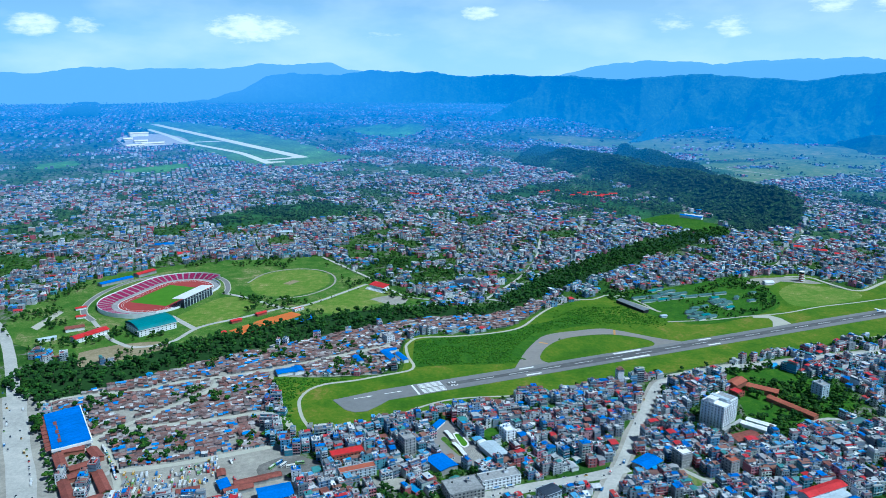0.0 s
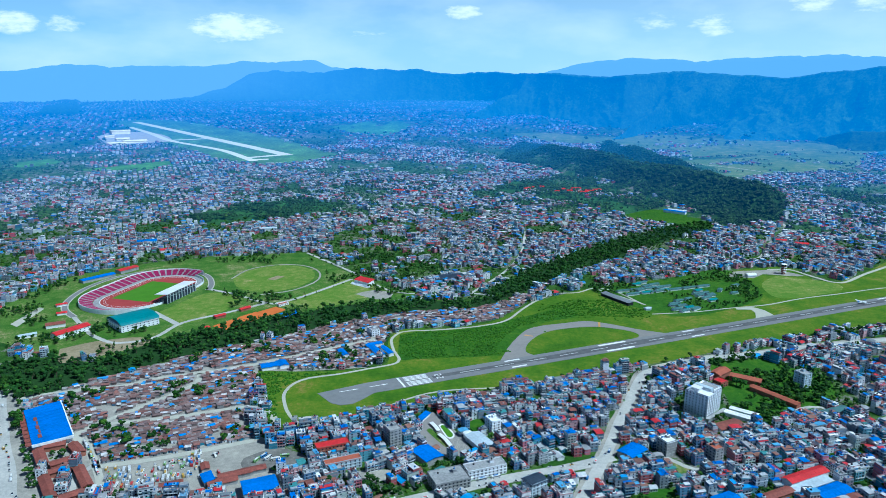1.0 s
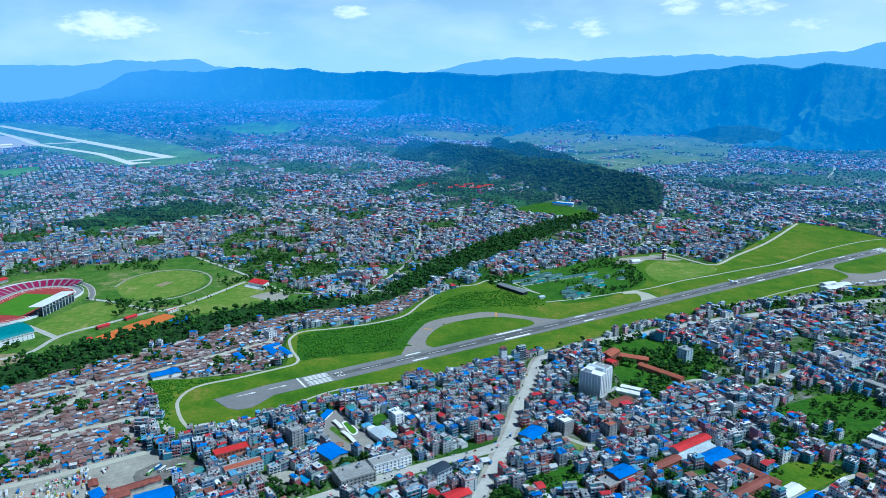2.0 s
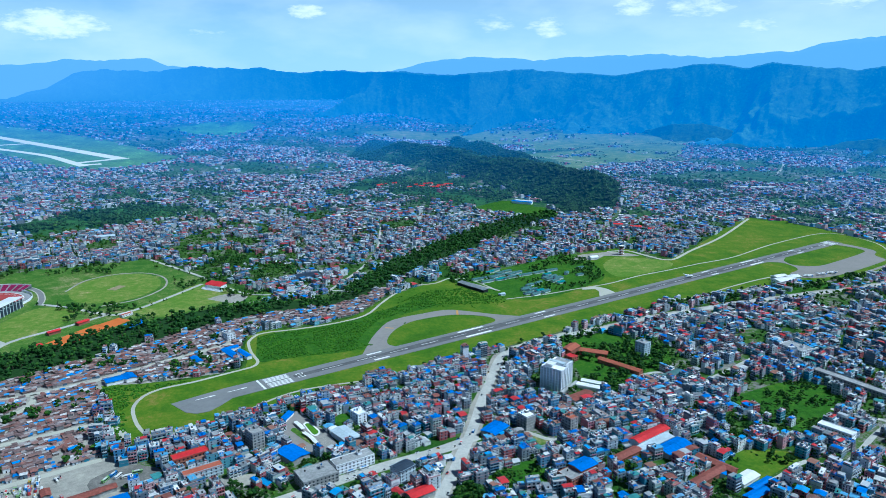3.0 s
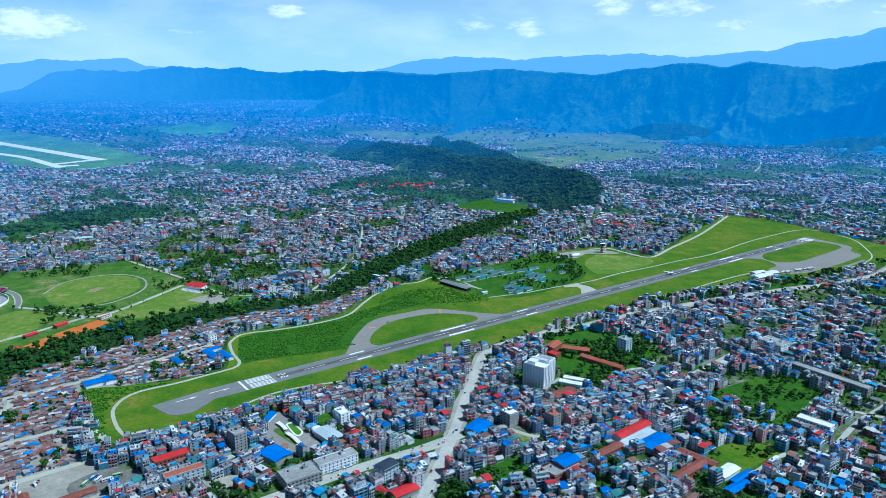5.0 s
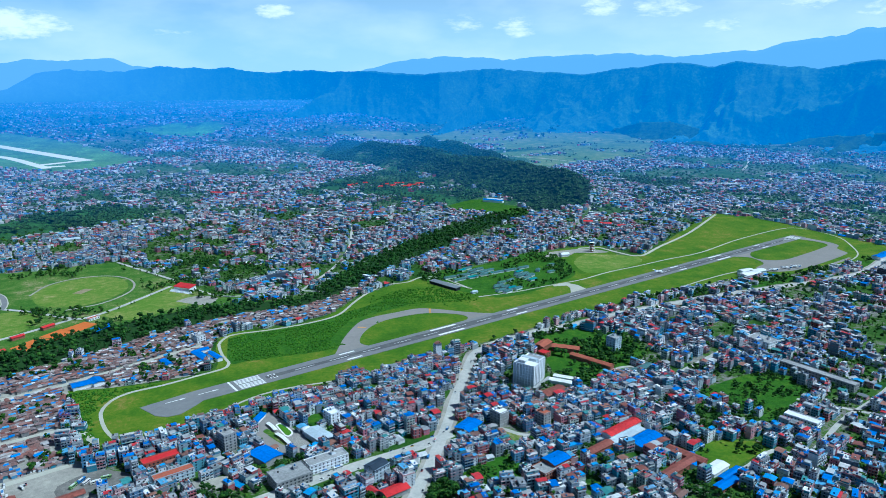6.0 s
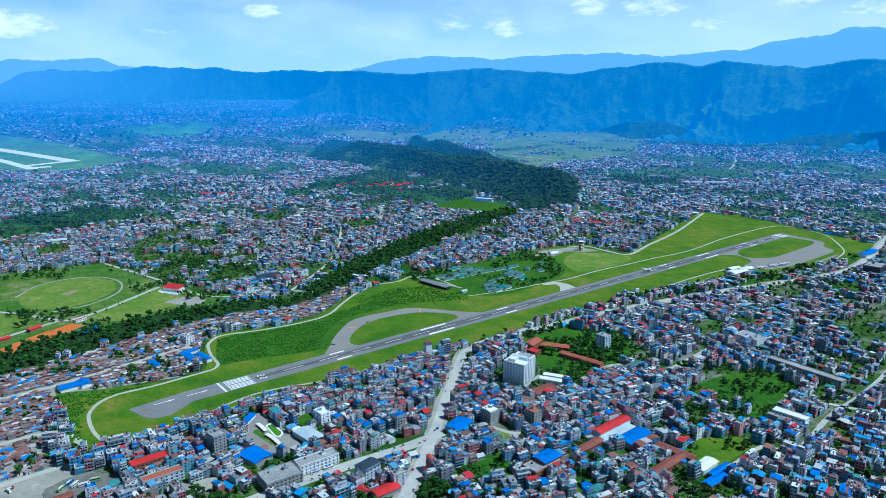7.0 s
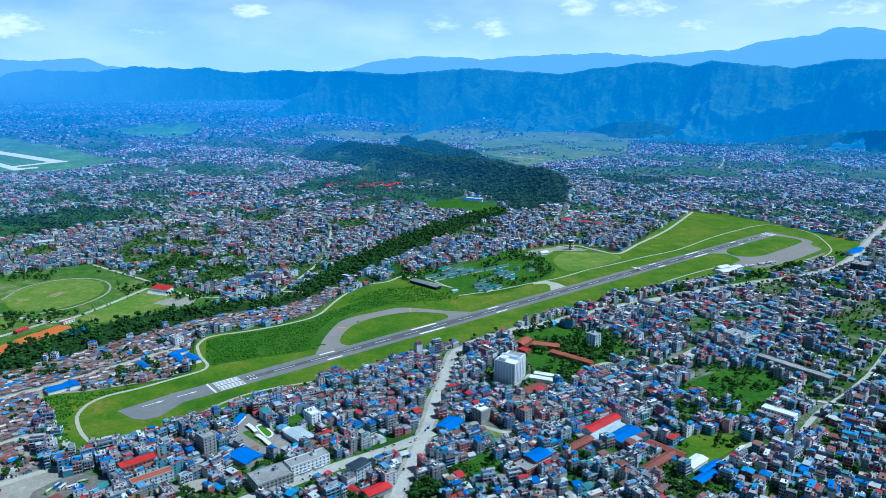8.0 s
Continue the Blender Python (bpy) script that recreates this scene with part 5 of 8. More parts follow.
def sports_complex():
    stadium()
    ring = [(-553, 1062), (-586, 1100), (-604, 1150), (-606, 1220), (-585, 1285), (-545, 1325), (-491, 1338), (-446, 1325), (-412, 1290), (-392, 1240), (-388, 1208)]
    ribbon("ring_road_verge", ring, 11.5, 0.28, M["path"], "pale kerbed edge of the ring road")
    ribbon("ring_road", ring, 8, 0.34, M["asphalt"], "grey asphalt ring road round the stadium")
    ribbon("compound_road", [(-387, 1211), (-340, 1185), (-269, 1133), (-250, 1134), (-218, 1165), (-142, 1277)], 7, 0.31, M["road"], "pale road between the sports fields")
    ribbon("compound_road", [(-553, 1062), (-500, 995), (-471, 968), (-439, 951), (-397, 970), (-382, 1022), (-365, 1048), (-322, 1083), (-269, 1133)], 7, 0.31, M["road"], "pale road beside the sports hall")
    ribbon("compound_road", [(-439, 1087), (-381, 1029)], 9, 0.33, M["road"], "short road from the stadium gate")
    patch("bare_patch", [(-508, 928), (-474, 957), (-415, 974), (-390, 952), (-447, 899), (-483, 879)], 0.2, M["brown_earth"], "bare brown earth beside the gorge")
    patch("bare_patch", [(-127, 1183), (-95, 1207), (-60, 1185), (-79, 1150)], 0.22, M["dirt"], "bare pale earth beside the field")
    patch("cricket_field", [(-366, 1283), (-345, 1340), (-300, 1370), (-254, 1368), (-220, 1325), (-216, 1268), (-241, 1220), (-281, 1196), (-335, 1215)], 0.24, M["playing_field"], "round bright green cricket field")
    patch("wicket", [(-300, 1275), (-285, 1300), (-270, 1293), (-285, 1268)], 0.3, M["brown_earth"], "bare brown wicket on the cricket field", rounded=False)
    ribbon("cricket_track", [(-366, 1278), (-350, 1343), (-305, 1378), (-250, 1374), (-212, 1330), (-206, 1265), (-240, 1205), (-290, 1180)], 3.6, 0.29, M["dirt"], "pale worn path round the cricket field")
    for c in ([(-326, 1020), (-299, 1058), (-272, 1040), (-297, 1003)], [(-298, 1060), (-276, 1088), (-252, 1070), (-272, 1042)], [(-274, 1086), (-250, 1113), (-229, 1098), (-251, 1066)]):
        patch("clay_court", c, 0.3, M["clay"], "orange clay tennis court", rounded=False)
    patch("blue_court", [(-238, 1077), (-215, 1100), (-205, 1086), (-224, 1062)], 0.3, M["blue_tin"], "pale blue basketball court", rounded=False)
    patch("practice_strip", [(-633, 1030), (-632, 1111), (-620, 1103), (-616, 1017)], 0.25, M["path"], "pale sandy practice strip", rounded=False)
    # the covered sports hall under a teal roof
    r = hall("sports_hall", "white sports hall under a curved teal roof", -447, 1029, 45, 57, 50, 10, M["teal_tin"], M["white"], "arch", 6.5, cols=9)
    part("eave", box(-32, 32, -25.9, -25.2, 9.3, 10.2), M["white_tin"], r)
    hall("training_hall", "long hall with a bright red tin roof", -522, 989, 58, 52, 17, 7, M["red_tin"], M["white"], "gable", 2.5, cols=8, ribs=6)
    hall("club_house", "low building with a brown roof", -560, 1020, 30, 26, 14, 5, M["rust_tin"], M["white"], "gable", 2)
    hall("club_house", "low shed with a red roof", -600, 1118, 40, 16, 7, 3.5, M["red_tin"], M["white"], "gable", 1.4)
    hall("club_house", "low shed with a red roof", -578, 1075, 30, 14, 8, 3.5, M["red_tin"], M["white"], "gable", 1.4)
    hall("club_house", "small white house with a yellowish roof", -578, 975, 35, 24, 9, 4, M["pale_tin"], M["white"], "gable", 1.4)
    hall("club_house", "small red-roofed pavilion beside clay courts", -326, 1060, 42, 17, 8, 4, M["red_tin"], M["brick"], "gable", 1.5)
    hall("club_house", "small red-roofed pavilion beside clay courts", -296, 1096, 48, 18, 8, 4, M["red_tin"], M["brick"], "gable", 1.5)
    hall("club_house", "low red shed beside clay courts", -333, 1005, 42, 14, 9, 3.5, M["red_tin"], M["brick"], "gable", 1.2)
    block("changing_rooms", "small white changing rooms by the road", -240, 1122, 45, 18, 8, 1, M["white"], M["terracotta"], 4, 2, hut=False)
    r = hall("pavilion", "cricket pavilion with a bright red roof", -116, 1243, -38, 34, 16, 8, M["red_tin"], M["white"], "mono", 2.5)
    for s in range(4):
        part("bleacher_step", box(-22, 22, -9.5 - s * 1.6, -8 - s * 1.6, 0, 3.2 - s * 0.8), M["white"], r)
    hall("depot", "long shed with a red roof beside the town", -580, 1330, 60, 40, 16, 6, M["red_tin"], M["concrete"], "gable", 2.2)
    hall("depot", "long low shed with a blue roof", -612, 1275, 53, 62, 15, 5, M["blue_tin"], M["concrete"], "gable", 1.8)


def near_landmarks():
    white_tower()
    # hall and yard by the south-east lots
    hall("warehouse", "long hall with a bright red roof", 357, 592, 24, 50, 11, 7, M["red_tin"], M["white"], "gable", 1.8, ribs=8)
    hall("warehouse", "pale yard building beside the red hall", 356, 580, 24, 50, 9, 4, M["pale_tin"], M["white"], "mono", 0.6)
    hall("warehouse", "broad shed with a bright blue roof", 368, 566, 24, 36, 17, 6, M["blue_tin"], M["concrete"], "gable", 1.6, ribs=6)
    r = block("school_building", "long white three-storey building with rows of windows", 549, 556, -62, 34, 12, 3, M["white"], M["white_tin"], 10, 3, hut=False)
    block("market_building", "long grey three-storey slab with open galleries", 655, 650, -70, 92, 13, 3, M["concrete"], M["concrete"], 22, 2, hut=False)
    block("hospital", "grey four-storey block with white floor bands", 662, 757, -72, 34, 24, 4, M["white"], M["concrete"], 9, 5)
    block("hotel", "dark blue glazed office block", 1125, 990, 30, 42, 28, 6, M["dark_tin"], M["concrete"], 8, 5)
    block("grey_tower", "plain grey six-storey block in a garden", 462, 802, 24, 13, 15, 6, M["pale_tin"], M["concrete"], 2, 3)
    block("grey_tower", "unfinished grey concrete block", -36, 666, 30, 13, 16, 6, M["concrete"], M["concrete"], 3, 4)
    block("grey_tower", "tall narrow white block", 70, 690, 26, 11, 15, 5, M["white"], M["white"], 2, 3)
    block("grey_tower", "tall grey concrete house wall without panes", 242, 645, 24, 13, 15, 5, M["concrete"], M["white"], 3, 3, faces="lb")
    block("grey_tower", "grey and red concrete house", 285, 630, 24, 11, 13, 5, M["concrete"], M["terracotta"], 2, 3, faces="fl")
    r = block("shop_house", "shop building under a dark slate roof", 98, 577, 32, 18, 15, 4, M["pale_tin"], M["dark_tin"], 4, 3, hut=False)
    part("slate_roof", gable(-9.6, 9.6, -8.2, 8.2, 12.7, 2.2), M["dark_tin"], r)
    hall("cold_store", "pale blue metal warehouse roof", 54, 662, 118, 30, 17, 6, M["pale_tin"], M["pale_tin"], "gable", 1.5, ribs=6)
    hall("cold_store", "small round-topped pale shed", 44, 676, 118, 10, 9, 4, M["white_tin"], M["white"], "arch", 2)
    hall("garage", "wide shed with a blue tin roof", 0, 636, 125, 27, 20, 6, M["blue_tin"], M["concrete"], "gable", 1.6, ribs=5)
    block("market_hall", "long flat concrete building with a blue side wall", -82, 619, 22, 36, 10, 3, M["pale_tin"], M["terracotta"], 8, 2, hut=False)
    block("market_hall", "row building with a red roof terrace", -96, 650, 22, 34, 12, 3, M["brick"], M["red_tin"], 9, 3, hut=False)
    block("market_hall", "large concrete building on the market street", 20, 590, 20, 34, 24, 3, M["concrete"], M["concrete"], 9, 5)
    block("market_hall", "concrete shops along the market street", 55, 608, 20, 40, 14, 3, M["white"], M["concrete"], 10, 3)
    block("market_hall", "brick building with open roof terrace", 255, 540, 24, 36, 18, 3, M["brick"], M["concrete"], 8, 4)
    hall("big_shed", "light blue tin roof over a brick hall", 262, 545, 24, 22, 16, 12, M["blue_tin"], M["brick"], "gable", 1.6)
    hall("big_shed", "wide blue tin roof beside the highway", 206, 640, 40, 26, 18, 6, M["blue_tin"], M["concrete"], "gable", 1.4, ribs=5)
    hall("big_shed", "low shed under a maroon roof", 108, 545, 22, 24, 12, 5, M["red_tin"], M["concrete"], "gable", 1.6)
    hall("big_shed", "long shed under a rusty roof", 318, 566, 24, 34, 9, 4, M["rust_tin"], M["brick"], "gable", 1.4)
    hall("school_wing", "long building under a rust-red roof", 372, 512, 24, 52, 9, 5, M["rust_tin"], M["brick"], "gable", 1.6)
    hall("school_wing", "long building under a rust-red roof", 392, 530, -62, 38, 9, 5, M["rust_tin"], M["brick"], "gable", 1.6)
    hall("school_wing", "pale sheds beside the school yard", 405, 503, 24, 26, 12, 4, M["white_tin"], M["white"], "gable", 1.2)
    hall("blue_sheds", "row of sheds with bright blue roofs", 398, 478, 22, 28, 9, 4, M["blue_tin"], M["brick"], "gable", 1.4)
    hall("blue_sheds", "row of sheds with bright blue roofs", 412, 490, 22, 30, 8, 4, M["blue_tin"], M["brick"], "gable", 1.4)
    hall("blue_sheds", "row of sheds with bright blue roofs", 392, 522, 60, 24, 7, 4, M["blue_tin"], M["white"], "gable", 1.2)
    hall("garden_wing", "long terracotta roof along a garden", 412, 768, -58, 60, 9, 5, M["terracotta"], M["brick"], "gable", 2)
    hall("garden_wing", "old terracotta roofed house in a garden", 398, 815, -35, 36, 12, 6, M["terracotta"], M["brick"], "gable", 2.4)
    hall("garden_wing", "old terracotta roofed house in a garden", 372, 832, 40, 26, 14, 7, M["terracotta"], M["brick"], "gable", 2.6)
    block("garden_house", "brick house with a red roof", 362, 806, 30, 13, 13, 2, M["brick"], M["red_tin"], 3, 3, hut=False)
    hall("green_shed", "long shed with a green roof", 462, 728, 24, 34, 10, 5, M["green_tin"], M["concrete"], "gable", 1.4)
    hall("white_sheds", "white roofed sheds beside the tower", 350, 718, -40, 34, 8, 4, M["white_tin"], M["white"], "gable", 1)
    hall("white_sheds", "white roofed sheds beside the tower", 358, 728, -40, 30, 7, 4, M["white_tin"], M["white"], "gable", 1)
    hall("workshop", "workshop with a rusty brown roof", 326, 695, 24, 32, 14, 5, M["rust_tin"], M["concrete"], "gable", 1.6)
    # covered market by the avenue
    r = hall("covered_market", "large market hall under a bright blue tin roof", -405, 698, -56.5, 92, 35, 8, M["blue_tin"], M["white"], "mono", 2.0, ribs=11)
    part("gutter", box(-47, 47, 18.0, 19.2, 9.9, 10.5), M["white_tin"], r)
    part("end_wall", box(46.9, 48.4, -19, 19, 6.8, 9.4), M["white_tin"], r)
    for k in range(9):
        part("rusty_panel", box(-45 + k * 10, -36.5 + k * 10, -24, -18.4, 7.0, 7.3), M["rust_tin"], r)
    for k in range(5):
        part("roof_patch", box(-20 + k * 11, -11 + k * 11, -11.6 + (k % 2) * 1.5, -8.2, 8.78 + (k % 2) * 0.08, 9.0), M["rust_tin"], r, "rusty patch in the blue roof")
    for ring in ([(-392, 652), (-364, 664), (-340, 638), (-367, 617)], [(-361, 603), (-337, 620), (-306, 578), (-330, 560)]):
        for (ax, ay), (bx, by) in zip(ring, ring[1:] + ring[:1]):
            ln = math.hypot(bx - ax, by - ay)
            hall("market_wing", "courtyard building with a dark red tin roof", (ax + bx) / 2, (ay + by) / 2, math.degrees(math.atan2(by - ay, bx - ax)), ln - 10.5, 9, 5, M["rust_tin"], M["brick"], "gable", 1.8)
    hall("big_shed", "large building under a bright blue roof", -152, 577, 22, 30, 22, 9, M["blue_tin"], M["pale_tin"], "gable", 2.0, ribs=6)
    for x, y, t, w in ((-236, 588, 22, 20), (-258, 583, 22, 16), (-214, 618, 112, 12)):
        hall("workshop", "workshop with a rusty brown roof", x, y, t, w, 7, 3.5, M["rust_tin"], M["concrete"], "gable", 1.2)
    hall("big_shed", "small blue tin shed beside the bus park", -205, 596, -60, 16, 9, 5, M["blue_tin"], M["concrete"], "mono", 1.0, ribs=3)
    for x, y, w, d in ((-190, 592, 26, 10), (-182, 604, 30, 9), (-166, 612, 22, 8)):
        hall("workshop", "workshop with a rusty brown roof", x, y, 24, w, d, 4, M["rust_tin"], M["concrete"], "gable", 1.4)
    for x, y, t, w, d in ((-72, 915, -62, 44, 10), (-55, 912, -62, 26, 7), (-74, 938, 30, 18, 8), (-115, 905, -62, 22, 8), (-205, 862, 25, 22, 14), (-190, 868, -62, 18, 12)):
        hall("school_block", "low school block with a blue tin roof", x, y, t, w, d, 4.5, M["blue_tin"], M["white"], "gable", 1.5)
    block("white_house", "white house above the gorge with a bare yard", -80, 985, 30, 12, 18, 3, M["white"], M["concrete"], 3, 4)


def airfield_buildings():
    # terminal and parked aircraft
    for x, y, w, d in ((880, 1058, 40, 20), (908, 1072, 30, 16), (888, 1080, 28, 14)):
        hall("terminal", "airport terminal with a white roof", x, y, 12, w, d, 7, M["white_tin"], M["white"], "gable", 2.2, cols=9)
    hall("terminal_wing", "low blue-roofed wing of the terminal", 918, 1050, -30, 22, 10, 4, M["blue_tin"], M["white"], "gable", 1.2)
    hall("hangar", "low hangar with blue roofs at the airfield's end", 1228, 1105, 20, 38, 18, 6, M["blue_tin"], M["white"], "gable", 2)
    hall("hangar", "low hangar with blue roofs at the airfield's end", 1258, 1120, 20, 26, 16, 6, M["blue_tin"], M["white"], "gable", 2)
    # control tower
    root = empty("control_tower", pose(690, 1314, 0, 0, 0, 20), "brown control tower with a wide glazed top", "tower")
    part("shaft", box(-3, 3, -3, 3, 0, 14), M["brick"], root)
    for s in range(4):
        part("gallery", box(-4.6, 4.6, -4.6, 4.6, 3 + s * 3.4, 3.3 + s * 3.4), M["white"], root)
    bm = tube(0, 0, 16, 19.5, 4.6, 5.6, 8)
    part("cab", bm, M["glass"], root)
    part("cab_roof", tube(0, 0, 19.5, 20.2, 6.0, 5.0, 8), M["white"], root)
    part("cab_floor", tube(0, 0, 14, 16, 3.2, 5.2, 8), M["brick"], root)
    r = hall("dome_store", "white round-topped store on bare ground", 618, 1295, 10, 18, 10, 3, M["white_tin"], M["white"], "arch", 3.5)
    # barracks in rows
    for k, (x, y) in enumerate(((345, 1196), (372, 1205), (400, 1214), (428, 1224), (358, 1178), (386, 1188), (414, 1198), (442, 1207), (470, 1216), (500, 1226))):
        hall("barrack", "long low barrack with a dull green roof", x, y, 18, 24, 7, 3.2, M["green_tin"], M["white"], "gable", 1.4, group="barracks")
    for x, y, t in ((470, 1180, 18), (492, 1175, 18), (445, 1150, 30), (408, 1115, 10), (520, 1200, 60), (540, 1185, 18), (560, 1230, 30), (425, 1140, 18)):
        hall("barrack", "small hut with a grey-green roof", x, y, t, 14, 7, 3.2, M["green_tin"], M["white"], "gable", 1.4, group="barracks")
    for x, y in [(480, 1198), (486, 1184), (492, 1170), (473, 1170), (479, 1157), (485, 1144), (413, 1123), (421, 1113), (430, 1104), (439, 1098), (407, 1095), (417, 1087), (380, 1237), (394, 1248), (396, 1226), (414, 1237), (416, 1215), (420, 1201), (377, 1201), (385, 1187)]:
        hall("barrack", "small hut with a blue-green roof", x, y, 18 + (x % 7) * 3, 17, 8, 3.2, M["teal_tin"] if x % 5 == 0 else M["green_tin"], M["white"], "gable", 1.4, group="barracks")
    # closed box; the shade inside the shelter is put into its near-black wall colour
    hall("long_shelter", "long shelter with solid near-black walls under a grey roof", 322, 1148, -61, 66, 11, 5, M["grey_tin"], M["dark"], "mono", 1)
    ribbon("shelter_path", [(301, 1215), (333, 1169), (364, 1123)], 4, 0.3, M["path"], "white path beside the long shelter")
    hall("range_hut", "small blue-roofed hut on the grass", 360, 1098, 20, 10, 7, 3, M["pale_tin"], M["white"], "gable", 1.2)


def aircraft(x, y, turn, s=1.0):
    root = empty("aircraft", pose(x, y, 0.42, 0, 0, turn), "small white twin-engined propeller airliner", "aircraft")
    bm = bmesh.new()
    prof = [(-11, 0.3), (-9, 0.7), (-5, 1.25), (6, 1.3), (9, 0.95), (10.6, 0.35), (11, 0.05)]
    rings = [[bm.verts.new((px, r * math.cos(k * math.tau / 10), 2.3 + (0.7 if px < -8 else 0) + r * math.sin(k * math.tau / 10))) for k in range(10)] for px, r in prof]
    for a, b in zip(rings, rings[1:]):
        for k in range(10):
            bm.faces.new((a[k], b[k], b[(k + 1) % 10], a[(k + 1) % 10]))
    bm.faces.new(rings[0])
    bm.faces.new(rings[-1][::-1])
    bmesh.ops.recalc_face_normals(bm, faces=bm.faces[:])
    part("fuselage", bm, M["white_tin"], root, smooth=True)
    for side in (-1, 1):
        bm = bmesh.new()
        v = [bm.verts.new((px, side * py, pz)) for pz in (3.5, 3.75) for px, py in ((1.8, 0.4), (-1.4, 0.4), (-0.6, 12.6), (0.6, 12.6))]
        for f in ((0, 1, 2, 3), (7, 6, 5, 4), (0, 4, 5, 1), (1, 5, 6, 2), (2, 6, 7, 3), (3, 7, 4, 0)):
            bm.faces.new([v[k] for k in f])
        bmesh.ops.recalc_face_normals(bm, faces=bm.faces[:])
        part("wing", bm, M["white_tin"], root)
        bm = tube(0, 0, -2.4, 2.2, 0.35, 0.6, 8)
        part("engine", bm, M["white_tin"], root, m=pose(1.2, side * 4.2, 3.3, 0, 90, 0))
        part("tailplane", box(-10.9, -9.3, side * 2.4 - 2.4, side * 2.4 + 2.4, 6.2, 6.4), M["white_tin"], root)
        part("main_wheel", tube(0, 0, -0.3, 0.3, 0.5, n=10), M["rubber"], root, m=pose(-0.5, side * 3.4, 0.5, 90, 0, 0))
        part("gear_leg", box(-0.65, -0.35, side * 3.4 - 0.12, side * 3.4 + 0.12, 0.5, 3.2), M["white_tin"], root)
    bm = bmesh.new()
    v = [bm.verts.new((px, py, pz)) for py in (-0.15, 0.15) for px, pz in ((-7.2, 3.6), (-10.4, 3.6), (-11.4, 6.5), (-9.8, 6.5))]
    for f in ((3, 2, 1, 0), (4, 5, 6, 7), (0, 1, 5, 4), (1, 2, 6, 5), (2, 3, 7, 6), (3, 0, 4, 7)):
        bm.faces.new([v[k] for k in f])
    part("fin", bm, M["blue_tin"], root)
    part("nose_wheel", tube(0, 0, -0.2, 0.2, 0.35, n=10), M["rubber"], root, m=pose(8.2, 0, 0.35, 90, 0, 0))
    part("nose_leg", box(8.05, 8.35, -0.1, 0.1, 0.35, 1.8), M["white_tin"], root)
    return root


def far_airport():
    """The second airport, out on the valley floor."""
    patch("far_airfield", FAR_FIELD, 0.8, M["far_grass"], "pale green grass of the distant airport", step=160)
    ribbon("far_runway", [(-2330, 5780), (-1500, 4585), (-668, 3390)], 62, 1.6, M["white_runway"], "pale concrete runway of the distant airport")
    ribbon("far_taxiway", [(-2152, 5215), (-1775, 4629), (-1499, 4158), (-1233, 3837), (-1026, 3586), (-842, 3272), (-770, 3145)], 40, 1.5, M["white_runway"], "pale concrete taxiway")
    for line in ([(-842, 3260), (-690, 3410)], [(-1499, 4158), (-1290, 4290)], [(-800, 3190), (-720, 3215)]):
        ribbon("far_taxiway", line, 42, 1.4, M["white_runway"], "pale concrete taxiway link")
    patch("far_apron", FAR_APRON, 1.3, M["far_path"], "pale concrete apron of the distant airport", step=150)
    for x, y, w, d, h in ((-1640, 4020, 120, 40, 10), (-1980, 4640, 110, 60, 18), (-1770, 4170, 70, 36, 9), (-1915, 4330, 50, 34, 8), (-1690, 3905, 90, 30, 7)):
        p = lie(x, y, 0)
        claim(x, y, 35, w, d)
        k = np.hypot(p[0], p[1]) / np.hypot(x, y)
        root = empty("far_terminal", Matrix.LocRotScale(Vector(p), Euler((0, 0, radians(35))), Vector((k, k, k))), "white terminal building of the distant airport", "building")
        part("wall", box(-w / 2, w / 2, -d / 2, d / 2, -2, h), M["white"], root)
        part("roof", arch_roof(w + 6, d + 6, h, 5), M["white_tin"], root)


def distant_marks():
    for x, y, t, w, d, mat in ((-95, 2300, -25, 70, 14, "red_tin"), (-50, 2285, -25, 60, 16, "red_tin"), (-15, 2255, 10, 26, 18, "red_tin"), (330, 2345, 10, 40, 16, "red_tin"), (385, 2385, 10, 26, 18, "red_tin"),
                           (420, 2290, 0, 30, 16, "red_tin"), (470, 2305, 15, 60, 18, "red_tin"), (530, 2300, -20, 50, 18, "red_tin"), (505, 2275, -20, 56, 18, "red_tin"), (560, 2325, 10, 50, 16, "red_tin"), (445, 2335, 15, 46, 18, "red_tin"), (495, 2350, 5, 60, 16, "red_tin"), (350, 2370, 10, 44, 16, "red_tin"), (690, 1938, -42, 62, 12, "blue_tin"), (700, 1950, -42, 50, 10, "white_tin"),
                           (815, 1580, -20, 40, 12, "red_tin"), (845, 1545, -20, 50, 12, "red_tin"), (870, 1510, -20, 36, 12, "red_tin"), (1535, 2055, -18, 150, 14, "pale_tin"), (-400, 1700, 10, 60, 16, "pale_tin"),
                           (40, 1275, 20, 44, 26, "dark_tin"), (-640, 1560, 20, 60, 18, "blue_tin"), (-560, 1480, 30, 40, 14, "red_tin")):
        hall("long_roof", "long building with a %s roof among houses" % {"red_tin": "bright red", "blue_tin": "blue", "white_tin": "white", "pale_tin": "pale", "dark_tin": "dark"}[mat], x, y, t, w * (0.55 if mat == "red_tin" else 1.0), d, 7, M[mat], M["white"], "gable", 2.5)


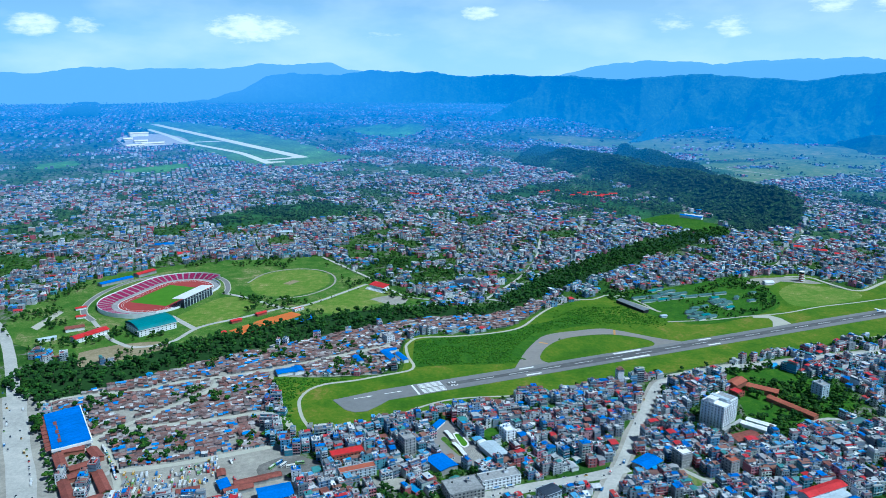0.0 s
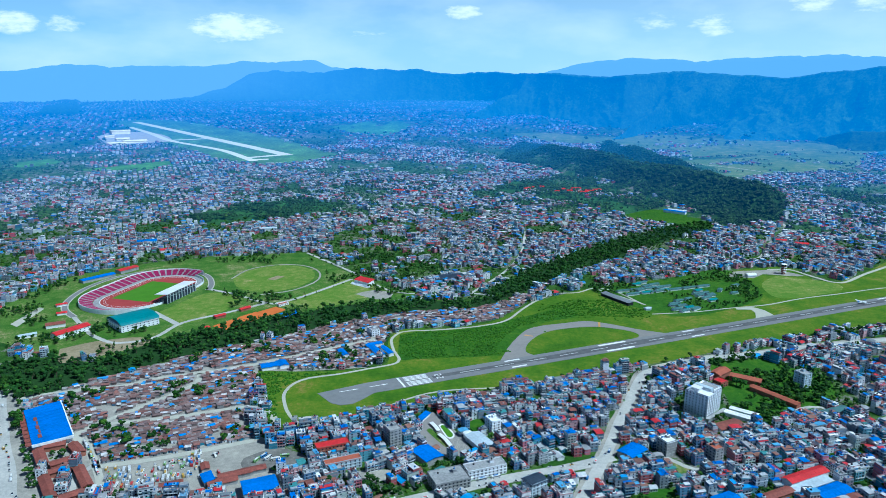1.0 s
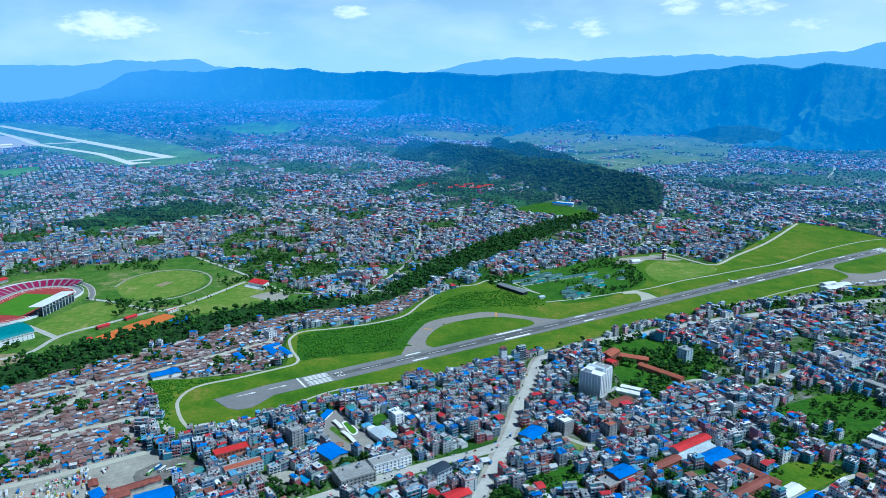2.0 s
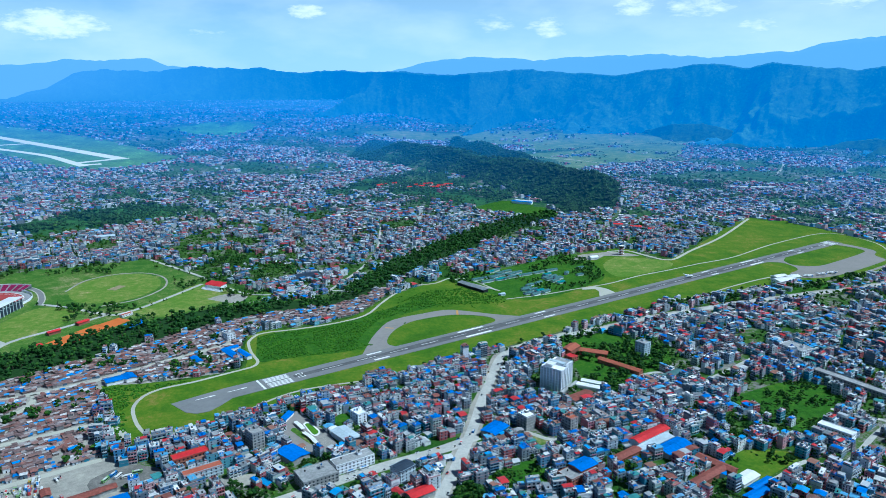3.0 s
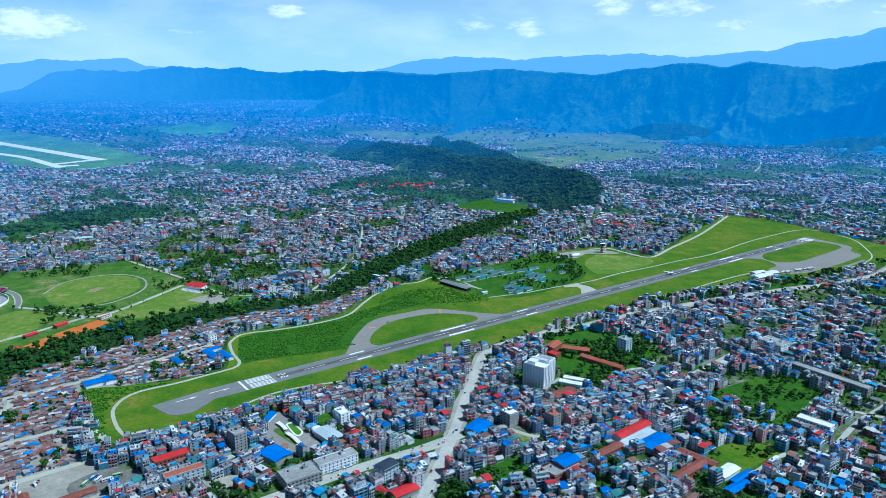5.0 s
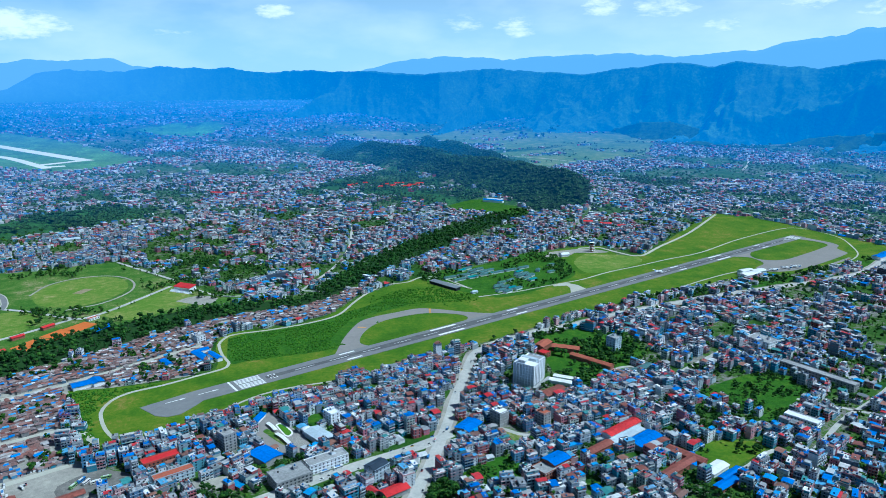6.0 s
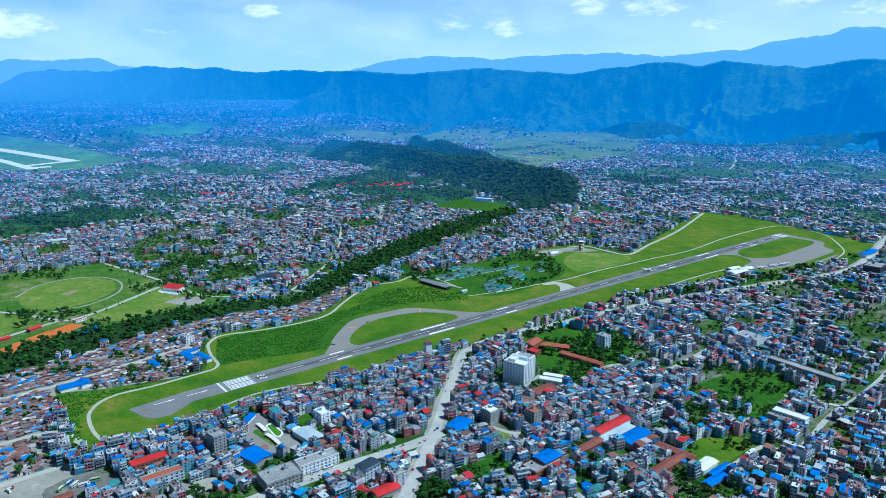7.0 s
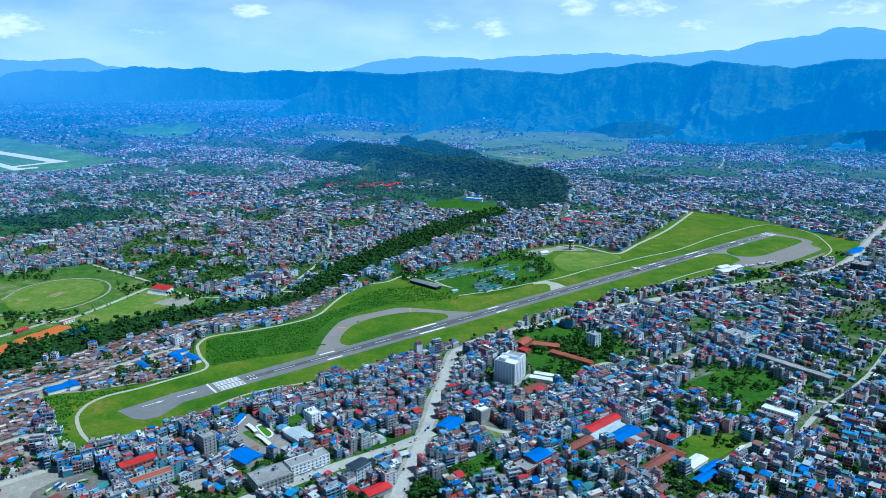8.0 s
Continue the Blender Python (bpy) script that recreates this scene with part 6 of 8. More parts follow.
def traffic_park():
    """The paved yard with painted practice roads and small lawns."""
    patch("paved_yard", PAVED_YARD, 0.3, M["taxiway"], "grey paved traffic park with painted practice roads", rounded=False)
    patch("park_lawn", [(-1, 692), (4, 697), (22, 665), (18, 658)], 0.4, M["meadow"], "narrow bright lawn in the paved yard")
    patch("park_kerb", [(12, 704), (18, 707), (29, 685), (26, 675), (20, 678)], 0.36, M["paint"], "white kerb round a small lawn")
    patch("park_lawn", [(14, 702), (18, 704), (27, 685), (25, 678), (21, 680)], 0.42, M["turf"], "narrow bright lawn in the paved yard")
    for a in ([(4, 707), (8, 699), (12, 688)], [(12, 681), (18, 671), (24, 656)]):
        c = smooth_line(a, 3)
        bm = bmesh.new()
        d = np.gradient(c, axis=0)
        d /= np.linalg.norm(d, axis=1, keepdims=True)
        rows = [[bm.verts.new((p[0] - q[1] * w, p[1] + q[0] * w, z)) for w, z in ((-2.2, 2.6), (2.2, 2.6), (2.2, 2.9), (-2.2, 2.9))] for p, q in zip(c, d)]
        for r0, r1 in zip(rows, rows[1:]):
            for k in range(4):
                bm.faces.new((r0[k], r1[k], r1[(k + 1) % 4], r0[(k + 1) % 4]))
        bm.faces.new(rows[0])
        bm.faces.new(rows[-1][::-1])
        bmesh.ops.recalc_face_normals(bm, faces=bm.faces[:])
        root = empty("canopy", pose(0, 0, 0), "curved white canopy over a waiting bench", "canopy")
        part("canopy_roof", bm, M["white_tin"], root)
        for p in (c[1], c[-2]):
            part("post", tube(p[0], p[1], 0.3, 2.65, 0.15), M["white"], root)
    for cx, cy in ((29, 668), (35, 657)):
        for r in (2.4, 4.4, 6.2):
            ribbon("ring_marking", [(cx + r * math.cos(k * math.tau / 12), cy + r * math.sin(k * math.tau / 12)) for k in range(13)], 0.35, 0.36, M["path"], "painted ring on the paved yard")
    hall("park_shed", "narrow shed with a light blue roof beside the paved yard", -4, 721, 62, 20, 6, 3.2, M["blue_tin"], M["white"], "mono", 0.6)
    patch("market_yard", MARKET_YARD, 0.2, M["yard"], "bare grey yard with parked buses")
    patch("sandy_lot", SANDY_LOT, 0.2, M["dirt"], "pale sandy vacant lot")
    patch("walled_lot", WALLED_LOT, 0.2, M["meadow"], "walled green vacant lot with a pale corner")


M["white_runway"] = painted_haze(patchwork("pale_concrete", [(0.2, (0.68, 0.67, 0.58)), (0.8, (0.84, 0.82, 0.72))], [(0.01, 0.6), (0.06, 0.4)]))
sports_complex()
near_landmarks()
airfield_buildings()
far_airport()
distant_marks()
traffic_park()
first_plane = aircraft(*on_runway(828, 4)[:2], math.degrees(RW_TURN))
for px, py, pt in ((951, 1082, 100), (985, 1088, 110), (1010, 1092, 105)):
    copy_thing(first_plane, pose(px, py, 0.4, 0, 0, pt))


# ======================= the town as a whole =======================
def t_box(x0, x1, y0, y1, z0, z1):
    v = np.array([(x, y, z) for z in (z0, z1) for x, y in ((x0, y0), (x1, y0), (x1, y1), (x0, y1))], float)
    f = np.array([(4, 5, 6, 7), (0, 1, 5, 4), (1, 2, 6, 5), (2, 3, 7, 6), (3, 0, 4, 7)])
    return v, f


def t_join(pieces):
    """Joins (verts, faces, slot) into one template."""
    vs, fs, ss, n = [], [], [], 0
    for v, f, s in pieces:
        vs.append(v)
        fs.append(f + n)
        ss.append(np.full(len(f), s))
        n += len(v)
    return np.concatenate(vs), np.concatenate(fs), np.concatenate(ss)


def t_gable(x0, x1, y0, y1, z, rise):
    ym = (y0 + y1) / 2
    v = np.array([(x0, y0, z), (x1, y0, z), (x1, ym, z + rise), (x0, ym, z + rise), (x0, y1, z), (x1, y1, z)], float)
    f = np.array([(0, 1, 2, 3), (3, 2, 5, 4)])
    return v, f


# slots: 0 wall, 1 flat roof, 2 painted tin, 3 glass, 4 tank
def t_house(level, w, d, n, roof, seed):
    """A plain town house of n storeys. level: 0 full, 1 with storey bands, 2 body and roof alone, 3 a far body."""
    r = random.Random(seed)
    h = n * 3.0 + 0.3
    a, b = w / 2, d / 2
    p = [(*t_box(-a, a, -b, b, -1, h), 0)]
    if level == 4:
        v, f = t_box(-a, a, -b, b, -1, h)
        return v, f, np.array([1 if roof == 0 else 2, 0, 0, 0, 0])
    if level == 3:
        p.append((*t_box(-a * 0.98, a * 0.98, -b * 0.98, b * 0.98, h - 0.6, h + 0.2), 1 if roof == 0 else 2))
        return t_join(p)
    if roof == 0:
        p.append((*t_box(-a - 0.15, a + 0.15, -b - 0.15, b + 0.15, h - 0.15, h + 0.2), 1))
        if level < 2:
            for q in ((-a, a, -b, -b + 0.25), (-a, a, b - 0.25, b), (-a, -a + 0.25, -b, b), (a - 0.25, a, -b, b)):
                p.append((*t_box(*q, h + 0.15, h + 0.95), 0))
        hx, hy = r.uniform(-a + 2, a - 2), r.uniform(-b + 2, b - 2)
        if level < 2 and r.random() < 0.45:                    # a half storey set back on the roof
            u, deep = r.choice((-1, 1)), r.uniform(0.4, 0.65) * d
            y0, y1 = sorted((u * b, u * (b - deep)))
            p.append((*t_box(-a, a * r.uniform(0.3, 1.0), y0, y1, h + 0.15, h + 2.9), 0))
            p.append((*t_box(-a - 0.25, a + 0.25, y0 - 0.25, y1 + 0.25, h + 2.9, h + 3.1), r.choice((1, 1, 2))))
            p.append((*t_box(-a * 0.5 - 0.7, -a * 0.5 + 0.7, (y0 + y1) / 2 - 0.7, (y0 + y1) / 2 + 0.7, h + 3.1, h + 4.4), 4))
        elif r.random() < 0.7:
            p.append((*t_box(hx - 1.8, hx + 1.8, hy - 1.6, hy + 1.6, h + 0.15, h + 2.5), 0))
            p.append((*t_box(hx - 2.1, hx + 2.1, hy - 1.9, hy + 1.9, h + 2.5, h + 2.7), r.choice((1, 1, 2))))
            if level < 2:
                p.append((*t_box(hx - 0.7, hx + 0.7, hy - 0.7, hy + 0.7, h + 2.7, h + 3.9), 4))
        if level == 0:
            for q in range(6):                                 # sheds, crates and racks left on the roof
                cx, cy, cz = r.uniform(-a + 1, a - 1), r.uniform(-b + 1, b - 1), r.uniform(0.5, 1.8)
                p.append((*t_box(cx - r.uniform(0.3, 1.2), cx + r.uniform(0.3, 1.2), cy - r.uniform(0.3, 1.0), cy + r.uniform(0.3, 1.0), h + 0.15, h + 0.2 + cz), r.choice((0, 1, 2, 4))))
        if r.random() < 0.45:
            u = r.choice((-1, 1))
            y0, y1 = sorted((u * b * 0.95, -u * b * r.uniform(0.0, 0.5)))
            p.append((*t_box(-a * 0.96, a * r.uniform(0.2, 0.96), y0, y1, h + 2.2, h + 2.35), 2))
            if level < 2:
                p.append((*t_box(-a * 0.9, a * 0.1, y0 + 0.3, y1 - 0.3, h + 0.2, h + 2.2), 0))
    else:
        rise = 0.9 if roof == 1 else 1.6
        p.append((*t_gable(-a - 0.5, a + 0.5, -b - 0.6, b + 0.6, h, rise), 2))
    if level < 2:
        for s in range(1, n):
            deep = 0.9 if (seed + s) % 3 == 0 else 0.2
            p.append((*t_box(-a - 0.2, a + 0.2, -b - deep, b + 0.2, s * 3.0 + 0.12, s * 3.0 + 0.34), 0))
            if level == 0 and ((seed + s) % 2 == 0 or deep > 0.5):              # balcony fronts
                p.append((*t_box(-a * r.uniform(0.5, 1.0), a * r.uniform(0.5, 1.0), -b - 1.15, -b - 0.95, s * 3.0 + 0.1, s * 3.0 + 1.1), 0))
                if seed % 3:
                    p.append((*t_box(a + 0.75, a + 0.95, -b * r.uniform(0.4, 1.0), b * r.uniform(0.4, 1.0), s * 3.0 + 0.1, s * 3.0 + 1.1), 0))
                    p.append((*t_box(a, a + 0.9, -b * 0.9, b * 0.9, s * 3.0 + 0.02, s * 3.0 + 0.14), 0))
    if level <= 1:
        for s in range(n):
            z0, z1 = s * 3.0 + 0.95, s * 3.0 + 2.4
            for f in range(4):
                k = (3, 3, 2, 2)[f] if level == 0 else (2, 2, 1, 1)[f]
                if (seed + f * 7) % 4 == 0 and level == 0:
                    continue                                   # blind party wall
                for c in range(k):
                    u = (c + 0.5) / k - 0.5
                    g = r.uniform(0.6, 1.0) if f else r.uniform(0.8, min(1.7, w / 6.5))
                    if f < 2:
                        y = (-b - 0.06) if f == 0 else (b + 0.06)
                        p.append((*t_quad((u * w - g, y, z0), (u * w + g, y, z1), 0), 3))
                    else:
                        x = (a + 0.06) if f == 2 else (-a - 0.06)
                        p.append((*t_quad((x, u * d - g, z0), (x, u * d + g, z1), 1), 3))
    return t_join(p)


def t_quad(lo, hi, axis):
    (x0, y0, z0), (x1, y1, z1) = lo, hi
    v = np.array([(x0, y0, z0), (x1, y1, z0), (x1, y1, z1), (x0, y0, z1)], float)
    return v, np.array([(0, 1, 2, 3)])


def spread(name, templates, pick, x, y, turn, sx, sy, sz, materials, label, category, z=None):
    """Sets templates at many places in one mesh."""
    vs, fs, ss, n = [], [], [], 0
    z = np.zeros(len(x)) if z is None else z
    for k, (tv, tf, ts) in enumerate(templates):
        i = np.nonzero(pick == k)[0]
        if not len(i):
            continue
        c, s = np.cos(turn[i])[:, None], np.sin(turn[i])[:, None]
        px, py = tv[None, :, 0] * sx[i][:, None], tv[None, :, 1] * sy[i][:, None]
        far = np.hypot(x[i], y[i])
        base = lie(x[i], y[i], z[i])
        k2 = np.where(far > FLAT, (FLAT + RIM * (1 - np.exp(-(far - FLAT) / RIM))) / far, 1.0)[:, None]
        v = np.stack([base[:, 0:1] + (px * c - py * s) * k2, base[:, 1:2] + (px * s + py * c) * k2, base[:, 2:3] + tv[None, :, 2] * sz[i][:, None] * k2], -1)
        vs.append(v.reshape(-1, 3))
        fs.append((tf[None] + (np.arange(len(i)) * len(tv))[:, None, None]).reshape(-1, tf.shape[1]) + n)
        ss.append(np.tile(ts, len(i)))
        n += len(i) * len(tv)
    if not vs:
        return None
    ob = np_mesh(name, np.concatenate(vs), np.concatenate(fs), materials, np.concatenate(ss))
    return tagged(ob, label, category, kind="stuff")


def builtness(x, y):
    """From 0, overgrown, to 1, built up."""
    coarse = value_noise(x, y, 95, 11) * 0.6 + value_noise(x, y, 38, 12) * 0.4
    mixed = 0.4 * coarse + 0.6 * value_noise(x, y, 26, 14) - 0.03
    return np.where(inside(GREEN_EAST, x, y) | inside(GREEN_MARKET, x, y), mixed, coarse) + np.where(inside(DENSE, x, y), 0.22, 0.0)


def is_free(x, y, size):
    """Where a house of about that size may stand."""
    ok = np.ones(len(x), bool)
    for area in (AIRFIELD, GORGE, HILL, HILL_EAST, COMPOUND, BUSPARK, MILITARY, WOOD_MID, WOOD_SOUTH, GROVE_EAST, GROVE_END, GROVE_PATH, *OPEN_GROUND, *[q[0] for q in FIELDS.values()]):
        ok &= ~inside(area, x, y)
    ok &= from_line([*AIRFIELD, AIRFIELD[0]], x, y) > size * 0.6
    for area in (GORGE, COMPOUND):
        ok &= from_line([*area, area[0]], x, y) > size * 0.5
    ok &= from_line(HIGHWAY, x, y) > 7 + size * 0.5
    ok &= from_line(HIGHWAY_W, x, y) > 9 + size * 0.55
    ok &= from_line(AVENUE, x, y) > 22 + size * 0.6
    for q in LANES:
        ok &= from_line(q, x, y) > 3.5 + size * 0.5
    for cx, cy, a, hw, hd in KEEP_OUT:
        dx, dy = x - cx, y - cy
        u, v = dx * math.cos(a) + dy * math.sin(a), -dx * math.sin(a) + dy * math.cos(a)
        ok &= ~((abs(u) < hw + size * 0.4) & (abs(v) < hd + size * 0.4))
    return ok


def lots(cell, near, far, seed, turn=22.0, bearings=(-37, 53), loose=0.16):
    """Jittered building lots on a turned grid, in a ring of the plan."""
    g = np.random.default_rng(seed)
    n = int(2 * far / cell) + 1
    i, j = np.meshgrid(np.arange(n) - n // 2, np.arange(n) - n // 2)
    u, v = i.ravel() * cell, j.ravel() * cell
    u = u + g.uniform(-loose, loose, len(u)) * cell
    v = v + g.uniform(-loose, loose, len(v)) * cell
    a = radians(turn)
    x, y = u * math.cos(a) - v * math.sin(a), u * math.sin(a) + v * math.cos(a)
    dist, b = np.hypot(x, y), np.degrees(np.arctan2(x, y))
    ok = (dist > near) & (dist <= far) & (b > bearings[0]) & (b < bearings[1])
    return x[ok], y[ok], g


def town_turn(x, y, g):
    t = 22 + 26 * (value_noise(x, y, 210, 4) - 0.5) * 2
    return np.radians(np.round(t / 12) * 12 + g.choice([0, 90], len(x)) + g.normal(0, 2.5, len(x)))


SIZES = [(9, 12, 3), (9.5, 11, 2), (10, 13, 4), (12, 9.5, 3), (8.5, 10, 3), (13, 15, 3), (10, 11, 2), (8, 13, 4), (11, 11, 1), (9.5, 13, 5)]
TIN_SIZES = [(9, 12, 2), (11, 8.5, 1), (9, 12, 3), (15, 9, 1)]
WEIGHTS = np.array([12, 13, 7, 10, 12, 4, 10, 4, 8, 1, 7, 8, 3, 4], float)
TOWN_MATS = [M["wall_island"], M["roof_island"], M["tin_island"], M["glass"], M["tank_island"]]


def house_templates(level):
    t = [t_house(level, w, d, n, 0, 10 + k) for k, (w, d, n) in enumerate(SIZES)]
    if level < 2:
        t += [t_house(level, w, d, n, 0, 110 + k) for k, (w, d, n) in enumerate(SIZES)]
        t += [t_house(level, w * (0.72, 1.2)[k % 2], d * (1.15, 0.85)[k % 2], n + (k % 3 == 0), 0, 210 + k) for k, (w, d, n) in enumerate(SIZES)]
    return t, [t_house(level, w, d, n, 1 + k % 2, 40 + k) for k, (w, d, n) in enumerate(TIN_SIZES)]


def town_lots(cell, near, far, seed, low):
    x, y, g = lots(cell, near, far, seed)
    ok = is_free(x, y, 8.0) & ~inside(SLUM, x, y) & ~inside(STRIP, x, y)
    gap = builtness(x, y)
    if near > 2600:
        gap = 0.5 * gap + 0.5 * value_noise(x, y, 330, 13)
    ok &= gap > low
    for area, share in SPARSE:
        ok &= ~inside(area, x, y) | ((g.random(len(x)) < share + 0.15) if area is LEAFY_QUARTER else 0.7 * value_noise(x, y, 130, 33) + 0.3 * value_noise(x, y, 45, 34) > 0.80 - 0.9 * share)
    rural = np.clip((np.degrees(np.arctan2(x, y)) - 12) / 10, 0, 1) * np.clip((np.hypot(x, y) - 3300) / 700, 0, 1)
    ok &= (g.random(len(x)) > rural * 0.72) | (value_noise(x, y, 160, 31) > 0.62)
    ok &= g.random(len(x)) < np.where((near < 1000) & (x > 240) & ~inside(DENSE, x, y), 0.70, 0.92)
    x, y = x[ok], y[ok]
    pick = g.choice(14, len(x), p=WEIGHTS / WEIGHTS.sum())
    return x, y, pick, town_turn(x, y, g), g


def crowd(name, level, cell, near, far, seed, label, low=0.33, mats=None):
    x, y, pick, turn, g = town_lots(cell, near, far, seed, low)
    flat, tin = house_templates(level)
    variants = len(flat) // 10
    pick = np.where(pick < 10, pick + 10 * g.integers(0, variants, len(x)), len(flat) + pick - 10)
    s = g.uniform(0.85, 1.2, (3, len(x))) * (0.8, 0.93, 1.0, 0.95, 1.3)[level]
    one = np.ones(len(x), bool)
    if level == 0:
        one = ~single_houses(x, y, pick, turn, len(flat))
    spread(name, flat + tin, pick[one], x[one], y[one], turn[one], s[0][one], s[1][one], (g.uniform(0.9, 1.1, len(x)) * (1.0 if level == 0 else 0.82))[one], mats or TOWN_MATS, label, "houses")
    return len(x)


# ---- houses near enough to be told apart ----
def concrete_house(w, d, n, seed):
    r = random.Random(seed)
    root = empty("town_house", pose(0, 0, -500), "flat-roofed concrete town house of %s" % ("one storey", "two storeys", "three storeys", "four storeys", "five storeys")[n - 1], "house", "town houses")
    a, b, h = w / 2, d / 2, n * 3.0 + 0.3
    part("wall", box(-a, a, -b, b, -1, h), M["wall_object"], root)
    for s in range(1, n):
        deep = 1.1 if (seed + s) % 3 else 0.2
        band = box(-a - 0.2, a + 0.2, -b - deep, b + 0.2, s * 3.0 + 0.12, s * 3.0 + 0.36)
        if deep > 1:
            box(-a - 0.2, a + 0.2, -b - deep, -b - deep + 0.15, s * 3.0 + 0.36, s * 3.0 + 1.15, band)
        part("floor_band", band, M["wall_object"], root)
    part("roof_slab", box(-a - 0.15, a + 0.15, -b - 0.15, b + 0.15, h, h + 0.2), M["roof_object"], root)
    part("parapet", parapet_mesh(a, b, h + 0.2, 0.25, 0.8), M["wall_object"], root)
    hx, hy = r.uniform(-a + 2.4, a - 2.4), r.uniform(-b + 2.4, b - 2.4)
    if seed % 3 == 0:
        u = 1 if seed % 2 else -1
        y0, y1 = sorted((u * b, u * b * 0.05))
        head = part("upper_room", box(-a, a * 0.7, y0, y1, h + 0.2, h + 2.9), M["wall_object"], root)
        part("upper_roof", box(-a - 0.25, a * 0.7 + 0.5, y0 - 0.25, y1 + 0.25, h + 2.9, h + 3.1), M["roof_object"], head)
        water_tank(root, -a * 0.4, (y0 + y1) / 2, h + 3.1)
    elif r.random() < 0.75:
        head = part("stair_head", box(hx - 1.8, hx + 1.8, hy - 1.6, hy + 1.6, h + 0.2, h + 2.6), M["wall_object"], root)
        part("stair_roof", box(hx - 2.1, hx + 2.1, hy - 1.9, hy + 1.9, h + 2.6, h + 2.8), M["roof_object"], head)
        water_tank(root, hx, hy, h + 2.8)
    else:
        water_tank(root, hx, hy, h + 0.2)
    if r.random() < 0.55:
        u = r.choice((-1, 1))
        y0, y1 = sorted((u * b * 0.95, -u * b * r.uniform(0.0, 0.5)))
        bm = box(-a * 0.96, a * r.uniform(0.2, 0.96), y0, y1, h + 2.2, h + 2.32)
        for x in (-a * 0.9, 0):
            for y in (y0 + 0.2, y1 - 0.2):
                box(x - 0.08, x + 0.08, y - 0.08, y + 0.08, h + 0.2, h + 2.2, bm)
        part("roof_canopy", bm, M["tin_object"], root)
    for s in range(n):
        z = s * 3.0 + 0.95
        for c in (-0.27, 0.27):
            window_at(root, c * w, -b, z, 0, 1.7, 1.45)
        window_at(root, a, (-0.2 if s % 2 else 0.2) * d, z, 90, 1.7, 1.45)
        if seed % 2:
            window_at(root, -a, 0.15 * d, z, -90, 1.7, 1.45)
    return root


def tin_house(w, d, n, seed):
    root = empty("tin_roof_house", pose(0, 0, -500), "small house under a painted tin roof", "house", "tin-roofed houses")
    a, b, h = w / 2, d / 2, n * 3.0 + 0.3
    part("wall", box(-a, a, -b, b, -1, h), M["wall_object"], root)
    part("roof", gable(-a - 0.5, a + 0.5, -b - 0.6, b + 0.6, h, 0.9 + 0.7 * (seed % 2), 0.12), M["tin_object"], root)
    for s in range(n):
        for c in (-0.27, 0.27):
            window_at(root, c * w, -b, s * 3.0 + 0.95, 0, 1.4, 1.4)
        window_at(root, a, 0, s * 3.0 + 0.95, 90, 1.4, 1.4)
    part("door", box(-0.5, 0.5, -b - 0.08, -b + 0.02, 0, 2.05), M["dark"], root)
    return root


def single_houses(x, y, pick, turn, flat):
    """Stands the nearest houses as things of their own, and says which lots they took."""
    order = np.argsort(np.hypot(x, y))
    taken = np.zeros(len(x), bool)
    kinds = {}
    for limit, ok in ((104, pick < flat), (56, pick >= flat)):
        for i in [k for k in order if ok[k]][:limit]:
            key = int(pick[i])
            if key not in kinds:
                if key < flat:
                    w, d, n = SIZES[key % 10]
                    kinds[key] = concrete_house(w, d, n, 10 + key)
                else:
                    w, d, n = TIN_SIZES[key - flat]
                    kinds[key] = tin_house(w, d, n, key)
            t = math.degrees(turn[i])
            face = math.degrees(math.atan2(-y[i], -x[i]))        # the windowed front is turned to face the camera
            t = min((t + q for q in (0, 90, 180, 270)), key=lambda q: abs((q - 90 - face + 180) % 360 - 180))
            copy_thing(kinds[key], pose(x[i], y[i], 0, 0, 0, t) @ Matrix.Diagonal((0.8, 0.8, 0.95, 1)))
            taken[i] = True
    for ob in kinds.values():                                  # the patterns themselves are not part of the town
        for o in (*ob.children_recursive, ob):
            bpy.data.objects.remove(o)
    return taken


# ---- the crowded quarter of low tin sheds ----
def t_shed(w, d, h, rise):
    return t_join([(*t_box(-w / 2, w / 2, -d / 2, d / 2, -1, h), 0), (*t_gable(-w / 2 - 0.4, w / 2 + 0.4, -d / 2 - 0.5, d / 2 + 0.5, h, rise), 1)])


SHEDS = [(4.8, 3.9, 2.3, 0.5), (6.2, 4.0, 2.5, 0.6), (4.0, 3.6, 2.1, 0.4), (8.2, 4.2, 2.5, 0.7), (4.6, 4.5, 2.7, 0.5), (5.8, 4.6, 4.2, 0.7)]


def shed_thing(w, d, h, rise):
    root = empty("tin_shed", pose(0, 0, -500), "low shed under a rusty tin roof in a crowded row", "shed", "tin sheds")
    part("wall", box(-w / 2, w / 2, -d / 2, d / 2, -1, h), M["wall_object"], root)
    part("roof", gable(-w / 2 - 0.4, w / 2 + 0.4, -d / 2 - 0.5, d / 2 + 0.5, h, rise, 0.1), M["rust_object"], root)
    part("door", box(-0.5, 0.5, -d / 2 - 0.06, -d / 2 + 0.02, 0, 2.0), M["dark"], root)
    return root


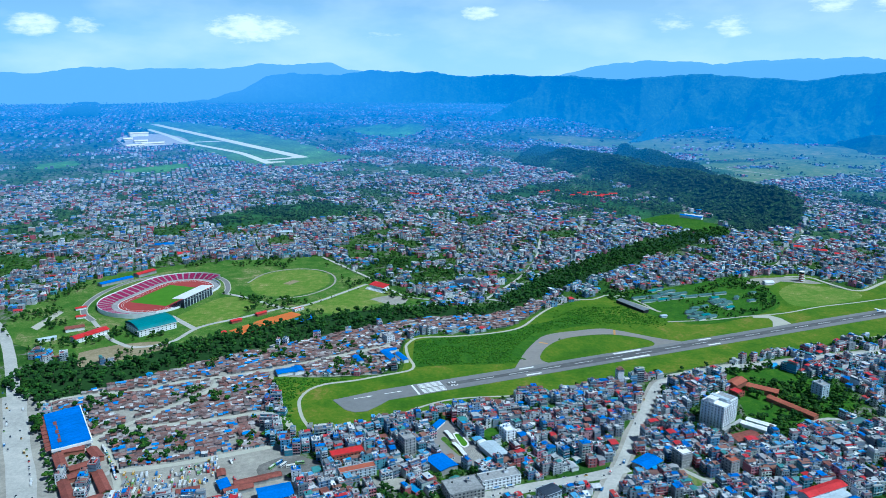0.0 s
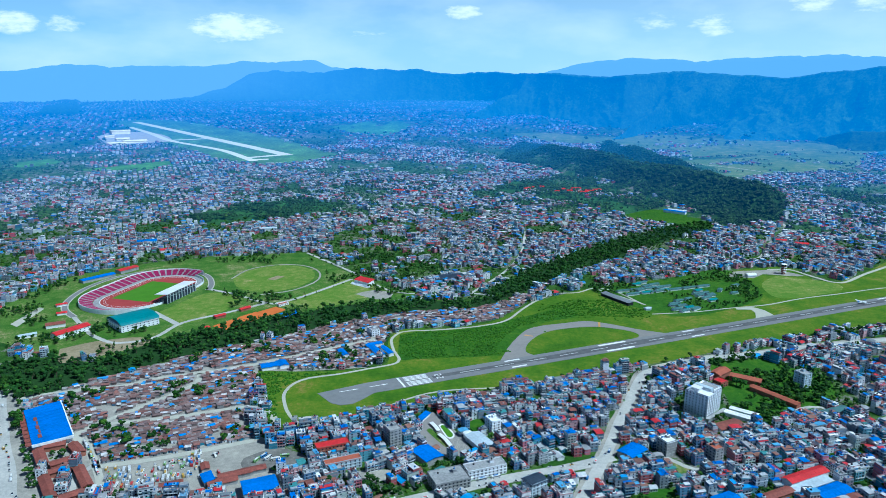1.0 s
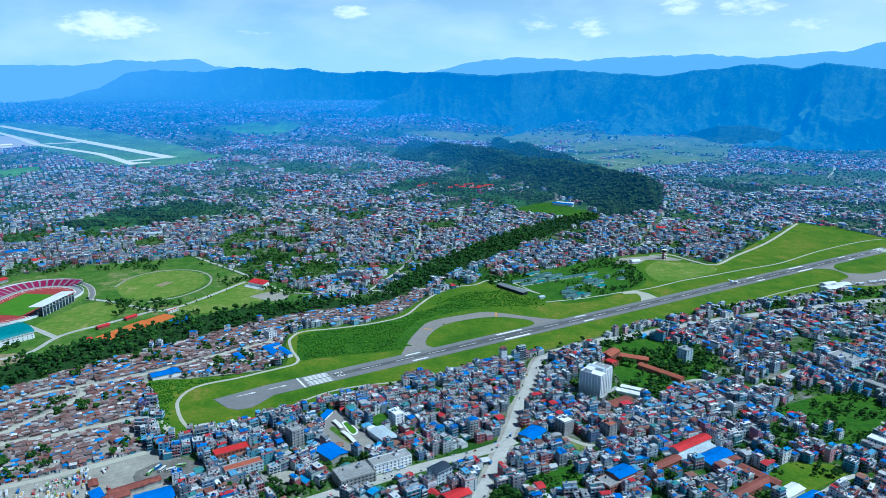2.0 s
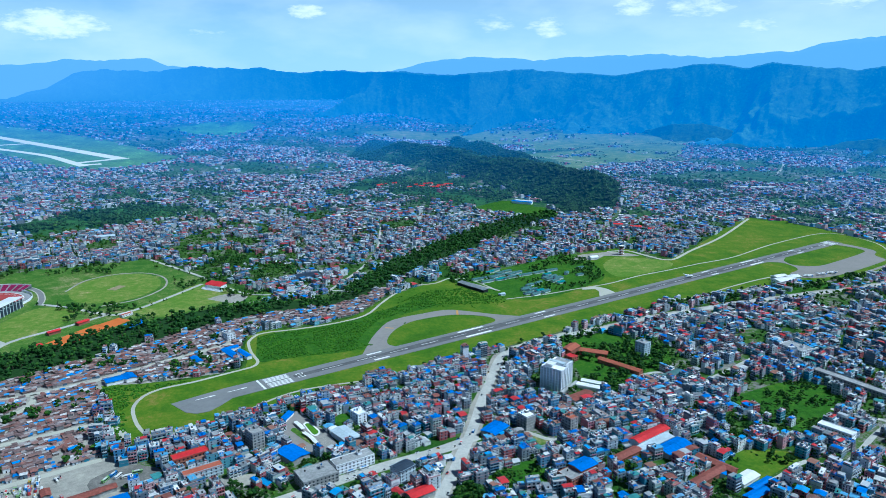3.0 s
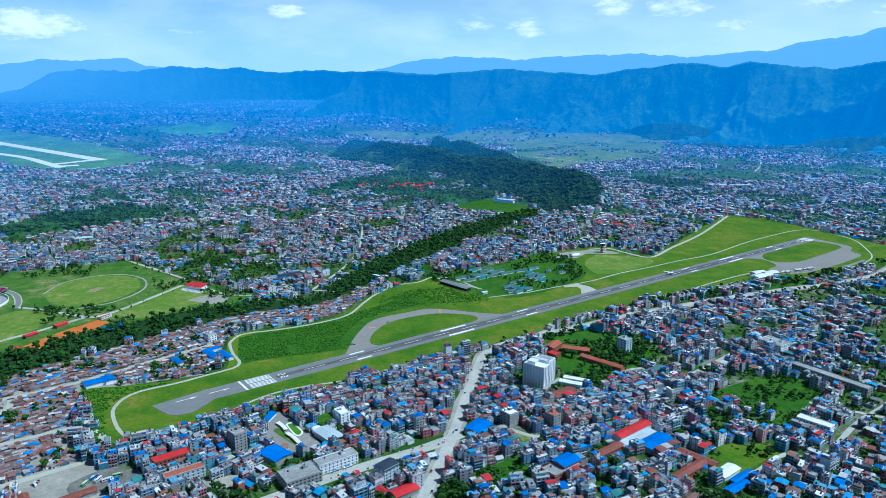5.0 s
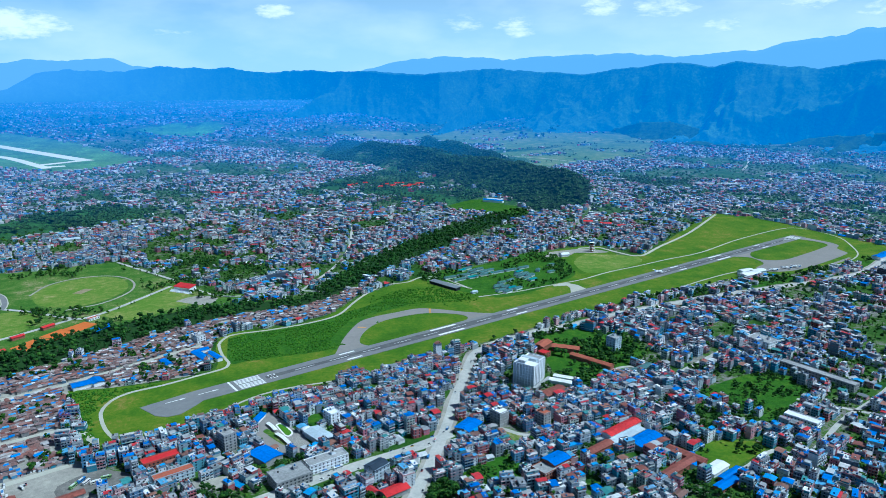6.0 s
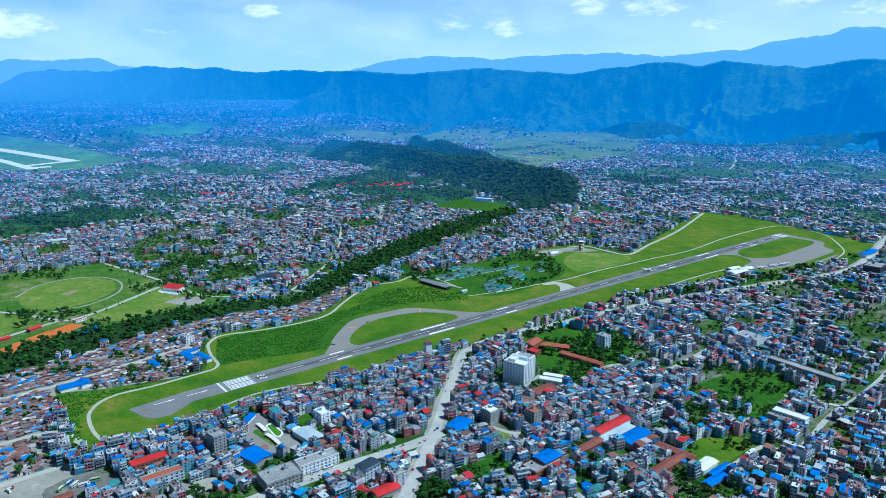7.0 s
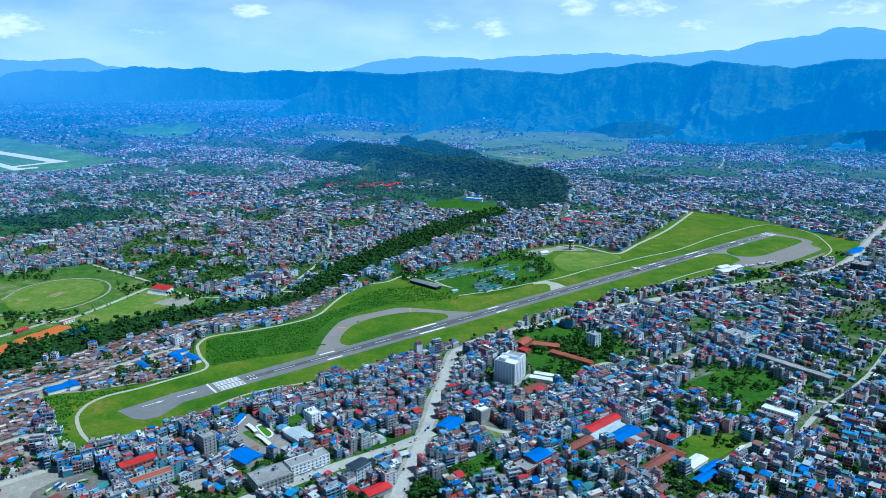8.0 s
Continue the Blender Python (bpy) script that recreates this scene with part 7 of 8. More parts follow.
def shed_quarter():
    kinds = [shed_thing(*s) for s in SHEDS]
    singles = 0
    for area, seed in ((SLUM, 61), (STRIP, 62)):
        g = np.random.default_rng(seed)
        q = np.array(area, float)
        cx, cy = q.mean(0)
        a = radians(27)
        i, j = np.meshgrid(np.arange(-72, 73) * 5.3, np.arange(-115, 116) * 4.2)
        u, v = i.ravel() + g.uniform(-1.1, 1.1, i.size), j.ravel() + g.uniform(-0.7, 0.7, i.size)
        x, y = cx + u * math.cos(a) - v * math.sin(a), cy + u * math.sin(a) + v * math.cos(a)
        ok = inside(area, x, y) & (g.random(len(x)) < 0.9)
        for line in LANES_WEST:
            ok &= from_line(line, x, y) > 6.6
        ok &= (value_noise(x, y, 22, 41) > 0.2) & ~inside(AIRFIELD, x, y) & ~inside(BUSPARK, x, y) & ~inside(GORGE, x, y)
        ok &= from_line(PATH_RING, x, y) > 7
        for kx, ky, ka, hw, hd in KEEP_OUT:
            dx, dy = x - kx, y - ky
            uu, vv = dx * math.cos(ka) + dy * math.sin(ka), -dx * math.sin(ka) + dy * math.cos(ka)
            ok &= ~((abs(uu) < hw + 3) & (abs(vv) < hd + 3))
        x, y = x[ok], y[ok]
        pick = g.choice(6, len(x), p=[0.27, 0.22, 0.2, 0.12, 0.13, 0.06])
        turn = a + g.normal(0, 0.09, len(x)) + np.where(g.random(len(x)) < 0.15, math.pi / 2, 0) + 0.9 * (value_noise(x, y, 70, 44) - 0.5)
        order = np.argsort(np.hypot(x, y))[:max(0, 106 - singles)] if area is SLUM else []
        one = np.ones(len(x), bool)
        for k in order:
            copy_thing(kinds[pick[k]], pose(x[k], y[k], 0, 0, 0, math.degrees(turn[k])))
            one[k] = False
            singles += 1
        s = g.uniform(0.9, 1.15, (2, len(x)))
        spread("tin_sheds", [t_shed(*k) for k in SHEDS], pick[one], x[one], y[one], turn[one], s[0][one], s[1][one], g.uniform(0.7, 1.3, one.sum()), [M["shed_wall"], M["rust_island"]], "crowded low sheds under rusty tin roofs", "sheds")
    for ob in kinds:
        for o in (*ob.children_recursive, ob):
            bpy.data.objects.remove(o)


# ---- vehicles ----
def bus(ln, w, h, label, category, cabin=False):
    root = empty(category, pose(0, 0, -500), label, category, "parked vehicles" if category == "bus" else "cars on the road")
    if cabin:
        part("body", box(-ln / 2, ln / 2, -w / 2, w / 2, 0.35, h * 0.6, bevel=0.12), M["bus_paint"], root)
        bm = box(-ln * 0.28, ln * 0.22, -w * 0.44, w * 0.44, h * 0.6, h)
        for v in bm.verts:
            if v.co.z > h * 0.9:
                v.co.x *= 0.75
        part("cabin", bm, M["glass"], root)
    else:
        part("body", box(-ln / 2, ln / 2, -w / 2, w / 2, 0.45, h, bevel=0.15), M["bus_paint"], root)
        part("window_band", box(-ln / 2 + 0.4, ln / 2 + 0.04, -w / 2 - 0.03, w / 2 + 0.03, h * 0.52, h * 0.8), M["glass"], root)
        part("roof_rack", box(-ln * 0.3, ln * 0.25, -w * 0.35, w * 0.35, h, h + 0.2), M["bus_paint"], root)
    for x in (-ln * 0.32, ln * 0.32):
        r = 0.48 if not cabin else 0.32
        shared_part(("axle", r, w), lambda: tube(0, 0, -w / 2, w / 2, r, n=10), M["rubber"], root, pose(x, 0, r, 90, 0, 0), "axle")
    return root


def along(line, step, offset, seed, jitter=4.0):
    c = smooth_line(line, 4.0)
    g = random.Random(seed)
    seg = np.hypot(*np.diff(c, axis=0).T)
    s = np.concatenate([[0], np.cumsum(seg)])
    out, at = [], step * 0.5
    while at < s[-1]:
        q = at + g.uniform(-jitter, jitter)
        x, y = np.interp(q, s, c[:, 0]), np.interp(q, s, c[:, 1])
        x2, y2 = np.interp(q + 2, s, c[:, 0]), np.interp(q + 2, s, c[:, 1])
        t = math.atan2(y2 - y, x2 - x)
        o = g.choice(offset) + g.uniform(-0.6, 0.6)
        out.append((x - math.sin(t) * o, y + math.cos(t) * o, math.degrees(t)))
        at += step
    return out


def vehicles():
    coach = bus(9.0, 2.4, 3.1, "painted coach with a dark window band", "bus")
    van = bus(5.4, 2.0, 2.3, "white minibus with dark windows", "bus")
    car = bus(4.2, 1.75, 1.5, "small car with dark windows", "car", True)
    g = random.Random(8)
    for row in range(6):
        for k in range(30):
            x, y = -325 + k * 4.3 + row * 3.0 + g.uniform(-0.5, 0.5), 574 + row * 10.6 + k * 1.45 + g.uniform(-1, 1)
            if g.random() < 0.62 and inside(BUSPARK, x, y) and from_line(LANES_WEST[3], x, y) > 7 and clear_of_buildings(np.array([x]), np.array([y]))[0] and x < -215:
                copy_thing(coach if g.random() < 0.5 else van, pose(x, y, 0.15, 0, 0, (108 if row % 2 else 100) + g.uniform(-6, 6)))
    for x0, y0, n in ((-352, 668, 4), (-336, 646, 5), (-322, 624, 4)):
        for k in range(n):
            copy_thing(coach if g.random() < 0.62 else van, pose(x0 + k * 2.9 + g.uniform(-0.5, 0.5), y0 - k * 4.3 + g.uniform(-1, 1), 0.15, 0, 0, -55 + g.uniform(-6, 6)))
    for k in range(34):
        x, y = g.uniform(-258, -172), g.uniform(588, 652)
        if inside(BUSPARK, x, y) and clear_of_buildings(np.array([x]), np.array([y]))[0] and not (-215 < x < -170 and 615 < y < 640):
            copy_thing(van if k % 3 else car, pose(x, y, 0.15, 0, 0, g.choice((20, 110)) + g.uniform(-12, 12)))
    for x, y, t in ((-163, 640, 60), (-158, 636, 62), (-150, 634, 20), (-168, 632, 64), (-142, 640, 10), (-385, 662, 30), (-372, 666, 30), (65, 600, 20), (52, 596, 20), (262, 693, -35)):
        copy_thing(coach, pose(x, y, 0.2, 0, 0, t))
    for line, step, offset, seed in ((HIGHWAY[:16], 30, (-5, -2.5, 2.5, 5), 3), (HIGHWAY_W, 13, (-6.5, -3, 3, 6.5), 4), (AVENUE[:7], 10, (-11, -8, -5, 5, 8, 11), 5)):
        for x, y, t in along(line, step, offset, seed):
            copy_thing(car if g.random() < 0.75 else van, pose(x, y, 0.45, 0, 0, t + g.choice((0, 180))))
    for k in range(24):
        copy_thing(car, pose(786 + (k % 8) * 4.6 + (k // 8) * 5, 1010 + (k // 8) * 14 + (k % 8) * 2.2 + g.uniform(-1, 1), 0.3, 0, 0, 115))
    for ob in (coach, van, car):
        for o in (*ob.children_recursive, ob):
            bpy.data.objects.remove(o)


# ======================= trees =======================
def t_clump(r, seed, squash=0.8, octa=False):
    """One lump of foliage: a small uneven many-sided body."""
    g = random.Random(seed)
    if octa:
        v = [(1, 0, 0), (0, 1, 0), (-1, 0, 0), (0, -1, 0), (0, 0, 1), (0, 0, -0.8)]
        f = [(0, 1, 4), (1, 2, 4), (2, 3, 4), (3, 0, 4), (1, 0, 5), (2, 1, 5), (3, 2, 5), (0, 3, 5)]
    else:
        p = (1 + 5 ** 0.5) / 2
        v = [(-1, p, 0), (1, p, 0), (-1, -p, 0), (1, -p, 0), (0, -1, p), (0, 1, p), (0, -1, -p), (0, 1, -p), (p, 0, -1), (p, 0, 1), (-p, 0, -1), (-p, 0, 1)]
        v = [tuple(q / 1.902 for q in a) for a in v]
        f = [(0, 11, 5), (0, 5, 1), (0, 1, 7), (0, 7, 10), (0, 10, 11), (1, 5, 9), (5, 11, 4), (11, 10, 2), (10, 7, 6), (7, 1, 8), (3, 9, 4), (3, 4, 2), (3, 2, 6), (3, 6, 8), (3, 8, 9), (4, 9, 5), (2, 4, 11), (6, 2, 10), (8, 6, 7), (9, 8, 1)]
    v = np.array([[q * r * g.uniform(0.7, 1.25) for q in a] for a in v])
    v[:, 2] *= squash
    return v, np.array(f)


def t_tree(height, spreadr, clumps, seed, octa=False, palm=False):
    g = random.Random(seed)
    p = []
    for k in range(clumps):
        a = g.uniform(0, math.tau)
        u = g.random()
        z = height * (0.42 + 0.5 * u)
        rr = spreadr * math.sqrt(max(0.05, 1 - (2 * u - 0.8) ** 2)) * g.uniform(0.25, 0.85)
        v, f = t_clump(spreadr * g.uniform(0.3, 0.52) * (1.35 if clumps < 5 else 1.0), seed * 31 + k, 0.75, octa)
        p.append((v + np.array([rr * math.cos(a), rr * math.sin(a), z]), f, 0))
    if not octa:
        n = 5
        ring = [(math.cos(q * math.tau / n), math.sin(q * math.tau / n)) for q in range(n)]
        v = np.array([(0.35 * a, 0.35 * b, -0.5) for a, b in ring] + [(0.16 * a, 0.16 * b, height * 0.6) for a, b in ring])
        f = []
        for q in range(n):
            f += [(q, (q + 1) % n, n + (q + 1) % n), (q, n + (q + 1) % n, n + q)]
        p.append((v, np.array(f), 1))
    return t_join(p)


def trees(name, x, y, g, templates, scale, label, category="trees", mats=None):
    n = len(x)
    s = g.uniform(0.7, 1.3, n) * scale
    spread(name, templates, g.integers(0, len(templates), n), x, y, g.uniform(0, math.tau, n), s, s, s * g.uniform(0.85, 1.2, n), mats or [M["leaf"], M["bark"]], label, category)


def in_area(area, cell, seed, margin=0.0):
    g = np.random.default_rng(seed)
    q = np.array(area, float)
    lo, hi = q.min(0), q.max(0)
    n = int((hi[0] - lo[0]) * (hi[1] - lo[1]) / cell ** 2)
    x, y = g.uniform(lo[0], hi[0], n), g.uniform(lo[1], hi[1], n)
    ok = inside(area, x, y)
    return x[ok], y[ok], g


NEAR_TREES = [t_tree(8.5, 4.2, 6, 3), t_tree(10, 4.6, 7, 4), t_tree(7, 3.6, 6, 5), t_tree(9, 5.2, 7, 6)]
MID_TREES = [t_tree(9, 4.6, 5, 13), t_tree(10, 4.8, 6, 14), t_tree(7.5, 4.2, 5, 15)]
FAR_TREES = [t_tree(9, 6.0, 3, 23, True), t_tree(10, 6.5, 4, 24, True), t_tree(8, 5.5, 3, 25, True)]
BUSHES = [(t_join([(t_clump(1.6, 50 + k, 0.7)[0] + np.array([0, 0, 0.6]), t_clump(1.6, 50 + k, 0.7)[1], 0), (t_clump(1.1, 60 + k, 0.7)[0] + np.array([1.4, 0.5, 0.4]), t_clump(1.1, 60 + k, 0.7)[1], 0)])) for k in range(3)]


LOOP_LINE = [tuple(on_runway(*q)[:2]) for q in [(181, 56), (210, 84), (240, 107), (269, 113), (298, 111), (342, 106), (363, 89), (379, 68), (397, 43), (424, 9)]]


def build_trees():
    x, y, g = in_area(GORGE, 8.5, 70)
    trees("gorge_wood", x, y, g, MID_TREES, 1.0, "dense dark green woods along the river gorge", "woods", [M["gorge_leaf"], M["bark"]])
    for area, seed in ((HILL, 71), (HILL_EAST, 72)):
        x, y, g = in_area(area, 7.8, seed)
        ok = (~inside(GLADE, x, y) | (g.random(len(x)) < 0.12)) & ~inside(RIVER_BEND, x, y) & (value_noise(x, y, 55, 27) > 0.10)
        x, y = x[ok], y[ok]
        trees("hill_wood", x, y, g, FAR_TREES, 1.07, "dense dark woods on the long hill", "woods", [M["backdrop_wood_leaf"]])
    x, y, g = in_area(HILL_WEST, 12, 171)
    ok = (value_noise(x, y, 70, 25) > 0.50) & is_free_of_roads(x, y)
    trees("slope_wood", x[ok], y[ok], g, FAR_TREES, 1.0, "trees on the slope beside the long hill", "woods", [HAZY["leaf"]])
    x, y, g = in_area(LEAFY_QUARTER, 9.5, 172)
    ok = (value_noise(x, y, 30, 26) > 0.4) & is_free_of_roads(x, y)
    trees("leafy_quarter_trees", x[ok], y[ok], g, MID_TREES, 0.8, "leafy trees between scattered small houses", "trees")
    for line in TREE_BELTS:
        pts = np.array([p[:2] for q in range(4) for p in along(line, 9, (-18, -9, 0, 9, 18), 40 + q, 4)])
        trees("tree_belt", pts[:, 0], pts[:, 1], np.random.default_rng(173), FAR_TREES, 1.0, "dark belt of trees across the town", "trees", [HAZY["leaf"]])
    x, y, g = in_area(WOOD_MID, 11, 73)
    ok = value_noise(x, y, 60, 5) > 0.46
    trees("town_wood", x[ok], y[ok], g, FAR_TREES, 1.1, "dark grove in the middle of the town", "woods", [M["backdrop_wood_leaf"]])
    x, y, g = in_area(WOOD_SOUTH, 7.5, 74)
    ok = (value_noise(x, y, 45, 6) > 0.40) & is_free_of_roads(x, y)
    trees("highway_grove", x[ok], y[ok], g, NEAR_TREES, 0.85, "leafy grove between houses and highway", "woods")
    for area, seed in ((GROVE_EAST, 174), (GROVE_END, 175), (GROVE_PATH, 176)):
        x, y, g = in_area(area, 7.0, seed)
        ok = (value_noise(x, y, 40, 6) > 0.3) & is_free_of_roads(x, y)
        trees("highway_grove", x[ok], y[ok], g, MID_TREES, 0.95, "leafy grove between houses and highway", "woods")
    for area, seed, cell in ((SCRUB_AREA, 75, 2.9), (SCRUB_NORTH, 76, 3.4), (SCRUB_CORNER, 77, 2.8), (AIRFIELD, 78, 8.5)):
        x, y, g = in_area(area, cell, seed)
        ok = (0.6 * value_noise(x, y, 34, 7) + 0.4 * value_noise(x, y, 11, 8) > (0.27 if area is not AIRFIELD else 0.60)) & (from_line([*area, area[0]], x, y) > (14 if area is AIRFIELD else 5) * g.random(len(x))) & (from_line([tuple(on_runway(-110, 0)[:2]), tuple(on_runway(1360, 0)[:2])], x, y) > (42 if area is AIRFIELD else 20)) & (y > 0.3 * x + (940 if area is AIRFIELD else 0)) & ((x < 360) | (area is not AIRFIELD)) & (from_line(PATH_RING, x, y) > 5) & (from_line(PATH_NORTH, x, y) > 5) & (from_line(LOOP_LINE, x, y) > 17)
        trees("scrub", x[ok], y[ok], g, BUSHES, 0.85, "low green scrub bushes on the airfield", "bushes", [M["bush_leaf"]])
    # trees among the houses
    for name, near, far, cell, templates, scale, low in (("town_trees", 480, 780, 9.4, NEAR_TREES, 0.72, 0.45), ("town_trees", 780, 1000, 9.4, MID_TREES, 0.76, 0.46), ("mid_trees", 1000, 1300, 12, MID_TREES, 0.72, 0.42), ("mid_trees", 1300, 1900, 13, FAR_TREES, 0.72, 0.43),
                                                     ("far_trees", 1900, 2700, 15.5, FAR_TREES, 0.95, 0.46),
                                                     ("valley_trees", 2700, 4200, 23, FAR_TREES, 0.95, 0.47), ("valley_edge_trees", 4200, 11500, 88, FAR_TREES, 2.1, 0.50)):
        x, y, g = lots(cell, near, far, 80 + int(near), turn=41, loose=0.6)
        ok = np.ones(len(x), bool)
        for area in (AIRFIELD, GORGE, HILL, HILL_EAST, BUSPARK, SLUM, STRIP, COMPOUND, WOOD_SOUTH, GROVE_EAST, GROVE_END, *OPEN_GROUND, *[q[0] for q in FIELDS.values()]):
            ok &= ~inside(area, x, y)
        ok &= is_free_of_roads(x, y)
        gap = builtness(x, y)
        leafy = 0.14 * np.clip((np.degrees(np.arctan2(x, y)) - 24) / 8, 0, 1) * (np.hypot(x, y) < 1400)
        ok &= (gap < low + leafy) | (g.random(len(x)) < (0.5 if near < 1000 else 0.42 if near < 2000 else 0.05))
        for area in (DRYFIELDS, VALLEY_FARMS):                 # hedges and clumps alone on the open fields
            ok &= ~inside(area, x, y) | (value_noise(x, y, 70, 35) > 0.66)
        ok &= g.random(len(x)) < 0.8
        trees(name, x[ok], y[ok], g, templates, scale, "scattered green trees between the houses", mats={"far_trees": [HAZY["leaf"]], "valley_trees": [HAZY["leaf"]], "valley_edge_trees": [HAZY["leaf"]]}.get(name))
    x, y, g = lots(6.2, 480, 860, 301, turn=12, loose=0.7)
    gap = builtness(x, y)
    ok = is_free(x, y, 3.0) & ~inside(SLUM, x, y) & ~inside(STRIP, x, y) & (gap < 0.40) & (g.random(len(x)) < 0.75)
    trees("yard_bushes", x[ok], y[ok], g, BUSHES, 1.05, "weeds and bushes on rough ground between houses", "bushes")
    for key, cell, low in (("park_meadow", 4.2, 0.42), ("garden", 6, 0.45), ("small_lot", 4, 0.45), ("vacant_lot", 5, 0.62)):
        x, y, g = in_area(FIELDS[key][0], cell, 95)
        ok = value_noise(x, y, 24, 17) > low
        trees("meadow_bushes", x[ok], y[ok], g, BUSHES + NEAR_TREES[2:3], 0.75, "bushes and small trees on rough grass", "bushes")
    for line in ([(-20, 1000), (-100, 719)], [*PATH_SOUTH]):
        pts = np.array([p[:2] for p in along(line, 5.5, (-9, -7, -6, -10), 33, 2.5)])
        g = np.random.default_rng(34)
        ok = (g.random(len(pts)) < 0.6) & ~inside(AIRFIELD, pts[:, 0], pts[:, 1])
        trees("fence_bushes", pts[ok, 0], pts[ok, 1], g, BUSHES + NEAR_TREES[2:3], 0.7, "bushes along the airfield fence", "bushes")
    pts = np.array([p[:2] for line, off in ((AVENUE[:7], (-22, -24, -26)), (AVENUE[:7], (23, 26)), (HIGHWAY[14:24], (-12, -14, -17, 12, 15, 18))) for p in along(line, 8, off, 35, 3)])
    g = np.random.default_rng(36)
    ok = (g.random(len(pts)) < 0.45) & clear_of_buildings(pts[:, 0], pts[:, 1])
    trees("roadside_trees", pts[ok, 0], pts[ok, 1], g, NEAR_TREES, 0.8, "leafy trees along the road")
    lines = ([(-269, 1133), (-250, 1134), (-218, 1165), (-142, 1277)], [(-64, 1201), (-150, 1330), (-260, 1480)], [(-387, 1211), (-340, 1185), (-269, 1133)], [(-456, 1430), (-364, 1445), (-273, 1470)])
    pts = np.array([p[:2] for line in lines for p in along(line, 8, (-9, -8, 8, 9), 37, 3)])
    ok = g.random(len(pts)) < 0.5
    trees("hedge_trees", pts[ok, 0], pts[ok, 1], g, MID_TREES, 0.55, "hedge and small trees along a compound road")
    x, y, g = in_area(SLUM, 10, 97)
    ok = (value_noise(x, y, 34, 19) > 0.53) & is_free_of_roads(x, y)
    trees("quarter_trees", x[ok], y[ok], g, NEAR_TREES, 0.8, "small trees between the tin sheds")
    x, y, g = in_area(MILITARY, 8, 90)
    ok = (value_noise(x, y, 40, 9) > 0.52) & clear_of_buildings(x, y)
    trees("barrack_trees", x[ok], y[ok], g, MID_TREES, 0.7, "scattered trees round the barracks")
    x, y, g = in_area(COMPOUND, 9, 91)
    ok = (value_noise(x, y, 40, 15) > 0.58) & stadium_clear(x, y)
    trees("compound_trees", x[ok], y[ok], g, MID_TREES, 0.8, "scattered trees on the sports ground")


def is_free_of_roads(x, y):
    ok = (from_line(HIGHWAY, x, y) > 11) & (from_line(HIGHWAY_W, x, y) > 11) & (from_line(AVENUE, x, y) > 22)
    for q in LANES:
        ok &= from_line(q, x, y) > 6
    return ok & clear_of_buildings(x, y)


def clear_of_buildings(x, y):
    ok = np.ones(len(x), bool)
    for cx, cy, a, hw, hd in KEEP_OUT:
        dx, dy = x - cx, y - cy
        u, v = dx * math.cos(a) + dy * math.sin(a), -dx * math.sin(a) + dy * math.cos(a)
        ok &= ~((abs(u) < hw + 2.5) & (abs(v) < hd + 2.5))
    return ok


def stadium_clear(x, y):
    ok = np.ones(len(x), bool)
    for q in ("football_field", "ball_field"):
        ok &= ~inside(FIELDS[q][0], x, y)
    return ok & (np.hypot(x + 503, y - 1207) > 150) & (np.hypot(x + 290, y - 1285) > 100) & (np.hypot(x + 285, y - 1065) > 55)


def single_tree(height, wide, seed):
    """A tree of its own: tapered trunk, limbs and a crown of many small leaf clumps."""
    g = random.Random(seed)
    root = empty("tree", pose(0, 0, -500), "leafy dark green tree between houses", "tree", "street trees")
    part("trunk", tube(0, 0, -0.5, height * 0.55, 0.32, 0.14, 8), M["bark"], root)
    for k in range(2):
        a = k * math.tau / 2 + g.uniform(-0.4, 0.4)
        bm = tube(0, 0, 0, wide * 0.75, 0.12, 0.04, 6)
        part("limb", bm, M["bark"], root, m=Matrix.Translation((0, 0, height * g.uniform(0.38, 0.52))) @ Euler((0, radians(52), a)).to_matrix().to_4x4())
    v, f, s = t_join([(q[0] + np.array(c), q[1], 0) for q, c in crown_clumps(height, wide, g)])
    crown = np_mesh("crown", v, f, [M["leaf"]])
    crown.parent = root
    return root


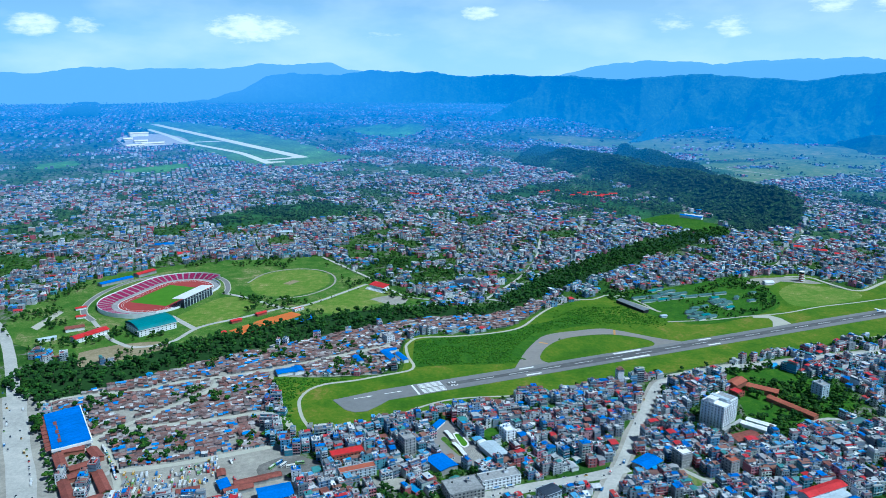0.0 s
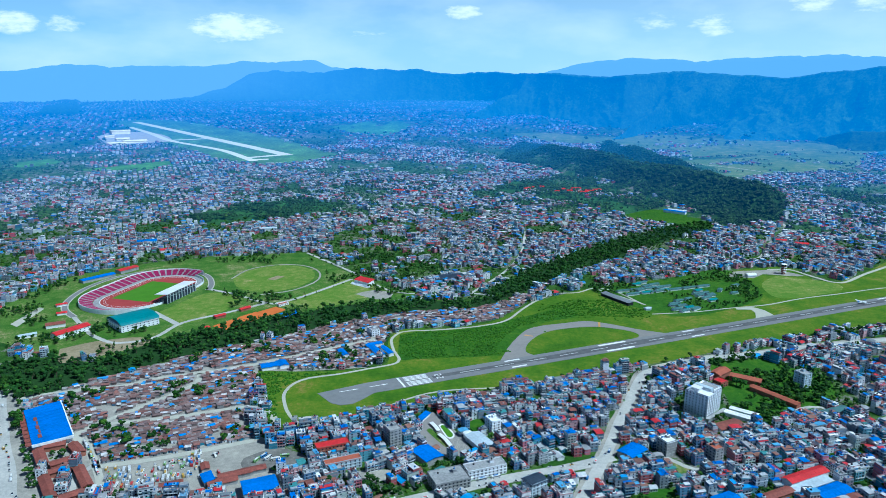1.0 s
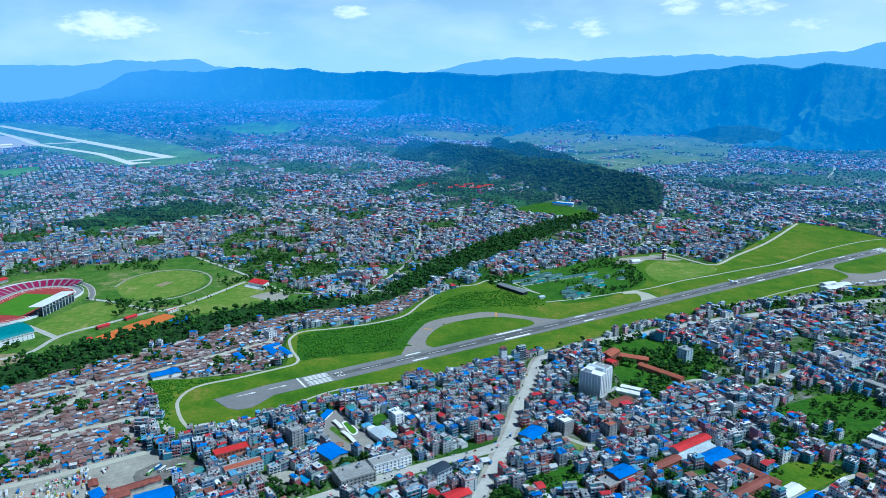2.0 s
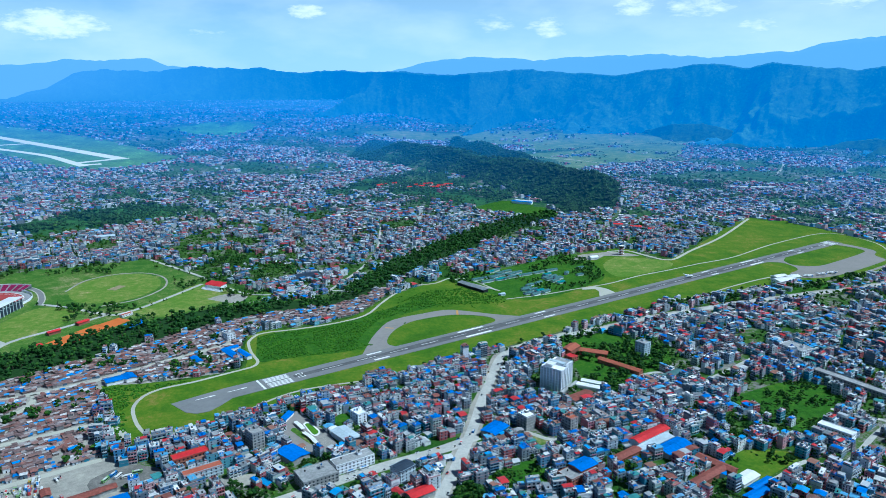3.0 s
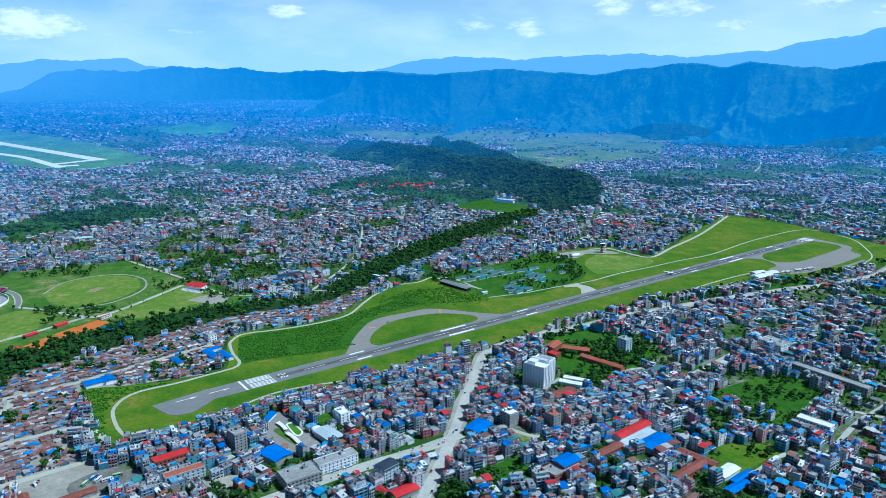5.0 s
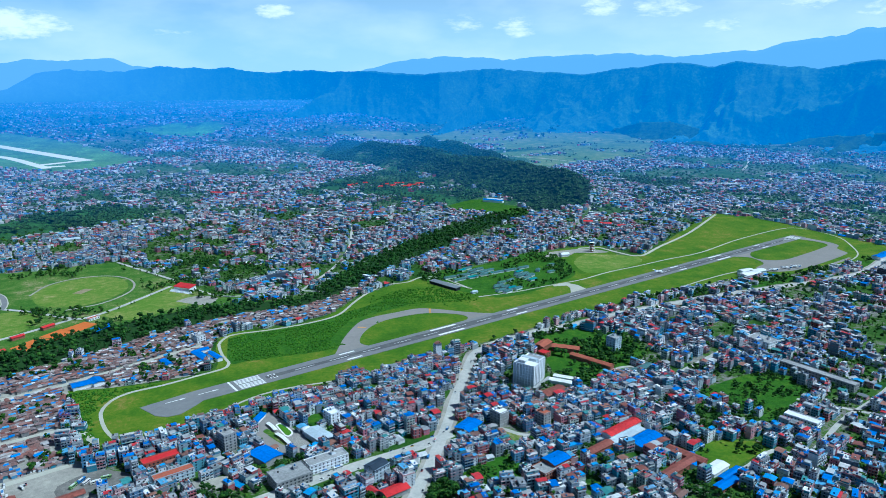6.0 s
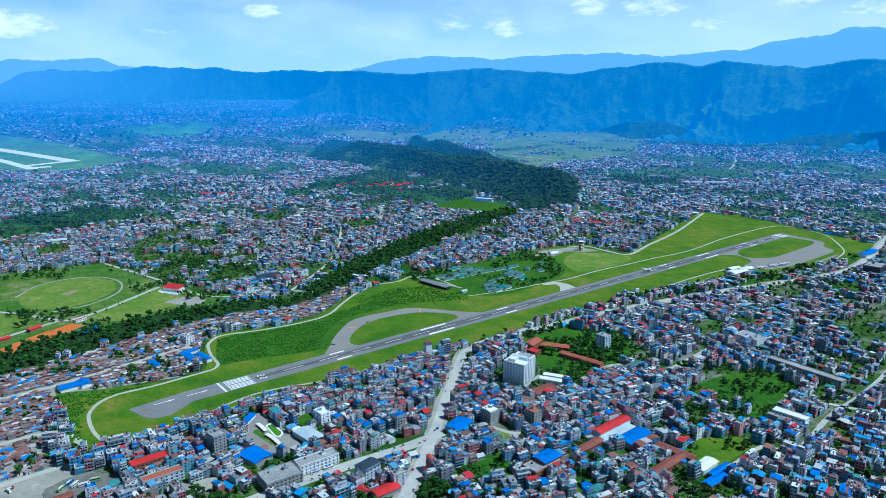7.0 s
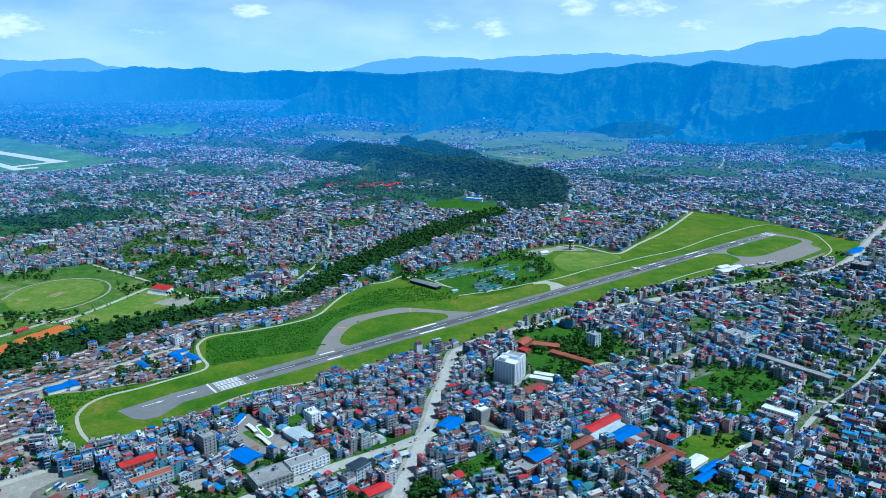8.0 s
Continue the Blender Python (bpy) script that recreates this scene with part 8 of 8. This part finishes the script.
def crown_clumps(height, wide, g):
    out = []
    for k in range(70):
        a, u = g.uniform(0, math.tau), g.random()
        z = height * (0.4 + 0.58 * u)
        r = wide * math.sqrt(max(0.04, 1 - (2 * u - 0.85) ** 2)) * g.uniform(0.35, 1.0)
        out.append((t_clump(wide * g.uniform(0.13, 0.27), g.randrange(10 ** 6), 0.75), (r * math.cos(a), r * math.sin(a), z)))
    return out


def street_trees():
    kinds = [single_tree(9, 4.2, 1), single_tree(11, 5.0, 2), single_tree(7.5, 3.6, 3)]
    x, y, g = lots(13.0, 480, 760, 222, turn=35, loose=0.6)
    ok = is_free_of_roads(x, y) & ~inside(SLUM, x, y) & ~inside(BUSPARK, x, y)
    gap = builtness(x, y)
    ok &= gap < 0.36
    for k, (px, py) in enumerate(list(zip(x[ok], y[ok]))[:170]):
        s = g.uniform(0.6, 1.1)
        copy_thing(kinds[k % 3], pose(px, py, 0, 0, 0, g.uniform(0, 360)) @ Matrix.Diagonal((s, s, s, 1)))
    for line in ([(-436, 696), (-455, 727)], [(-508, 790), (-520, 815)]):
        for px, py, t in along(line, 7, (-2, 2), 9, 2):
            copy_thing(kinds[1], pose(px, py, 0, 0, 0, t))
    for ob in kinds:
        for o in (*ob.children_recursive, ob):
            bpy.data.objects.remove(o)


# ======================= town and trees, built =======================
crowd("near_town", 0, 10.0, 480, 1080, 101, "dense town houses with flat roofs and blue tin", low=0.355)
crowd("mid_town", 1, 13.5, 1080, 1800, 102, "dense town houses beyond the airfield", low=0.35)
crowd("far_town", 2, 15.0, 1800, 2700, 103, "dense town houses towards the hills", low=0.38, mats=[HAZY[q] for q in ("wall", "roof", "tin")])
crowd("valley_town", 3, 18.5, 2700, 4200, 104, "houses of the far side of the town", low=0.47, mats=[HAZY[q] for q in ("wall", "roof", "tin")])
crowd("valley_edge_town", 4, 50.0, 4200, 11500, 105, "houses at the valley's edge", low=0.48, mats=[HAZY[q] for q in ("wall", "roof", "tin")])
shed_quarter()
build_trees()
street_trees()
vehicles()
